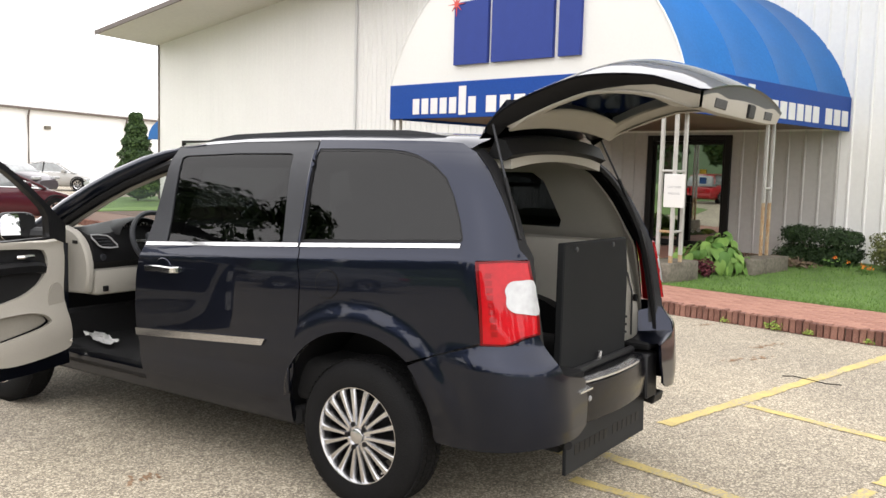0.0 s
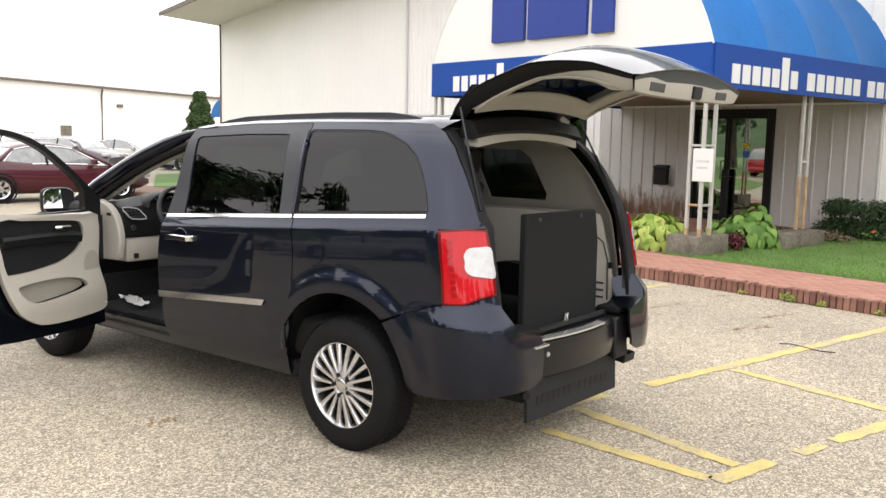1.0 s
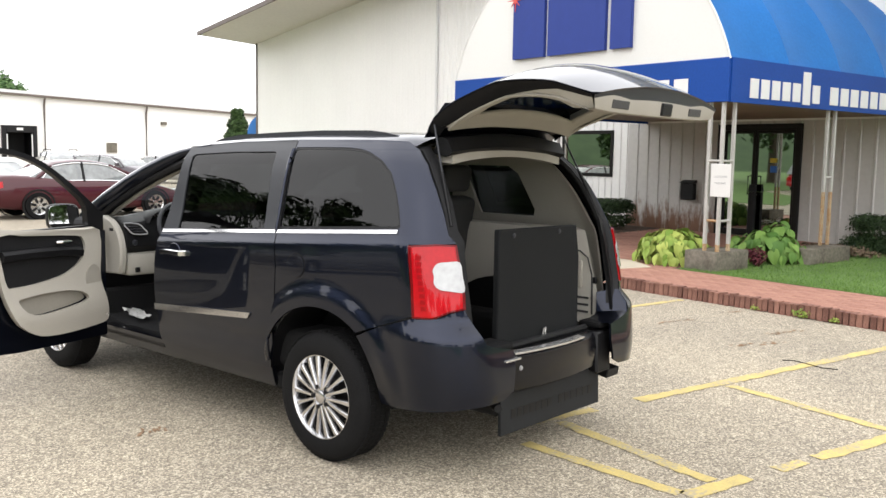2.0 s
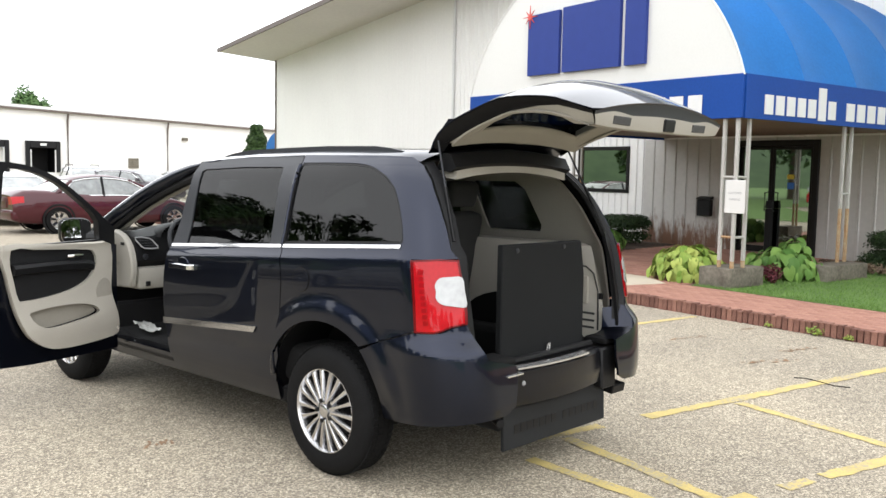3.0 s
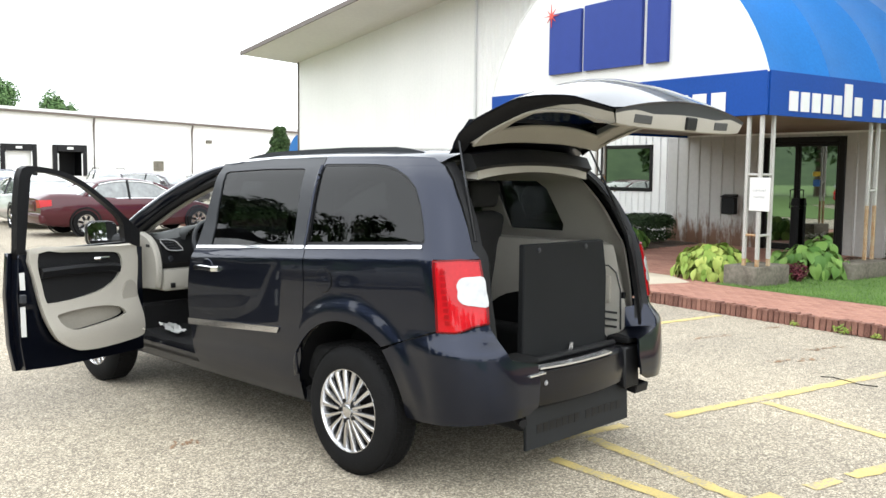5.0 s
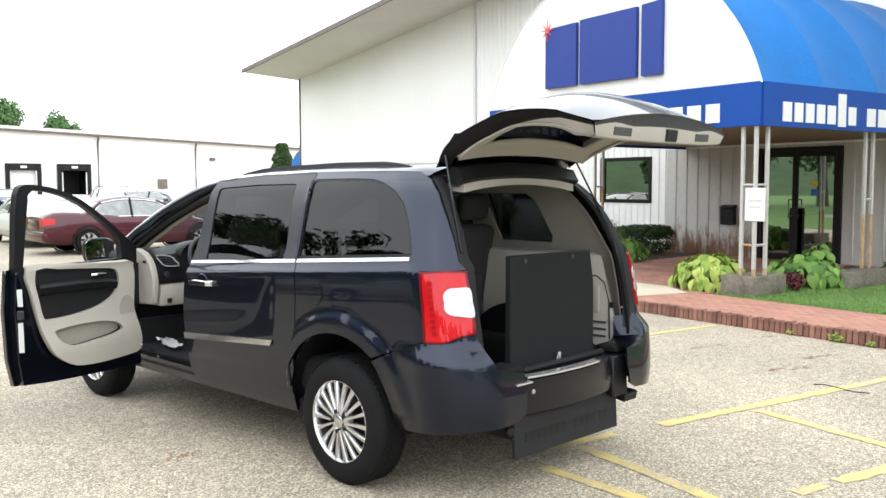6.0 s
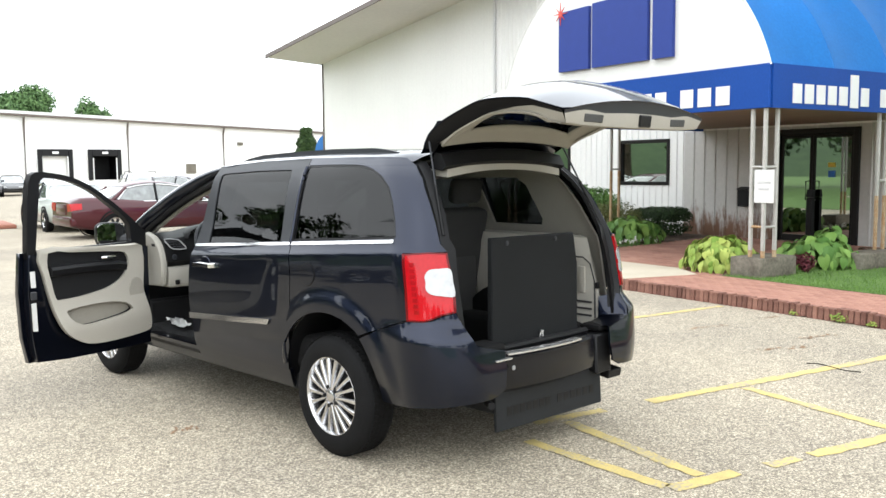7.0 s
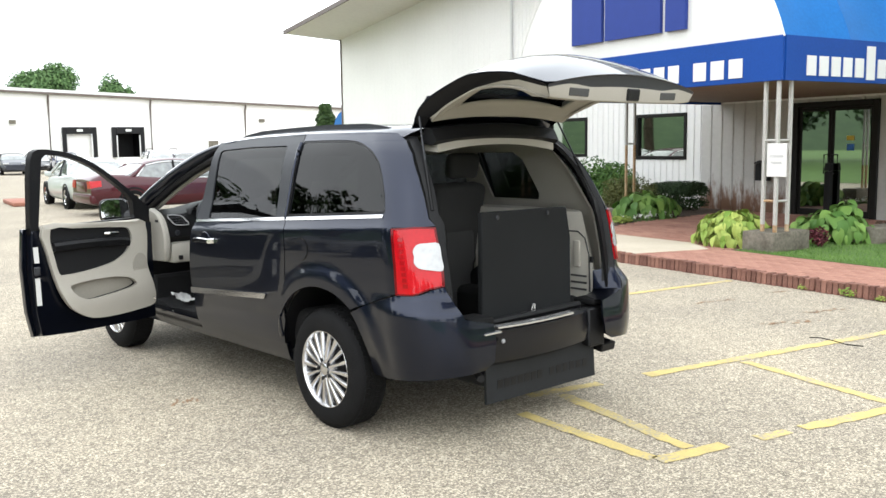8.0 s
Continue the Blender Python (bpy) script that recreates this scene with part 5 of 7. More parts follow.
fd = new("driver_door")
fd.parent = van
tagged(fd, "open driver's door with beige and black inner panel")
leaf_skin("shell", [(0.0, 0.375), (0.39, 0.385), (0.81, 0.405), (1.07, 0.43), (1.10, 0.60), (1.115, 0.90), (1.095, 1.15), (0.0, 1.12)], M["carpaint"], fd, 0.02, 0.10, label="dark painted door shell")
leaf_skin("outer_flange", [(1.03, 0.42), (1.095, 0.425), (1.135, 0.60), (1.15, 0.90), (1.125, 1.16), (1.04, 1.16)], M["carpaint"], fd, 0.075, 0.03)
leaf_skin("window_frame", [(1.10, 1.12), (1.078, 1.50), (1.058, 1.63), (1.035, 1.675), (0.995, 1.692), (0.93, 1.692), (0.80, 1.676), (0.71, 1.657), (0.625, 1.632), (0.53, 1.592), (0.43, 1.537), (0.30, 1.455), (0.18, 1.370), (0.03, 1.258), (0.0, 1.235), (0.0, 1.12)], M["black"], fd, 0.035, 0.045,
          holes=[[(1.03, 1.17), (0.972, 1.620), (0.960, 1.636), (0.935, 1.655), (0.815, 1.646), (0.72, 1.626), (0.63, 1.598), (0.53, 1.556), (0.434, 1.500), (0.30, 1.412), (0.21, 1.345), (0.165, 1.29), (0.155, 1.165)]], label="black window frame")
TRIM = round_off([(1.047, 1.184), (0.80, 1.178), (0.55, 1.165), (0.25, 1.145), (0.098, 1.13), (0.085, 0.95), (0.10, 0.80), (0.06, 0.65), (0.035, 0.52), (0.06, 0.485), (0.156, 0.472), (0.40, 0.465), (0.60, 0.475), (0.72, 0.505), (0.853, 0.585), (0.92, 0.69), (0.961, 0.81), (1.01, 1.0)], 2)
INSERT = round_off([(0.985, 1.152), (0.80, 1.143), (0.60, 1.130), (0.32, 1.108), (0.262, 1.085), (0.240, 1.035), (0.250, 0.985), (0.30, 0.925), (0.37, 0.885), (0.48, 0.852), (0.70, 0.828), (0.88, 0.826), (0.925, 0.84), (0.955, 0.95)], 2)
POCKET = round_off([(0.850, 0.735), (0.80, 0.752), (0.62, 0.760), (0.43, 0.752), (0.29, 0.725), (0.236, 0.685), (0.25, 0.665), (0.35, 0.645), (0.55, 0.628), (0.68, 0.625), (0.79, 0.66)], 2)
leaf_skin("inner_panel", TRIM, M["beige"], fd, -0.012, 0.03, holes=[INSERT, POCKET], label="moulded beige door panel", step=(0.05, 0.05),
          bulge=lambda u, z: 0.025 * math.exp(-((z - 0.62) / 0.14) ** 2) + 0.012 * math.exp(-((z - 1.16) / 0.03) ** 2))
leaf_skin("upper_insert", [p for p in INSERT], mat("black_grained_vinyl", (0.014, 0.014, 0.015), 0.5, vary=0.15, fine=200, bump=0.3, spec=0.3), fd, 0.006, 0.012, label="black grained insert")
part("armrest", loft([[leaf(u, z0 + a, -b) for a, b in ((-0.03, 0.0), (-0.022, 0.030), (0.015, 0.038), (0.035, 0.026), (0.042, 0.0))] for u, z0 in ((0.965, 1.02), (0.75, 1.02), (0.55, 1.015), (0.36, 1.005), (0.28, 0.99))]), M["black"], fd, "black padded armrest")
# the pocket's recess shade is put into a darker beige
leaf_skin("map_pocket", POCKET, mat("shaded_beige_plastic", (0.36, 0.335, 0.285), 0.75, vary=0.06), fd, 0.014, 0.01, label="recessed map pocket")
SPK = [(0.175 + 0.075 * math.cos(radians(a)), 0.80 + 0.10 * math.sin(radians(a))) for a in range(0, 360, 20)]
leaf_skin("speaker_grille", SPK, mat("speaker_cloth", (0.40, 0.375, 0.325), 0.9, fine=400, bump=0.4), fd, -0.020, 0.012, label="round beige speaker grille")
part("inner_handle", tube([leaf(0.50, 1.078, -0.01), leaf(0.48, 1.08, -0.035), leaf(0.40, 1.078, -0.035), leaf(0.38, 1.076, -0.01)], 0.011, 8), M["chrome"], fd, "chrome inner handle")
for z0, z1 in ((0.93, 1.04), (0.64, 0.83)):
    leaf_skin("white_sticker", [(1.062, z0), (1.100, z0 + 0.004), (1.103, z1), (1.066, z1)], M["vinyl_white"], fd, 0.012, 0.004, label="white label strip")
part("door_latch", box(-0.02, 0.02, -0.012, 0.012, -0.028, 0.028, 0.006), M["satin"], fd).matrix_basis = Matrix.Translation(leaf(1.095, 0.88, 0.0))
part("check_strap", tube([leaf(-0.01, 0.55, 0.02), leaf(0.06, 0.53, -0.03)], 0.012, 6), M["steel_white"], fd)
# mirror on the outside of the door, seen through the window opening
MC, MN = Vector((-1.15, 2.52, 1.21)), Vector((-0.24, -0.968, 0.045)).normalized()
ME = MN.cross(Vector((0, 0, 1))).normalized()
MU = ME.cross(MN).normalized()


def mirror_ring(k, back, n=28):
    """A rounded rectangle across the mirror's axis."""
    out = []
    for i in range(n):
        a = 2 * math.pi * i / n
        c, d = math.cos(a), math.sin(a)
        out.append(MC + ME * (0.104 * k * math.copysign(abs(c) ** 0.5, c)) + MU * (0.088 * k * math.copysign(abs(d) ** 0.5, d)) - MN * back)
    return out


mirror = part("door_mirror", loft([mirror_ring(0.94, 0.006), mirror_ring(0.99, 0.0), mirror_ring(1.05, 0.02), mirror_ring(1.06, 0.05), mirror_ring(0.92, 0.09), mirror_ring(0.55, 0.12)]), M["black"], fd, "dark mirror housing")
part("mirror_glass", loft([mirror_ring(0.955, 0.0005), mirror_ring(0.94, -0.0012)]), M["mirror"], mirror, "mirror glass", smooth=False)
part("mirror_arm", tube([MC - MN * 0.06 - MU * 0.05, MC - MN * 0.06 - MU * 0.05 + Vector((0.09, -0.02, 0.0)), leaf(0.06, 1.17, 0.06)], [0.05, 0.05, 0.045], 10), M["black"], mirror)

# ---- van: cabin ----
dash = [[(x, 2.26 + dy, z) for dy, z in ((0.30, 0.94), (-0.02, 0.95), (-0.08, 1.00), (-0.075, 1.08), (-0.03, 1.165 + h), (0.10, 1.205 + h), (0.45, 1.18))] for x, h in ((-0.865, 0.0), (-0.72, 0.01), (-0.62, 0.035), (-0.48, 0.045), (-0.30, 0.03), (0.0, 0.02), (0.4, 0.01), (0.86, 0.0))]
part("dashboard", loft(dash), M["black"], van, "black dashboard")
part("knee_panel", box(-0.856, -0.16, 2.185, 2.34, 0.79, 0.955, 0.03, seg=2), M["lining"], van, "beige knee panel")
part("end_cap", prism([(2.44, 0.80), (2.20, 0.81), (2.175, 0.92), (2.178, 1.00), (2.195, 1.06), (2.225, 1.115), (2.265, 1.155), (2.32, 1.19), (2.44, 1.22)], "x", -0.912, -0.860, bevel=0.012), M["lining"], van, "beige dashboard end cap")
part("end_grille", box(-0.915, -0.908, 2.275, 2.325, 1.112, 1.132), M["black"], van, "small black slot in the end cap", smooth=False)
VENT = [Vector((-0.795 + u, 2.176 - 0.2 * u + 0.42 * v, 1.128 + v)) for u, v in round_off([(-0.074, 0.042), (0.026, 0.034), (0.056, 0.0), (0.074, -0.036), (-0.024, -0.034), (-0.053, -0.001)], 2)]
part("air_vent", loft([VENT, [p + Vector((0.0, 0.03, 0.0)) for p in VENT]]), M["black"], van)
part("air_vent_ring", tube([p + Vector((0, -0.004, 0)) for p in VENT], 0.005, 6, closed=True), M["silver"], van, "silver vent surround")
for k in range(3):
    part("vent_louvre", box(-0.855 + 0.018 * (2 - k), -0.775 + 0.022 * (2 - k), 2.158 + 0.008 * k, 2.170 + 0.008 * k, 1.108 + 0.018 * k, 1.112 + 0.018 * k), M["satin"], van, smooth=False)
for x, r in ((-0.585, 0.052), (-0.455, 0.060)):
    dial = part("gauge", merge(None, lathe([(0.0, 0.0), (r, 0.0), (r, -0.02)], 28), pose(x, 2.235, 1.175, 80)), M["black"], van, "round black gauge")
    part("gauge_ring", tube([(x + r * math.cos(a), 2.232 + 0.17 * r * math.sin(a), 1.175 + r * math.sin(a)) for a in np.linspace(0, 2 * math.pi, 24, endpoint=False)], 0.0045, 6, closed=True), M["chrome"], dial, "chrome gauge ring")
    for k in range(9):
        a = radians(-30 + 30 * k)
        part("tick", tube([(x + q * r * math.cos(a), 2.229 + 0.17 * q * r * math.sin(a), 1.175 + q * r * math.sin(a)) for q in (0.72, 0.9)], 0.0022, 4), M["letter_white"], dial)
part("light_switch", merge(None, lathe([(0.0, 0.014), (0.018, 0.012), (0.022, 0.0)], 16), pose(-0.80, 2.183, 1.03, 90)), M["satin"], van)
part("hood_release", box(-0.80, -0.765, 2.172, 2.19, 0.815, 0.85, 0.004), M["black"], van)
sw = new("steering_wheel")
sw.parent = van
sw.matrix_basis = pose(-0.50, 2.03, 1.13, 65, 0, 0)
part("wheel_rim", tube([(0.19 * math.cos(a), 0.19 * math.sin(a), 0) for a in np.linspace(0, 2 * math.pi, 28, endpoint=False)], 0.017, 8, closed=True), M["satin"], sw)
part("wheel_hub", box(-0.08, 0.08, -0.07, 0.06, -0.03, 0.015, 0.02, seg=2), M["satin"], sw)
for a, b in (((-0.18, 0, 0), (-0.06, 0, 0)), ((0.18, 0, 0), (0.06, 0, 0)), ((0, -0.18, 0), (0, -0.05, 0))):
    part("wheel_spoke", tube([a, b], 0.014, 6), M["alloy"], sw)
part("gauge_hood", loft([[(-0.52 + 0.165 * math.cos(a) * s, y, 1.165 + 0.10 * math.sin(a) * s) for a in np.linspace(0, math.pi, 14)] for y, s in ((2.17, 1.0), (2.18, 1.04), (2.26, 1.03), (2.42, 0.8))], closed=False), M["black"], van, "black gauge hood")
part("pedal_box", box(-0.85, -0.15, 2.52, 2.66, 0.40, 0.66, 0.02), M["carpet"], van)
part("firewall", box(-0.88, 0.88, 2.60, 2.66, 0.40, 1.12), M["black"], van)
part("carpet_edge", box(-0.93, -0.80, 1.60, 2.45, 0.37, 0.43, 0.015), M["black"], van)
part("footwell", prism([(2.02, 0.40), (2.52, 0.40), (2.52, 0.475)], "x", -0.84, -0.30), M["carpet"], van)
rng = np.random.default_rng(17)
PAPER = rng.uniform(-1, 1, (9, 5, 3))
part("paper", loft([[(-0.75 + 0.028 * b + 0.014 * PAPER[a][b][0], 2.22 + a * 0.033 + 0.012 * PAPER[a][b][1], 0.468 + 0.0052 * a + 0.016 * PAPER[a][b][2]) for b in range(5)] for a in range(9)], closed=False), M["vinyl_white"], van, "crumpled white paper on the floor", smooth=False)


def seat(x, y, h, material, name="front_seat"):
    s = new(name)
    s.parent = van
    s.matrix_basis = pose(x, y, 0.42)
    part("seat_base", box(-0.26, 0.26, -0.26, 0.28, 0.18, 0.40, 0.05, seg=3), material, s)
    b = box(-0.25, 0.25, -0.07, 0.08, 0.36, 1.0, 0.05, seg=3)
    b.transform(pose(0, -0.25, 0) @ pose(0, 0, 0.36, 12) @ pose(0, 0, -0.36))
    part("seat_back", b, material, s)
    hr = box(-0.14, 0.14, -0.05, 0.05, 1.04, 1.22, 0.04, seg=3)
    hr.transform(pose(0, -0.27, 0) @ pose(0, 0, 0.36, 12) @ pose(0, 0, -0.36))
    part("headrest", hr, material, s)
    part("seat_riser", box(-0.2, 0.2, -0.2, 0.2, 0.0, 0.18), M["black"], s)
    return s


seat(-0.40, 1.30, 0, M["dark_cloth"])
seat(0.42, 1.45, 0, M["dark_cloth"])
seat(0.48, 0.72, 0, M["dark_cloth"], "middle_seat")
part("folded_seat", box(-0.10, 0.66, 0.34, 0.46, 0.45, 1.14, 0.04, seg=3), M["grey_cloth"], van, "grey folded seat back")
for x in (0.10, 0.36):
    part("seat_seam", tube([(x, 0.336, 0.52), (x, 0.336, 1.08)], 0.005, 6), M["dark_cloth"], van)

# ---- plants ----
def foliage(name, lo, hi, rough=0.6, gloss=0.3):
    """Leaves whose green varies from leaf to leaf."""
    m = bpy.data.materials.new(name)
    m.use_nodes = True
    n, l = m.node_tree.nodes, m.node_tree.links
    b = n["Principled BSDF"]
    b.inputs["Roughness"].default_value, b.inputs["Specular IOR Level"].default_value = rough, gloss
    geo, info, add, mod, mix = n.new("ShaderNodeNewGeometry"), n.new("ShaderNodeObjectInfo"), n.new("ShaderNodeMath"), n.new("ShaderNodeMath"), n.new("ShaderNodeMix")
    mod.operation, mod.inputs[1].default_value = "MODULO", 1.0
    l.new(geo.outputs["Random Per Island"], add.inputs[0]), l.new(info.outputs["Random"], add.inputs[1])
    l.new(add.outputs[0], mod.inputs[0])
    mix.data_type = "RGBA"
    mix.inputs["A"].default_value, mix.inputs["B"].default_value = (*(ALBEDO_SCALE * c for c in lo), 1), (*(ALBEDO_SCALE * c for c in hi), 1)
    l.new(mod.outputs[0], mix.inputs["Factor"]), l.new(mix.outputs["Result"], b.inputs["Base Color"])
    return m


M["leaf_tree"] = foliage("tree_leaves", (0.020, 0.050, 0.012), (0.075, 0.135, 0.035))
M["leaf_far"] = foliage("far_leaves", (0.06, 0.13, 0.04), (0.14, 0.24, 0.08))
M["leaf_dark"] = foliage("dark_leaves", (0.012, 0.030, 0.010), (0.045, 0.085, 0.025))
M["leaf_mid"] = foliage("shrub_leaves", (0.05, 0.12, 0.025), (0.13, 0.24, 0.05))
M["leaf_olive"] = foliage("olive_leaves", (0.09, 0.10, 0.03), (0.20, 0.22, 0.07))
M["leaf_lime"] = foliage("lime_leaves", (0.17, 0.29, 0.04), (0.47, 0.54, 0.13))
M["leaf_hosta"] = foliage("hosta_leaves", (0.075, 0.18, 0.033), (0.23, 0.38, 0.085))
M["leaf_red"] = foliage("red_leaves", (0.06, 0.008, 0.015), (0.16, 0.03, 0.04))
M["petal_orange"] = foliage("orange_petals", (0.75, 0.16, 0.02), (0.9, 0.35, 0.04))
M["petal_white"] = foliage("white_petals", (0.7, 0.7, 0.65), (0.85, 0.85, 0.8))
M["bark"] = mat("bark", (0.07, 0.05, 0.035), 0.95, base2=(0.16, 0.12, 0.09), scale=4, fine=30, bump=0.8)
M["blade"] = foliage("grass_blades", (0.07, 0.16, 0.025), (0.20, 0.34, 0.07))


def leaf_mesh(points, normals, size, rng, name, material, parent=None, slim=0.55, droop=0.25):
    """Many small folded leaves, one at each point, joined into one mesh."""
    n = len(points)
    t = rng.normal(size=(n, 3))
    nn = normals / (np.linalg.norm(normals, axis=1, keepdims=True) + 1e-9)
    t -= (t * nn).sum(1, keepdims=True) * nn
    t /= np.linalg.norm(t, axis=1, keepdims=True) + 1e-9
    b = np.cross(nn, t)
    s = size * rng.uniform(0.6, 1.3, (n, 1))
    root, tip = points - t * s * 0.5, points + t * s * 0.5 - nn * s * droop
    left, right = points + b * s * slim * 0.5, points - b * s * slim * 0.5
    verts = np.stack([root, left, tip, right], 1).reshape(-1, 3)
    idx = np.arange(n * 4).reshape(n, 4)
    me = bpy.data.meshes.new(name)
    me.from_pydata(verts.tolist(), [], idx.tolist())
    me.materials.append(material)
    ob = new(name, me)
    if parent is not None:
        ob.parent = parent
    return ob


def lumpy(n, radii, rng, lumps=9, shell=0.55):
    """Points and outward normals over an uneven crown made of several lobes."""
    cs = rng.normal(size=(lumps, 3))
    cs /= np.linalg.norm(cs, axis=1, keepdims=True)
    cs *= rng.uniform(0.25, 0.62, (lumps, 1))
    rs = rng.uniform(0.32, 0.52, lumps)
    k = rng.integers(0, lumps, n)
    d = rng.normal(size=(n, 3))
    d /= np.linalg.norm(d, axis=1, keepdims=True)
    p = cs[k] + d * (rs[k] * rng.uniform(shell, 1.05, n))[:, None]
    nrm = d + rng.normal(size=(n, 3)) * 0.45 + np.array([0, 0, 0.35])
    return p * np.array(radii), nrm


def tree(x, y, h, w, label, leaves=1800, seed=1, size=0.42, material=None, group="trees", low=0.36):
    rng = np.random.default_rng(seed)
    t = thing("tree", pose(x, y, 0), label, "tree", group)
    th = h * 0.38
    bm = tube([(0, 0, 0), (0.05 * h * 0.2, 0, th * 0.5), (0, 0.03 * h * 0.2, th), (0, 0, h * 0.72)], [0.035 * h, 0.026 * h, 0.02 * h, 0.006 * h], 8)
    for k in range(6):
        a = k * 1.05 + seed
        z0 = th * (0.7 + 0.12 * k)
        bm = tube([(0, 0, z0), (w * 0.25 * math.cos(a), w * 0.25 * math.sin(a), z0 + h * 0.10), (w * 0.40 * math.cos(a), w * 0.40 * math.sin(a), z0 + h * 0.17)], [0.012 * h, 0.008 * h, 0.003 * h], 6, bm)
    part("trunk", bm, M["bark"], t)
    p, nr = lumpy(leaves, (w / 2, w / 2, h * low), rng, 14)
    p[:, 2] += h * (1 - low)
    leaf_mesh(p, nr, size, rng, "crown", material or M["leaf_tree"], t)
    return t


def shrub(x, y, z, radii, label, leaves, size, material, seed, lumps=10, name="shrub", category="shrub", clipped=False):
    rng = np.random.default_rng(seed)
    s = thing(name, pose(x, y, z), label, category, "shrubs")
    p, nr = lumpy(leaves, radii, rng, lumps, 0.7)
    if clipped:  # trimmed to a blunt block
        q = p / np.array(radii)
        p = np.sign(q) * np.abs(q) ** 0.55 * np.array(radii) * 0.93
    p[:, 2] = p[:, 2] * 0.95 + radii[2] * 0.75
    keep = p[:, 2] > 0.02
    leaf_mesh(p[keep], nr[keep], size, rng, "crown", material, s)
    bm = None
    for k in range(5):
        a = k * 1.26
        bm = tube([(0, 0, 0), (radii[0] * 0.35 * math.cos(a), radii[1] * 0.35 * math.sin(a), radii[2] * 0.9)], [0.02, 0.008], 6, bm)
    part("stem", bm, M["bark"], s)
    return s


def hosta_leaf():
    """One broad heart-shaped leaf with sunken veins, pointing along x."""
    bm = bmesh.new()
    rows = []
    for i in range(8):
        f = i / 7
        w = 0.34 * (4 * f * (1 - f)) ** 0.75 * (1.32 - 0.7 * f) if 0 < f < 1 else 0.0
        z = 0.10 * f - 0.42 * f * f
        rows.append([bm.verts.new((f, w * k / 3, z + 0.16 * (abs(k) / 3) ** 1.3 * w + (0.012 if abs(k) == 2 else 0.0))) for k in (-3, -2, -1, 0, 1, 2, 3)])
    for a, b in zip(rows, rows[1:]):
        for k in range(6):
            bm.faces.new((a[k], a[k + 1], b[k + 1], b[k]))
    bmesh.ops.remove_doubles(bm, verts=bm.verts, dist=1e-4)
    me = bpy.data.meshes.new("hosta_leaf")
    for f in bm.faces:
        f.smooth = True
    bm.to_mesh(me)
    bm.free()
    return me


HOSTA = hosta_leaf()
HOSTA_OF = {}


def hosta(x, y, z, r, h, n, material, label, seed, size=0.2, ry=None):
    """A mound of overlapping leaves that hang outward and down from the middle."""
    rnd = random.Random(seed)
    t = thing("hosta", pose(x, y, z), label, "plant", "hostas")
    key = material.name
    if key not in HOSTA_OF:
        HOSTA_OF[key] = HOSTA.copy()
        HOSTA_OF[key].materials.append(material)
    stalks = None
    for i in range(n):
        up = 1 - (i + 0.5) / n  # the height of the leaf's middle in the mound
        a = i * 2.39996 + rnd.uniform(-0.3, 0.3)
        out = math.sqrt(max(0.0, 1 - (up * 0.97) ** 2))
        k = rnd.uniform(0.86, 1.10)
        s = size * rnd.uniform(0.72, 1.25)
        px, py = r * out * k * math.cos(a), (ry or r) * out * k * math.sin(a)
        zz = max(0.05, h * up * k)
        pitch = 14 + 52 * out ** 2 + rnd.uniform(-16, 14)
        a += rnd.uniform(-0.35, 0.35)
        m = Matrix.Rotation(a, 4, "Z") @ Matrix.Rotation(radians(pitch), 4, "Y") @ Matrix.Rotation(rnd.uniform(-0.4, 0.4), 4, "X") @ Matrix.Scale(s, 4)
        ob = new("leaf", HOSTA_OF[key])
        ob.parent = t
        ob.matrix_basis = Matrix.Translation((px, py, zz)) @ m @ Matrix.Translation((-0.55, 0, 0.05))
        foot = ob.matrix_basis @ Vector((0.04, 0, 0))
        stalks = tube([(0.12 * px, 0.12 * py, 0), (foot.x * 0.6, foot.y * 0.6, foot.z * 0.75), tuple(foot)], 0.006, 5, stalks)
    part("stalk", stalks, material, t)
    return t


hosta(7.62, 3.92, ZP, 0.54, 0.46, 300, M["leaf_lime"], "bright yellow-green hosta beside the concrete block", 1, 0.155)
hosta(9.10, 3.30, ZP, 0.58, 0.40, 130, M["leaf_hosta"], "large green hosta between the post footings", 2, 0.22)
hosta(9.45, 3.30, ZP, 0.28, 0.58, 40, M["leaf_hosta"], "tall green hosta near the entrance doors", 7, 0.22)
hosta(10.05, 8.28, ZP, 0.52, 0.46, 95, M["leaf_hosta"], "broad green hosta in the planting bed", 3, 0.25, 0.62)
hosta(10.75, 8.35, ZP, 0.36, 0.36, 34, M["leaf_hosta"], "green hosta before the dark yew", 4, 0.24)
shrub(8.35, 2.98, ZP, (0.24, 0.24, 0.22), "dark red leafy plant in the grass", 700, 0.05, M["leaf_red"], 5, 7, "red_plant", "plant")
shrub(11.95, 9.15, ZP, (0.62, 0.86, 0.42), "dark green clipped yew by the wall", 12000, 0.055, M["leaf_dark"], 6, 18, clipped=True)
shrub(10.75, 9.35, ZP, (0.62, 0.80, 0.60), "round olive-green shrub in the planting bed", 5600, 0.055, M["leaf_olive"], 7, 16)
shrub(12.05, 11.5, ZP, (0.75, 1.25, 0.78), "leafy green rhododendron in front of the wall", 5200, 0.09, M["leaf_mid"], 8, 18)
shrub(11.6, 14.2, ZP, (1.1, 1.4, 0.75), "leafy green shrub beneath the window", 2600, 0.12, M["leaf_mid"], 9, 12)
shrub(12.15, 2.85, ZP, (0.66, 0.92, 0.44), "dark green clipped hedge against the white wall", 15000, 0.055, M["leaf_dark"], 10, 24, "hedge", "hedge", True)
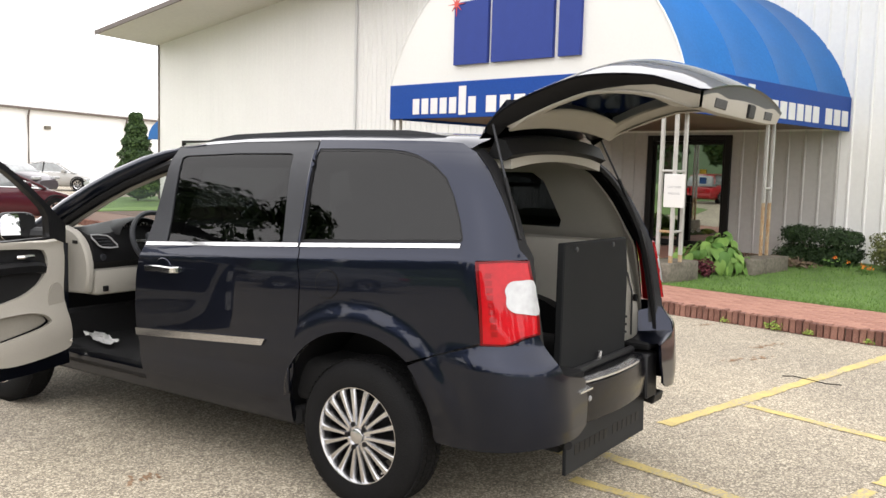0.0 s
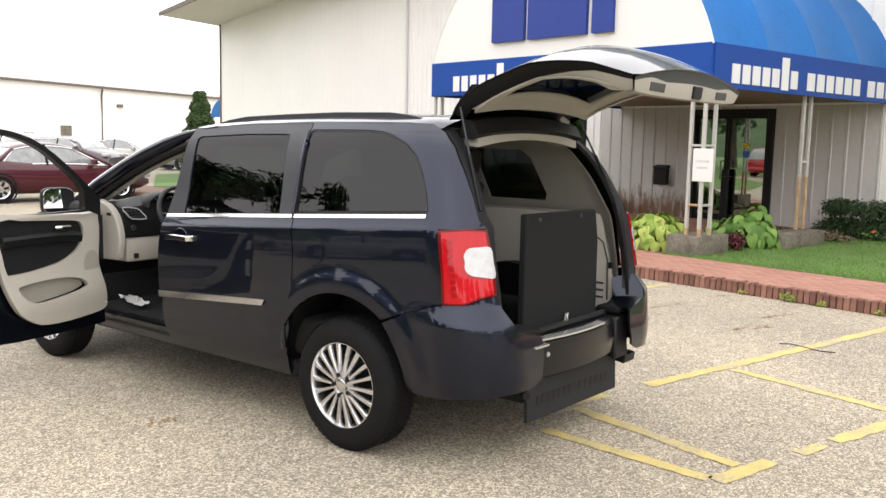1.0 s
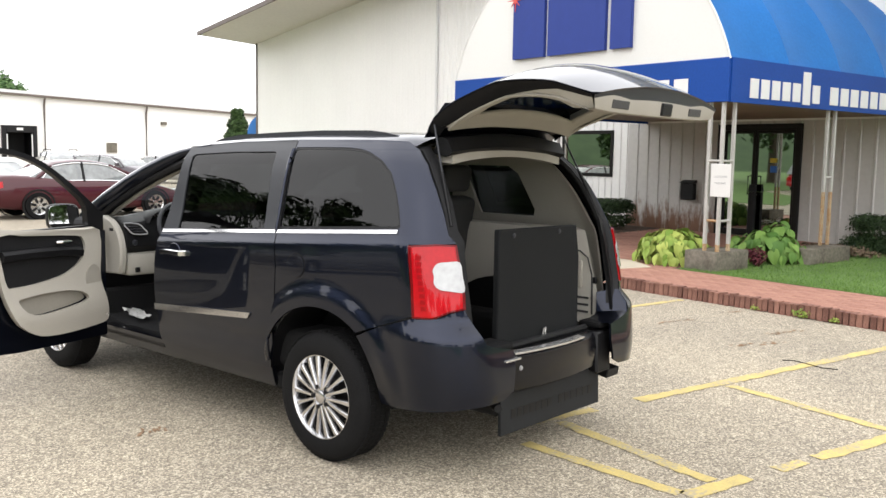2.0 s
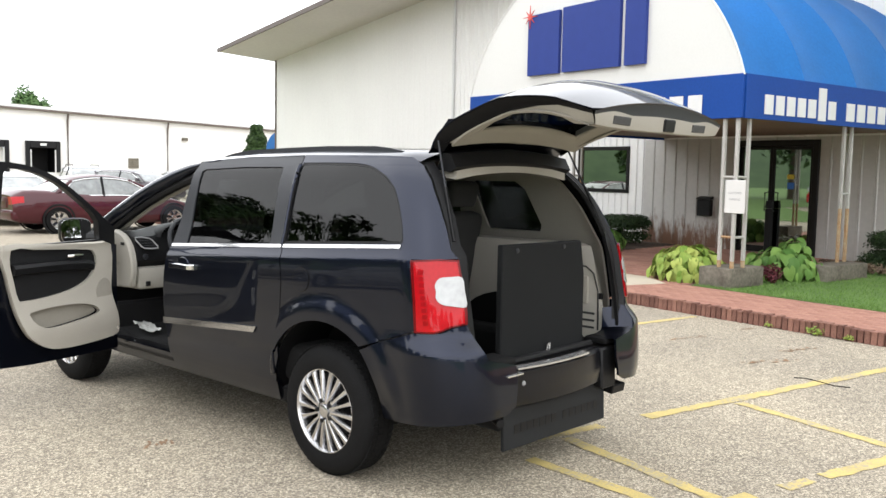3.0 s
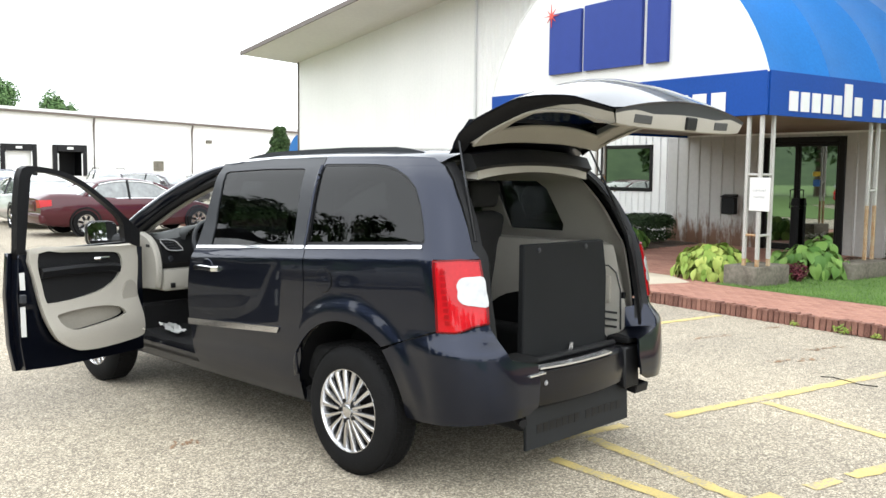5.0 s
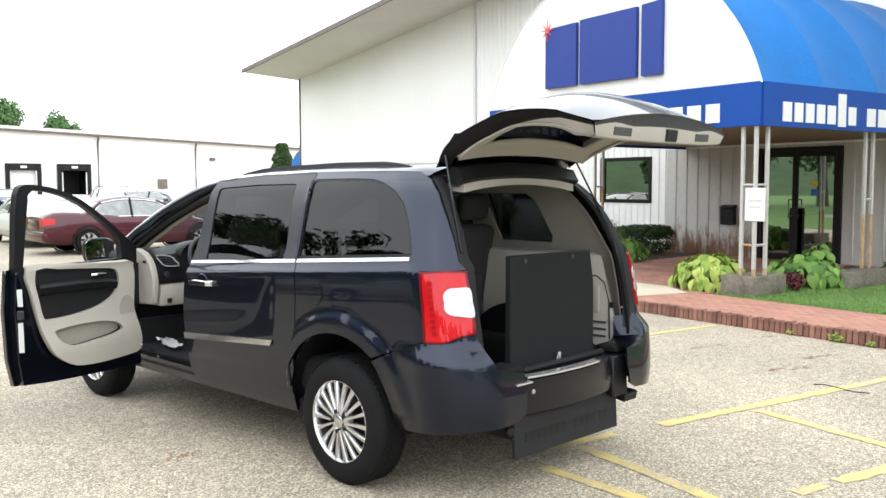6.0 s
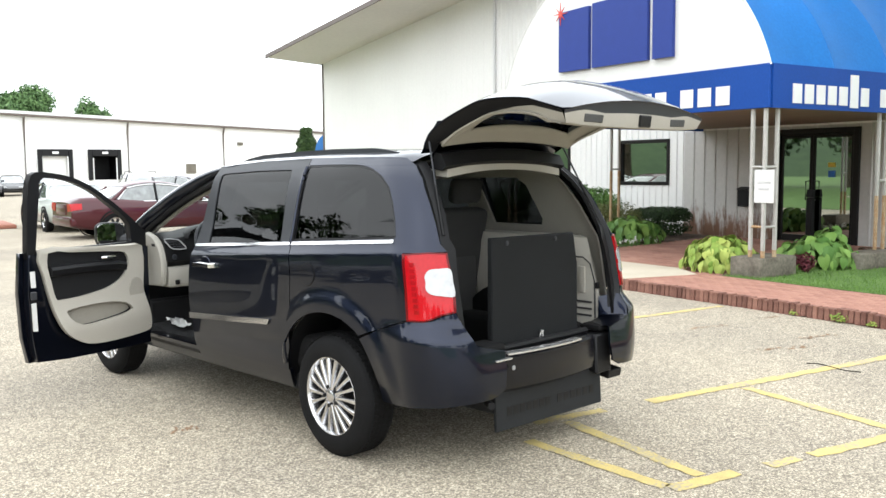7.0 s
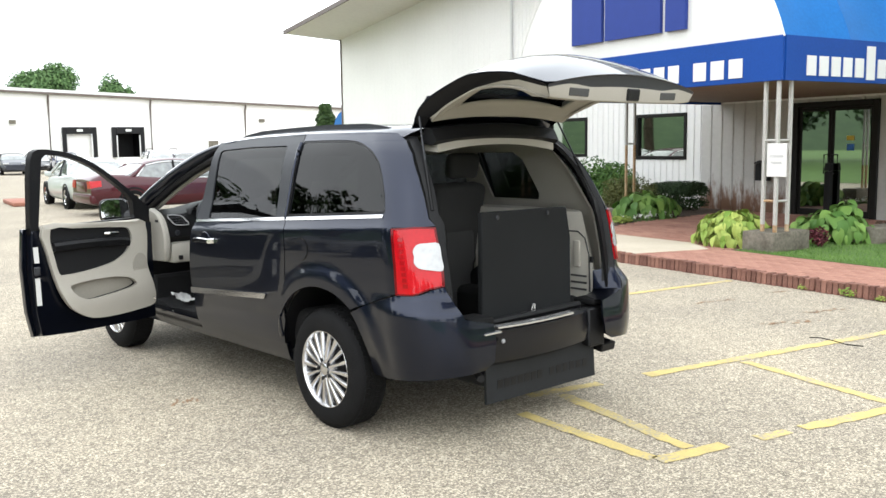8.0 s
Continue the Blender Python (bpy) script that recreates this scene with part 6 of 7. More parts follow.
shrub(12.0, 1.40, ZP, (0.6, 0.72, 0.46), "yellow-green leafy shrub against the wall", 3600, 0.06, M["leaf_olive"], 11, 12)
shrub(12.0, -0.6, ZP, (0.6, 0.9, 0.36), "green leafy shrub against the wall", 2200, 0.07, M["leaf_mid"], 15, 10)
shrub(11.1, 3.1, ZP, (0.30, 0.9, 0.12), "low brown and green ground cover", 900, 0.07, foliage("dry_leaves", (0.10, 0.06, 0.045), (0.20, 0.15, 0.09)), 12, 9, "ground_cover", "plant")
shrub(8.75, 7.55, ZP, (0.30, 0.22, 0.10), "low light green border plant", 700, 0.05, M["leaf_lime"], 13, 8, "border_plant", "plant")


def flower_bed(name, x0, x1, y0, y1, n, petal, label, seed, tall=0.26):
    rng = np.random.default_rng(seed)
    t = thing(name, pose(0, 0, 0), label, "flowers")
    c = np.stack([rng.uniform(x0, x1, n), rng.uniform(y0, y1, n), rng.uniform(ZP + 0.06, ZP + tall, n)], 1)
    p = np.repeat(c, 8, 0) + rng.normal(size=(n * 8, 3)) * 0.02
    tagged(leaf_mesh(p, rng.normal(size=p.shape) + np.array([-0.6, -0.6, 0.8]), 0.045, rng, "blossoms", petal, t), kind="stuff")
    p = np.repeat(c, 14, 0) + rng.normal(size=(n * 14, 3)) * np.array([0.07, 0.07, 0.05]) - np.array([0, 0, 0.09])
    p[:, 2] = np.maximum(p[:, 2], ZP + 0.01)
    tagged(leaf_mesh(p, rng.normal(size=p.shape) + np.array([0, 0, 0.8]), 0.06, rng, "leaves", M["leaf_mid"], t), kind="stuff")
    return t


flower_bed("orange_flowers", 10.9, 11.5, 0.4, 2.3, 14, M["petal_orange"], "orange marigolds along the bed edge", 21)
flower_bed("white_flowers", 8.9, 10.3, 7.60, 7.78, 18, M["petal_white"], "small white border flowers", 22, 0.12)

# unseen shrubs, added to keep the white wall out of the door mirror
for i, y in enumerate((-13.0, -17.5, -22.0, -26.5)):
    shrub(11.2, y, ZP, (1.3, 2.2, 1.9), "unseen green shrub hiding the wall from the mirror", 2200, 0.2, M["leaf_mid"], 120 + i)

# grass blades on the lawn strip
rng = np.random.default_rng(5)
n = 26000
gx, gy = 7.08 + (12.9 - 7.08) * rng.random(n) ** 1.6, rng.uniform(-3.2, 3.42, n)
base = np.stack([gx, gy, np.full(n, ZP - 0.006)], 1)
hgt = rng.uniform(0.018, 0.05, (n, 1))
lean = rng.normal(size=(n, 3)) * np.array([0.5, 0.5, 0]) + np.array([0, 0, 1])
wide = rng.normal(size=(n, 3)) * np.array([1, 1, 0])
wide /= np.linalg.norm(wide, axis=1, keepdims=True)
verts = np.stack([base - wide * 0.004, base + wide * 0.004, base + lean * hgt], 1).reshape(-1, 3)
me = bpy.data.meshes.new("grass")
me.from_pydata(verts.tolist(), [], np.arange(n * 3).reshape(n, 3).tolist())
me.materials.append(M["blade"])
tagged(new("grass", me), "short green grass blades of the lawn strip", "grass", kind="stuff")
# weeds in the kerb joint
for i, (y, s) in enumerate(((0.66, 0.75), (1.22, 0.4), (0.30, 0.5), (-0.3, 0.4))):
    w = thing("weed", pose(5.53, y, 0.0), "small green weed growing at the brick kerb", "weed", "weeds")
    rg = np.random.default_rng(40 + i)
    p = rg.normal(size=(60, 3)) * np.array([0.03, 0.06, 0.05]) * s
    p[:, 2] = np.abs(p[:, 2]) + 0.02
    leaf_mesh(p, rg.normal(size=p.shape) + np.array([-0.5, 0, 0.6]), 0.055 * s, rg, "leaves", M["leaf_lime"], w)

# ---- far warehouse ----
def far(x, y=78.0):
    return -3.07 + (x + 3.07) * (y + 4.9) / 51.9


FY = 78.0
ware = thing("warehouse", pose(0, 0, 0), "long low white warehouse with dock doors and brown downpipes", "warehouse", kind="structure")


def ware_top(x):
    return 6.66 - (x - far(2.15)) * 0.0375


def ware_wall(x0, x1, z0, z1=None):
    bm = prism([(x0, z0), (x1, z0), (x1, z1 or ware_top(x1)), (x0, z1 or ware_top(x0))], "y", FY, FY + 0.4)
    part("wall", bm, M["siding"], ware, smooth=False)


docks = [(far(-8.0), far(-6.3)), (far(-0.4), far(1.35)), (far(5.0), far(6.78)), (far(7.59), far(9.35))]
xs = [-40.0] + [v for d in docks for v in d] + [75.0]
for a, b in zip(xs[::2], xs[1::2]):
    ware_wall(a, b, 0)
for a, b in docks:
    ware_wall(a, b, 3.65)
    ware_wall(a, b, 0, 0.95)
    d = thing("dock_door", pose((a + b) / 2, FY, 0.95), "loading dock opening with black padded surround", "dock door", "dock doors", kind="structure")
    w = (b - a) / 2
    part("pad", box(-w, -w + 0.35, -0.35, -0.01, 0, 2.7, 0.03), M["black"], d)
    part("pad", box(w - 0.35, w, -0.35, -0.01, 0, 2.7, 0.03), M["black"], d)
    part("pad", box(-w + 0.35, w - 0.35, -0.35, -0.01, 2.1, 2.7, 0.03), M["black"], d)
    for q in (-1, 1):
        part("guide_post", box(q * (w - 0.36), q * (w - 0.46), -0.30, -0.20, 0, 1.95, 0.01), M["vinyl_white"], d, "pale guide post")
    part("dock_lamp", box(-0.25, 0.25, -0.45, -0.36, 2.3, 2.5), M["vinyl_white"], d)
    if a < far(6.0):
        part("shutter", box(-w + 0.35, w - 0.35, 0.1, 0.16, 0, 2.1), M["siding"], d, "white roller shutter", smooth=False)
    else:
        # black boards stand in for the shade inside the open dock
        part("dark_hall", box(-w + 0.30, w - 0.30, 3.0, 3.1, -0.2, 2.6), M["black"], d, smooth=False)
        for s in (-1, 1):
            part("dark_hall", box(s * (w - 0.2), s * (w - 0.3), 0.4, 3.0, -0.2, 2.6), M["black"], d, smooth=False)
        part("dark_hall", box(-w + 0.3, w - 0.3, 0.4, 3.0, 2.65, 2.7), M["black"], d, smooth=False)
for x in (-1.0, 4.4, 9.77, 15.36, 21.0, -6.4):
    x = far(x)
    part("downpipe", tube([(x, FY - 0.15, 0.2), (x, FY - 0.15, ware_top(x) - 0.7), (x - 0.0, FY - 0.4, ware_top(x) - 0.15)], 0.09, 6), M["trim_brown"], ware, "brown downpipe")
part("eaves", prism([(-40, ware_top(-40) - 0.07), (75, ware_top(75) - 0.07), (75, ware_top(75) + 0.09), (-40, ware_top(-40) + 0.09)], "y", FY - 0.45, FY + 0.3), M["trim_brown"], ware, "brown eaves line", smooth=False)
part("roof", prism([(-40, ware_top(-40) + 0.09), (75, ware_top(75) + 0.09), (75, ware_top(75) + 0.35), (-40, ware_top(-40) + 0.35)], "y", FY - 0.2, FY + 30), M["vinyl_white"], ware, "white low roof", smooth=False)
for x, z in ((13.36, 1.82), ):
    x = far(x)
    zc = 1.69 + (z - 1.69) * 1.6
    part("wall_vent", box(x - 0.45, x + 0.45, FY - 0.15, FY, zc - 0.45, zc + 0.45), M["concrete"], ware, "tan wall vent")
for x, z in ((2.6, 3.2), (16.4, 3.3)):
    x = far(x)
    zc = 1.69 + (z - 1.69) * 1.6
    part("wall_lamp", box(x - 0.25, x + 0.25, FY - 0.3, FY, zc - 0.15, zc + 0.15), M["concrete"], ware, "grey wall lamp")

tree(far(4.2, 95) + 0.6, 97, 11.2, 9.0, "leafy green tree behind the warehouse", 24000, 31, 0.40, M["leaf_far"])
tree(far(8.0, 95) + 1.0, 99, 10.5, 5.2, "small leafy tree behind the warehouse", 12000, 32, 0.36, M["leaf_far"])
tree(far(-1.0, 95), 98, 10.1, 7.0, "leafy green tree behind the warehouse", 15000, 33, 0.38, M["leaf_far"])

# pointed evergreen and blue side awning at the office corner
rng = np.random.default_rng(9)
ever = thing("evergreen", pose(14.3, 33.0, 0), "narrow pointed dark green evergreen by the corner", "tree")
part("trunk", tube([(0, 0, 0), (0, 0, 3.3)], [0.09, 0.02], 8), M["bark"], ever)
k = 7500
zz = rng.uniform(0.1, 1, k)
rr = 0.95 * np.clip(1.08 - zz, 0, 1) ** 0.62 * rng.uniform(0.55, 1.08, k) * (1 + 0.12 * np.sin(zz * 40))
aa = rng.uniform(0, 2 * math.pi, k)
pts = np.stack([rr * np.cos(aa), rr * np.sin(aa), zz * 3.62], 1)
leaf_mesh(pts, np.stack([np.cos(aa), np.sin(aa), np.full(k, 0.4)], 1) + rng.normal(size=(k, 3)) * 0.4, 0.17, rng, "crown", M["leaf_tree"], ever)
awn = thing("side_awning", pose(13.36, 28.33, 2.45), "small blue vinyl awning on the building's end wall", "awning")
part("cover", loft([[(x, 0.05 + 1.3 * math.cos(a), 0.75 * math.sin(a)) for a in np.linspace(0, math.pi / 2, 8)] for x in (-0.2, 1.6)], closed=False), M["vinyl_sky"], awn)
part("cover", prism([(0.0, 0.0)] + [(0.05 + 1.3 * math.cos(a), 0.75 * math.sin(a)) for a in np.linspace(0, math.pi / 2, 8)], "x", -0.2, -0.18), M["vinyl_sky"], awn)
sheet("lawn_patch", [(7.3, 21.7), (9.4, 21.4), (12.9, 26.5), (14.5, 31.0), (40, 34), (40, 36), (14.0, 31.0), (10.8, 29.7)], ZP, M["lawn"], "green lawn patch by the office corner", "lawn", thick=0.14)
shrub(11.6, 27.4, ZP, (1.0, 0.8, 0.80), "dense green bush at the office corner", 5200, 0.15, M["leaf_mid"], 35)
shrub(20.5, 40.0, 0.0, (2.2, 1.6, 1.2), "dense green bush beyond the lawn", 2000, 0.22, M["leaf_mid"], 36)
isl = thing("kerb_island", pose(0.3, 24.4, 0), "low red-edged traffic island", "island", kind="structure")
part("island", box(-0.32, 0.42, -0.1, 2.6, 0, 0.13, 0.04, seg=2), mat("red_kerb_paint", (0.36, 0.15, 0.10), 0.8), isl)

# lawn and trees over the road, seen in the glass and the paint
sheet("far_lawn", [(-120, -90), (-23, -90), (-23, 23.6), (-16, 23.6), (-9, 17), (-2, 14.0), (-2, 130), (-120, 130)], 0.02, M["lawn"], "wide mown lawn across the road", "lawn", thick=0.02)
# this patch is unseen, added so the door mirror reflects green
sheet("south_lawn", [(-30, -80), (2, -80), (-1, -10), (-22, -10)], 0.02, M["lawn"], "unseen lawn giving the door mirror its green", "lawn", thick=0.02)
for i in range(15):
    rnd = random.Random(60 + i)
    a = radians(8 + i * 7.5 + rnd.uniform(-1.5, 1.5))
    d = rnd.uniform(46, 54)
    tree(-d * math.sin(a), d * math.cos(a), rnd.uniform(10.5, 14.5), rnd.uniform(9.5, 12.5), "tall leafy tree across the road", 4200, 60 + i, 0.62, low=0.42)
for i in range(6):
    rnd = random.Random(80 + i)
    tree(-44 + rnd.uniform(-5, 4), -72 + i * 10 + rnd.uniform(-3, 3), rnd.uniform(8, 10), rnd.uniform(8, 10), "leafy tree across the road", 1300, 80 + i, 0.75, low=0.42)
# southern trees are unseen too, placed for the mirror's reflection
for i, (x, y, h, w) in enumerate(((-8.0, -36.0, 6.5, 7.0), (-16.0, -40.0, 7.0, 7.5), (-24.0, -42.0, 7.5, 8.0), (3.5, -38.0, 7.0, 7.5), (8.5, -34.0, 6.5, 7.0), (-31.0, -6.0, 11.5, 8.5), (-33.0, -15.0, 10.5, 8.5), (-23.8, 17.2, 13.4, 8.5), (-21.0, 21.0, 11.4, 6.5), (-27.0, 10.0, 15.0, 8.5), (-30.0, 2.0, 14.0, 8.5), (-12.0, 30.0, 11.0, 6.5), (-20.0, 34.0, 12.0, 7.0))):
    tree(x, y, h, w, "tall leafy tree at the edge of the lot", 20000 if x < -10 and y > -20 else 4200, 94 + i, 0.48 if x < -10 and y > -20 else 0.5, low=0.45)
hill = thing("wooded_hill", pose(0, 0, 0), "low wooded green hill beyond the lawn", "hill", kind="structure")
part("slope", loft([[(-(120 + w) * math.sin(a), (120 + w) * math.cos(a), hh * (1 + 0.18 * math.sin(5 * a) + 0.1 * math.sin(13 * a))) for w, hh in ((0, 0.0), (25, 9.0), (60, 19.0), (110, 24.0))] for a in np.linspace(radians(5), radians(125), 40)], closed=False), mat("hill_woods", (0.02, 0.05, 0.015), 0.95, base2=(0.06, 0.11, 0.035), scale=0.06, fine=0.4), hill)


# ---- parked cars ----
def car(name, x, y, heading, colour, label, length=4.9, height=1.46, width=1.84, boxy=False, racks=False, tail=None):
    """A parked car, nose along its own +y."""
    c = thing(name, pose(x, y, 0, 0, 0, heading), label, "car", "parked cars")
    paint = mat(name + "_paint", colour, 0.4, vary=0.05, coat=0.7, spec=0.2)
    L, hw_ = length / 2, width / 2
    bz = 0.90 if not boxy else 1.02
    nose, tail = 0.80 if boxy else 0.62, tail or (1.0 if boxy else 0.93)
    deck = [(-L, tail - 0.16), (-L + 0.15, tail - 0.01), (-L + 0.6, max(bz + 0.06, tail + 0.01)), (-0.6, bz + 0.05), (0.6, bz + 0.02), (1.25, bz), (L - 0.7, nose + 0.16), (L - 0.2, nose + 0.02), (L, nose - 0.12)]
    wide = [(-L, 0.84), (-L + 0.2, 0.93), (-L + 0.8, 0.98), (-0.8, 1.0), (0.8, 1.0), (L - 0.9, 0.96), (L - 0.3, 0.86), (L, 0.66)]
    low = [(-L, 0.34), (-L + 0.3, 0.25), (-1.0, 0.21), (1.0, 0.21), (L - 0.3, 0.26), (L, 0.36)]
    rings, halves = [], []
    for yy in [-L, -L + 0.08, -L + 0.25] + list(np.linspace(-L + 0.5, L - 0.5, 15)) + [L - 0.25, L - 0.08, L]:
        w, zb, zt = smooth(wide, yy) * hw_, smooth(low, yy), smooth(deck, yy)
        m = zb + (zt - zb) * 0.5
        half = [(w * 0.84, zb), (w * 0.96, zb + 0.08), (w, m - 0.06), (w * 0.995, m + 0.08), (w * 0.955, zt - 0.09), (w * 0.90, zt - 0.025), (w * 0.78, zt), (w * 0.4, zt + 0.02), (0.02, zt + 0.025)]
        halves.append((yy, half))
        rings.append([(a, yy, b) for a, b in half] + [(-a, yy, b) for a, b in half[::-1]])
    part("body", loft(rings), paint, c, angle=50)
    y0, y1 = (-L + 0.62, 1.38) if not boxy else (-L + 0.10, 1.15)
    arch_h = ([(y0, bz), (y0 + 0.5, bz + 0.26), (-0.95, height - 0.06), (-0.45, height), (0.0, height - 0.01), (0.45, height - 0.10), (0.95, bz + 0.20), (y1, bz - 0.02)] if not boxy else
              [(y0, bz), (y0 + 0.18, bz + 0.40), (y0 + 0.38, height - 0.05), (y0 + 0.8, height), (-0.2, height), (0.30, height - 0.07), (0.75, bz + 0.34), (y1, bz - 0.02)])

    def cabin(yy, grow=0.0):
        zt = smooth(arch_h, yy) + grow
        k = (zt - bz) / (height - bz)
        w0, w1 = hw_ * 0.90, hw_ * (0.90 - 0.20 * k)
        half = [(w0 + grow, bz - 0.04), (w0 * 0.6 + w1 * 0.4 + grow, bz + (zt - bz) * 0.4), (w1 + grow, zt - 0.05 * k), (w1 * 0.86, zt - 0.012), (w1 * 0.45, zt), (0.02, zt)]
        return [(a, yy, b) for a, b in half] + [(-a, yy, b) for a, b in half[::-1]]
    part("glasshouse", loft([cabin(q) for q in np.linspace(y0, y1, 22)]), M["car_glass"], c, "car windows, reflected sky in their grey", angle=60)
    r0, r1 = (-1.08, 0.38) if not boxy else (y0 + 0.34, 0.30)
    part("roof", loft([[p for p in cabin(q, 0.010)][2:10] for q in np.linspace(r0, r1, 12)], closed=False), paint, c, angle=0)
    for s in (-1, 1):
        def on_side(yy, k):
            r = cabin(yy, 0.008)
            a, b = Vector(r[0 if k < 0.4 else 1]), Vector(r[1 if k < 0.4 else 2])
            q = a.lerp(b, k / 0.4 if k < 0.4 else (k - 0.4) / 0.6)
            return (s * q.x, yy, q.z)
        part("pillar", tube([on_side(y0 + 0.30, 0.25), on_side(y0 + 0.48, 0.62), on_side(r0 + 0.02, 1.0)], [0.03, 0.05, 0.045], 6), paint, c)
        part("pillar", tube([on_side(y1 - 0.08, 0.1), on_side(y1 - 0.45, 0.85), on_side(r1, 1.0)], 0.035, 6), paint, c)
        part("pillar", tube([on_side(-0.30, 0.05), on_side(-0.30, 1.0)], 0.035, 6), M["black"], c)
        part("window_trim", tube([on_side(q, 0.10) for q in np.linspace(y0 + 0.45, y1 - 0.25, 6)], 0.016, 6), M["chrome"], c)
        part("window_trim", tube([on_side(y0 + 0.45, 0.10), on_side(y0 + 0.62, 0.6)] + [on_side(q, 0.93) for q in np.linspace(r0 + 0.05, r1, 6)] + [on_side(y1 - 0.25, 0.10)], 0.015, 6), M["chrome"], c)
        part("side_mirror", box(s * hw_ * 0.92, s * (hw_ * 0.92 + 0.2), 0.75, 0.87, bz, bz + 0.14, 0.03, seg=2), paint, c)
        lamp = []
        for q, (yy, half) in enumerate([(-L - 0.012, [(a * 0.66, b) for a, b in halves[0][1]])] + [(yy - 0.012, h_) for yy, h_ in halves[:3]]):
            up = sorted(half, key=lambda p: p[1])
            z0, z1 = tail - 0.35 + 0.02 * q, tail - 0.16 + 0.006 * q
            lamp.append([(s * (float(np.interp(z, [b for a, b in up], [a for a, b in up])) + 0.012), yy, z) for z in np.linspace(z0, z1, 5)])
        lamp = loft(lamp, closed=False)
        thicken(lamp, 0.02)
        part("tail_light", lamp, M["tail_red"], c, "red tail light wrapped round the corner")
        part("headlight", box(s * hw_ * 0.42, s * hw_ * 0.85, L - 0.24, L - 0.03, nose - 0.06, nose + 0.06, 0.03, seg=2), M["tail_white"], c, "clear headlight")
        for yy in (-L + 1.02, L - 0.92):
            w = new("wheel")
            w.parent = c
            w.matrix_basis = pose(s * (hw_ - 0.01), yy, 0.33, 0, 90 * s, 0)
            part("tyre", lathe([(0.2, -0.2), (0.32, -0.2), (0.33, -0.15), (0.33, -0.03), (0.31, 0.015), (0.22, 0.02)], 28), M["rubber"], w)
            hub = lathe([(0.0, 0.0), (0.06, 0.005), (0.07, -0.02), (0.19, -0.01), (0.215, 0.012), (0.22, -0.05)], 28)
            part("rim", hub, M["alloy"], w)
            for k in range(7):
                a = 2 * math.pi * k / 7
                part("spoke_gap", merge(None, box(0.08, 0.18, -0.028, 0.028, -0.02, 0.002), Matrix.Rotation(a, 4, "Z")), M["black"], w)
            part("wheel_arch", merge(None, lathe([(0.345, 0.012), (0.385, 0.016), (0.39, -0.04)], 28), Matrix.Identity(4)), M["black"], c).matrix_basis = pose(s * (hw_ - 0.012), yy, 0.34, 0, 90 * s, 0)
    part("rear_bumper", box(-hw_ * 0.86, hw_ * 0.86, -L - 0.035, -L + 0.2, 0.32, 0.60, 0.09, seg=4), paint, c)
    part("boot_panel", box(-hw_ * 0.42, hw_ * 0.42, -L - 0.02, -L + 0.1, 0.61, tail - 0.17, 0.02, seg=2), paint, c)
    if racks:
        for s in (-1, 1):
            part("roof_rack", tube([(s * hw_ * 0.6, r0 + 0.1, height - 0.02), (s * hw_ * 0.6, r0 + 0.2, height + 0.07), (s * hw_ * 0.6, r1 - 0.3, height + 0.07), (s * hw_ * 0.6, r1 - 0.2, height)], 0.02, 6), M["black"], c)
    return c


car("maroon_sedan", 3.48, 19.25, -84, (0.070, 0.006, 0.013), "dark maroon sedan parked across the lot", height=1.43, tail=1.05)
car("white_sedan", 2.0, 23.63, 2, (0.62, 0.66, 0.63), "white sedan with red tail lights parked by the island", height=1.43, tail=1.0)
car("white_suv", 8.4, 39.0, 176, (0.66, 0.67, 0.67), "white sport utility car with a roof rack", 4.6, 1.60, 1.9, True, True)
car("grey_hatchback", 9.35, 34.6, -148, (0.10, 0.085, 0.10), "purple-grey hatchback parked near the office", 4.3, 1.49, 1.78, True)
car("silver_sedan", 14.3, 41.5, -140, (0.48, 0.47, 0.45), "silver sedan parked near the office corner")
car("pale_sedan", 16.4, 36.9, 88, (0.42, 0.47, 0.44), "pale grey-green sedan parked beyond the lawn")
car("dark_suv", 4.3, 64.0, 178, (0.03, 0.035, 0.05), "dark sport utility car parked by the warehouse", 4.6, 1.52, 1.8, True)
car("dark_suv", 6.2, 66.5, 174, (0.02, 0.02, 0.022), "black car parked by the warehouse", 4.7, 1.5, 1.85)
car("blue_car", 8.6, 69.0, 178, (0.02, 0.03, 0.09), "dark blue car parked by the warehouse", 4.7, 1.5, 1.85)
car("grey_suv", -13.5, 6.4, -42, (0.42, 0.42, 0.41), "grey sport utility car parked across the lot", 4.7, 1.75, 1.88, True)
car("tan_sedan", -14.8, 11.8, -15, (0.26, 0.24, 0.20), "tan sedan parked across the lot")
car("red_truck", -19.0, 21.6, 90, (0.42, 0.02, 0.025), "red car parked across the lot", 5.2, 1.7, 1.9, True)

# rust streaks and a tar crack on the asphalt
M["rust_stain"] = mat("rusty_gravel", (0.20, 0.10, 0.05), 0.95, base2=(0.42, 0.29, 0.18), scale=9, fine=75, bump=0.6)


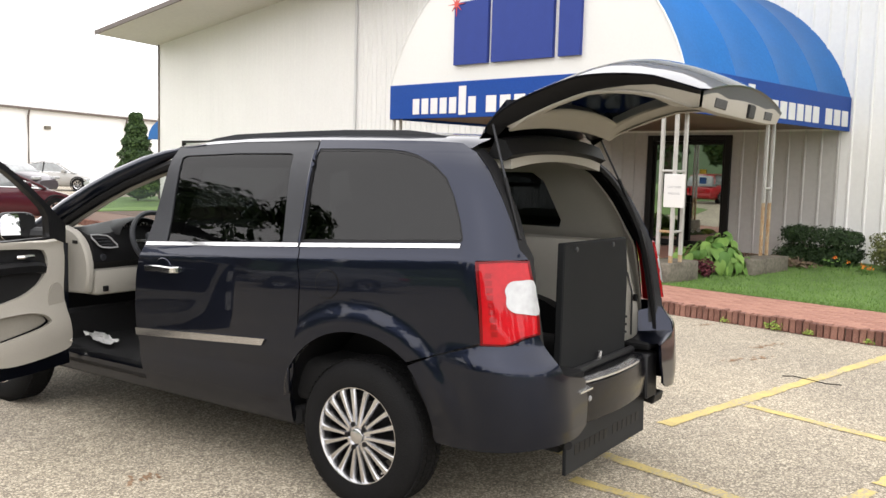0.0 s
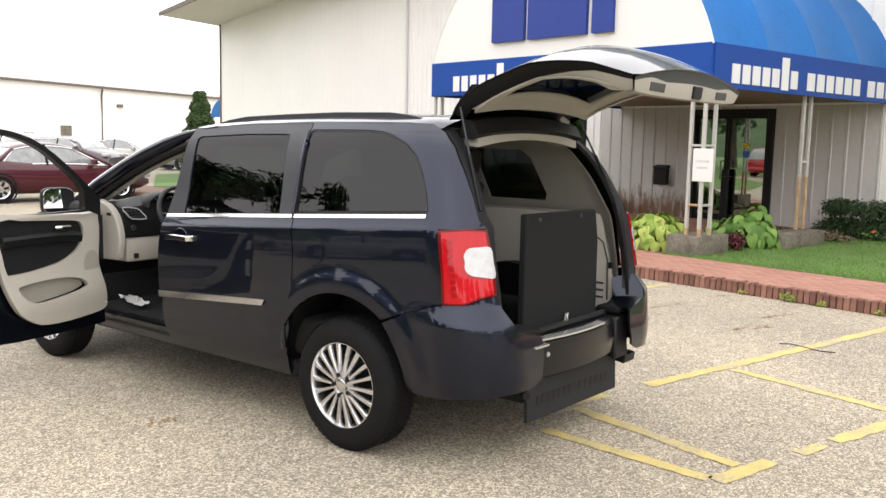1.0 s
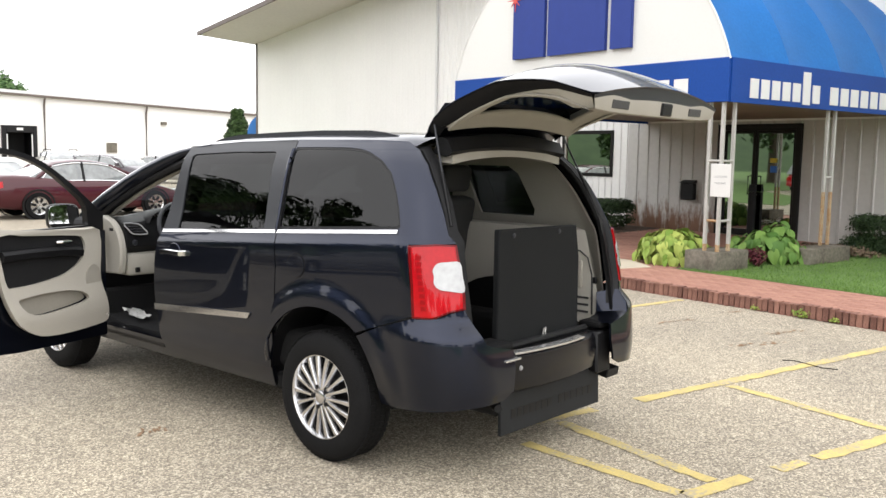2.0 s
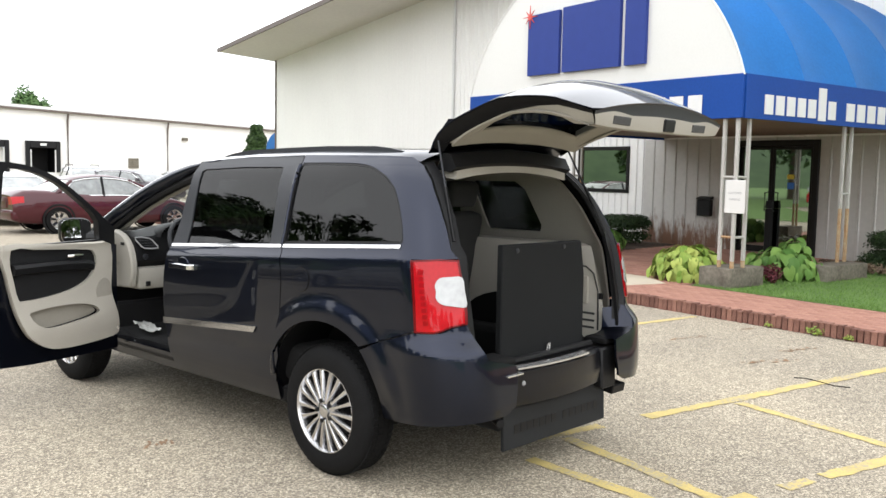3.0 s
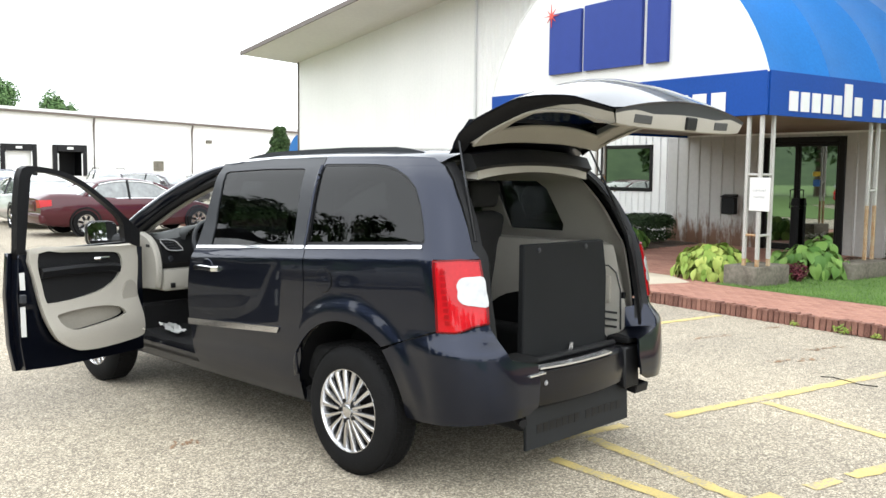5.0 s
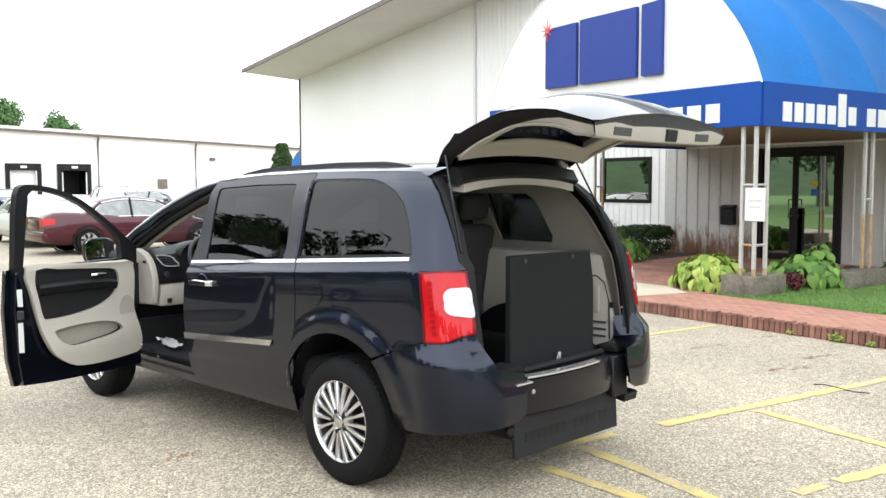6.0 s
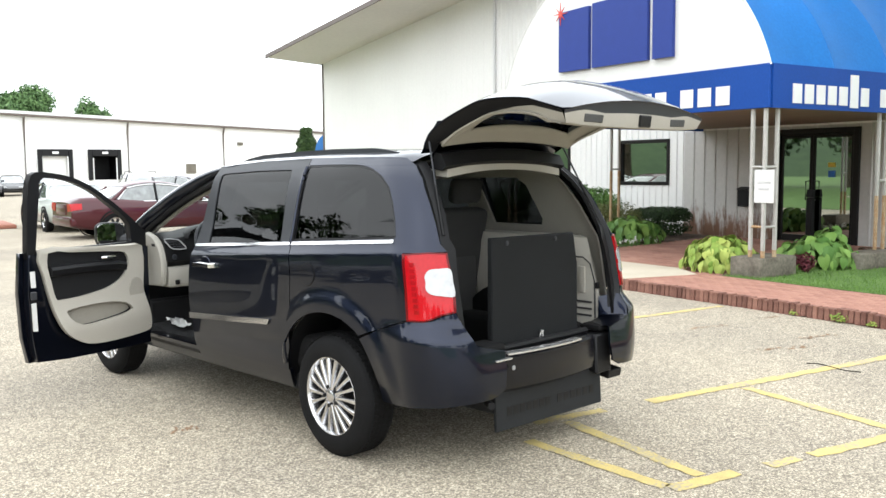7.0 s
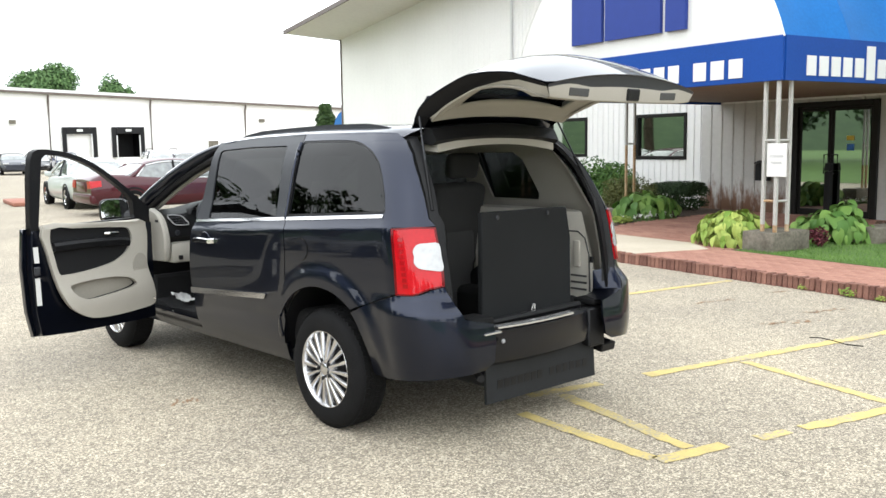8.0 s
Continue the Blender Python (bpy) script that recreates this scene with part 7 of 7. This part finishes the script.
def streak(x0, y0, x1, y1, w, material, label, seed, name="stain"):
    """A ragged strip on the ground, broken into flecks."""
    rnd = random.Random(seed)
    a, b = Vector((x0, y0, 0.003)), Vector((x1, y1, 0.003))
    d = b - a
    side_ = Vector((-d.y, d.x, 0)).normalized()
    bm = bmesh.new()
    n = 26
    for i in range(n):
        if material is M["rust_stain"] and rnd.random() < 0.35:
            continue
        f = i / n
        c = a + d * f + side_ * rnd.uniform(-w, w) * (1.4 if material is M["rust_stain"] else 0.25)
        k = w * rnd.uniform(0.35, 1.0) * math.sin(math.pi * (f * 0.9 + 0.05)) ** 0.5
        l = d.length / n * rnd.uniform(0.8, 1.7)
        q = [c + d.normalized() * (l * math.cos(t) * rnd.uniform(0.7, 1.1)) + side_ * (k * math.sin(t) * rnd.uniform(0.6, 1.1)) for t in np.linspace(0, 2 * math.pi, 7)[:-1]]
        f_ = bm.faces.new([bm.verts.new((p.x, p.y, 0.003 + 0.0004 * (i % 5))) for p in q])
        if f_.normal.z < 0:
            f_.normal_flip()
    bmesh.ops.recalc_face_normals(bm, faces=bm.faces)
    for f_ in bm.faces:
        f_.normal_update()
        if f_.normal.z < 0:
            f_.normal_flip()
    return tagged(finish(bm, name, material, smooth=False), label, "stain", kind="structure")


streak(3.62, 0.27, 4.22, 0.06, 0.035, M["rust_stain"], "rust-brown streak on the asphalt", 1)
streak(4.42, 0.37, 4.90, 0.30, 0.03, M["rust_stain"], "rust-brown streak on the asphalt", 2)
streak(3.95, 1.35, 4.52, 1.28, 0.025, M["rust_stain"], "rust-brown streak on the asphalt", 3)
streak(5.10, 1.34, 5.38, 1.28, 0.02, M["rust_stain"], "rust-brown streak on the asphalt", 5)
streak(-1.62, 0.86, -1.42, 0.84, 0.05, M["rust_stain"], "rust-brown spot on the asphalt", 4)
cord = thing("cord", pose(3.5, -0.5, 0.006), "thin black cord lying across the yellow line", "cord")
part("strand", tube([(-0.02, 0.17, 0), (0.05, 0.11, 0), (0.035, 0.0, 0), (0.0, -0.17, 0), (0.05, -0.28, 0)], 0.004, 6), M["rubber"], cord)

# ---- kerb bricks ----
def brick_mesh(seed):
    rnd = random.Random(seed)
    bm = box(-0.002, 0.105, 0.0, 0.060, 0.0, ZP + 0.012, 0.006)
    for v in bm.verts:
        v.co += Vector((rnd.uniform(-0.004, 0.004), rnd.uniform(-0.003, 0.003), rnd.uniform(-0.005, 0.005)))
    me = bpy.data.meshes.new("brick")
    bm.to_mesh(me)
    bm.free()
    me.materials.append(M["brick"])
    return me


BRICKS = [brick_mesh(i) for i in range(8)]
rnd = random.Random(11)
rest = bmesh.new()
i = 0
y = -13.0
while y < 28.0:
    m = Matrix.Translation((rnd.uniform(-0.010, 0.006), y, rnd.uniform(-0.014, 0.004))) @ Matrix.Rotation(rnd.uniform(-0.04, 0.04), 4, "Z")
    if -3.5 < y < 17.5:
        b = new("brick", BRICKS[i % 8])
        b.parent = kerb
        b.matrix_basis = m
    else:
        tmp = BRICKS[i % 8].copy()
        tmp.transform(m)
        rest.from_mesh(tmp)
        bpy.data.meshes.remove(tmp)
    y += 0.0715
    i += 1
tagged(part("far_bricks", rest, M["brick"], kerb, smooth=False), kind="stuff")

# ---- brick pavers of the walk ----
def inside(x, y, poly):
    odd = False
    for (ax, ay), (bx, by) in zip(poly, poly[1:] + poly[:1]):
        if (ay > y) != (by > y) and x < ax + (y - ay) / (by - ay) * (bx - ax):
            odd = not odd
    return odd


def paver_mesh(seed):
    rg = random.Random(seed)
    bm = box(-0.048, 0.048, -0.098, 0.098, -0.010, 0.012, 0.003)
    for v in bm.verts:
        v.co.z += rg.uniform(-0.001, 0.001)
    me = bpy.data.meshes.new("paver")
    bm.to_mesh(me)
    bm.free()
    me.materials.append(M["paver"])
    return me


PAVERS = [paver_mesh(i) for i in range(4)]
rnd = random.Random(17)
rest_v, rest_f = [], []
flat = [tuple(v.co) for v in PAVERS[0].vertices]
quads = [tuple(q.vertices) for q in PAVERS[0].polygons]
single = 0
for ix in range(73):
    x = 5.735 + ix * 0.1005
    for iy in range(170):
        y = -8.0 + iy * 0.2005 + (0.1 if ix % 2 else 0.0)
        if not all(inside(x + dx, y + dy, PAVED) for dx in (-0.045, 0.045) for dy in (-0.09, 0.09)):
            continue
        if x < 7.3 and y > 16:
            continue
        z = ZP - 0.012 + rnd.uniform(-0.0015, 0.0015)
        if x < 7.3 and -0.9 < y < 3.5 and single < 300:
            b = new("paver", PAVERS[(ix + iy) % 4])
            b.parent = pavement
            b.matrix_basis = Matrix.Translation((x, y, z)) @ Matrix.Rotation(rnd.uniform(-0.012, 0.012), 4, "Z")
            single += 1
        else:
            k = len(rest_v)
            rest_v += [(x + p[0], y + p[1], z + p[2]) for p in flat]
            rest_f += [tuple(k + i for i in q) for q in quads]
me = bpy.data.meshes.new("far_pavers")
me.from_pydata(rest_v, [], rest_f)
me.materials.append(M["paver"])
ob = new("far_pavers", me)
ob.parent = pavement
tagged(ob, kind="stuff")
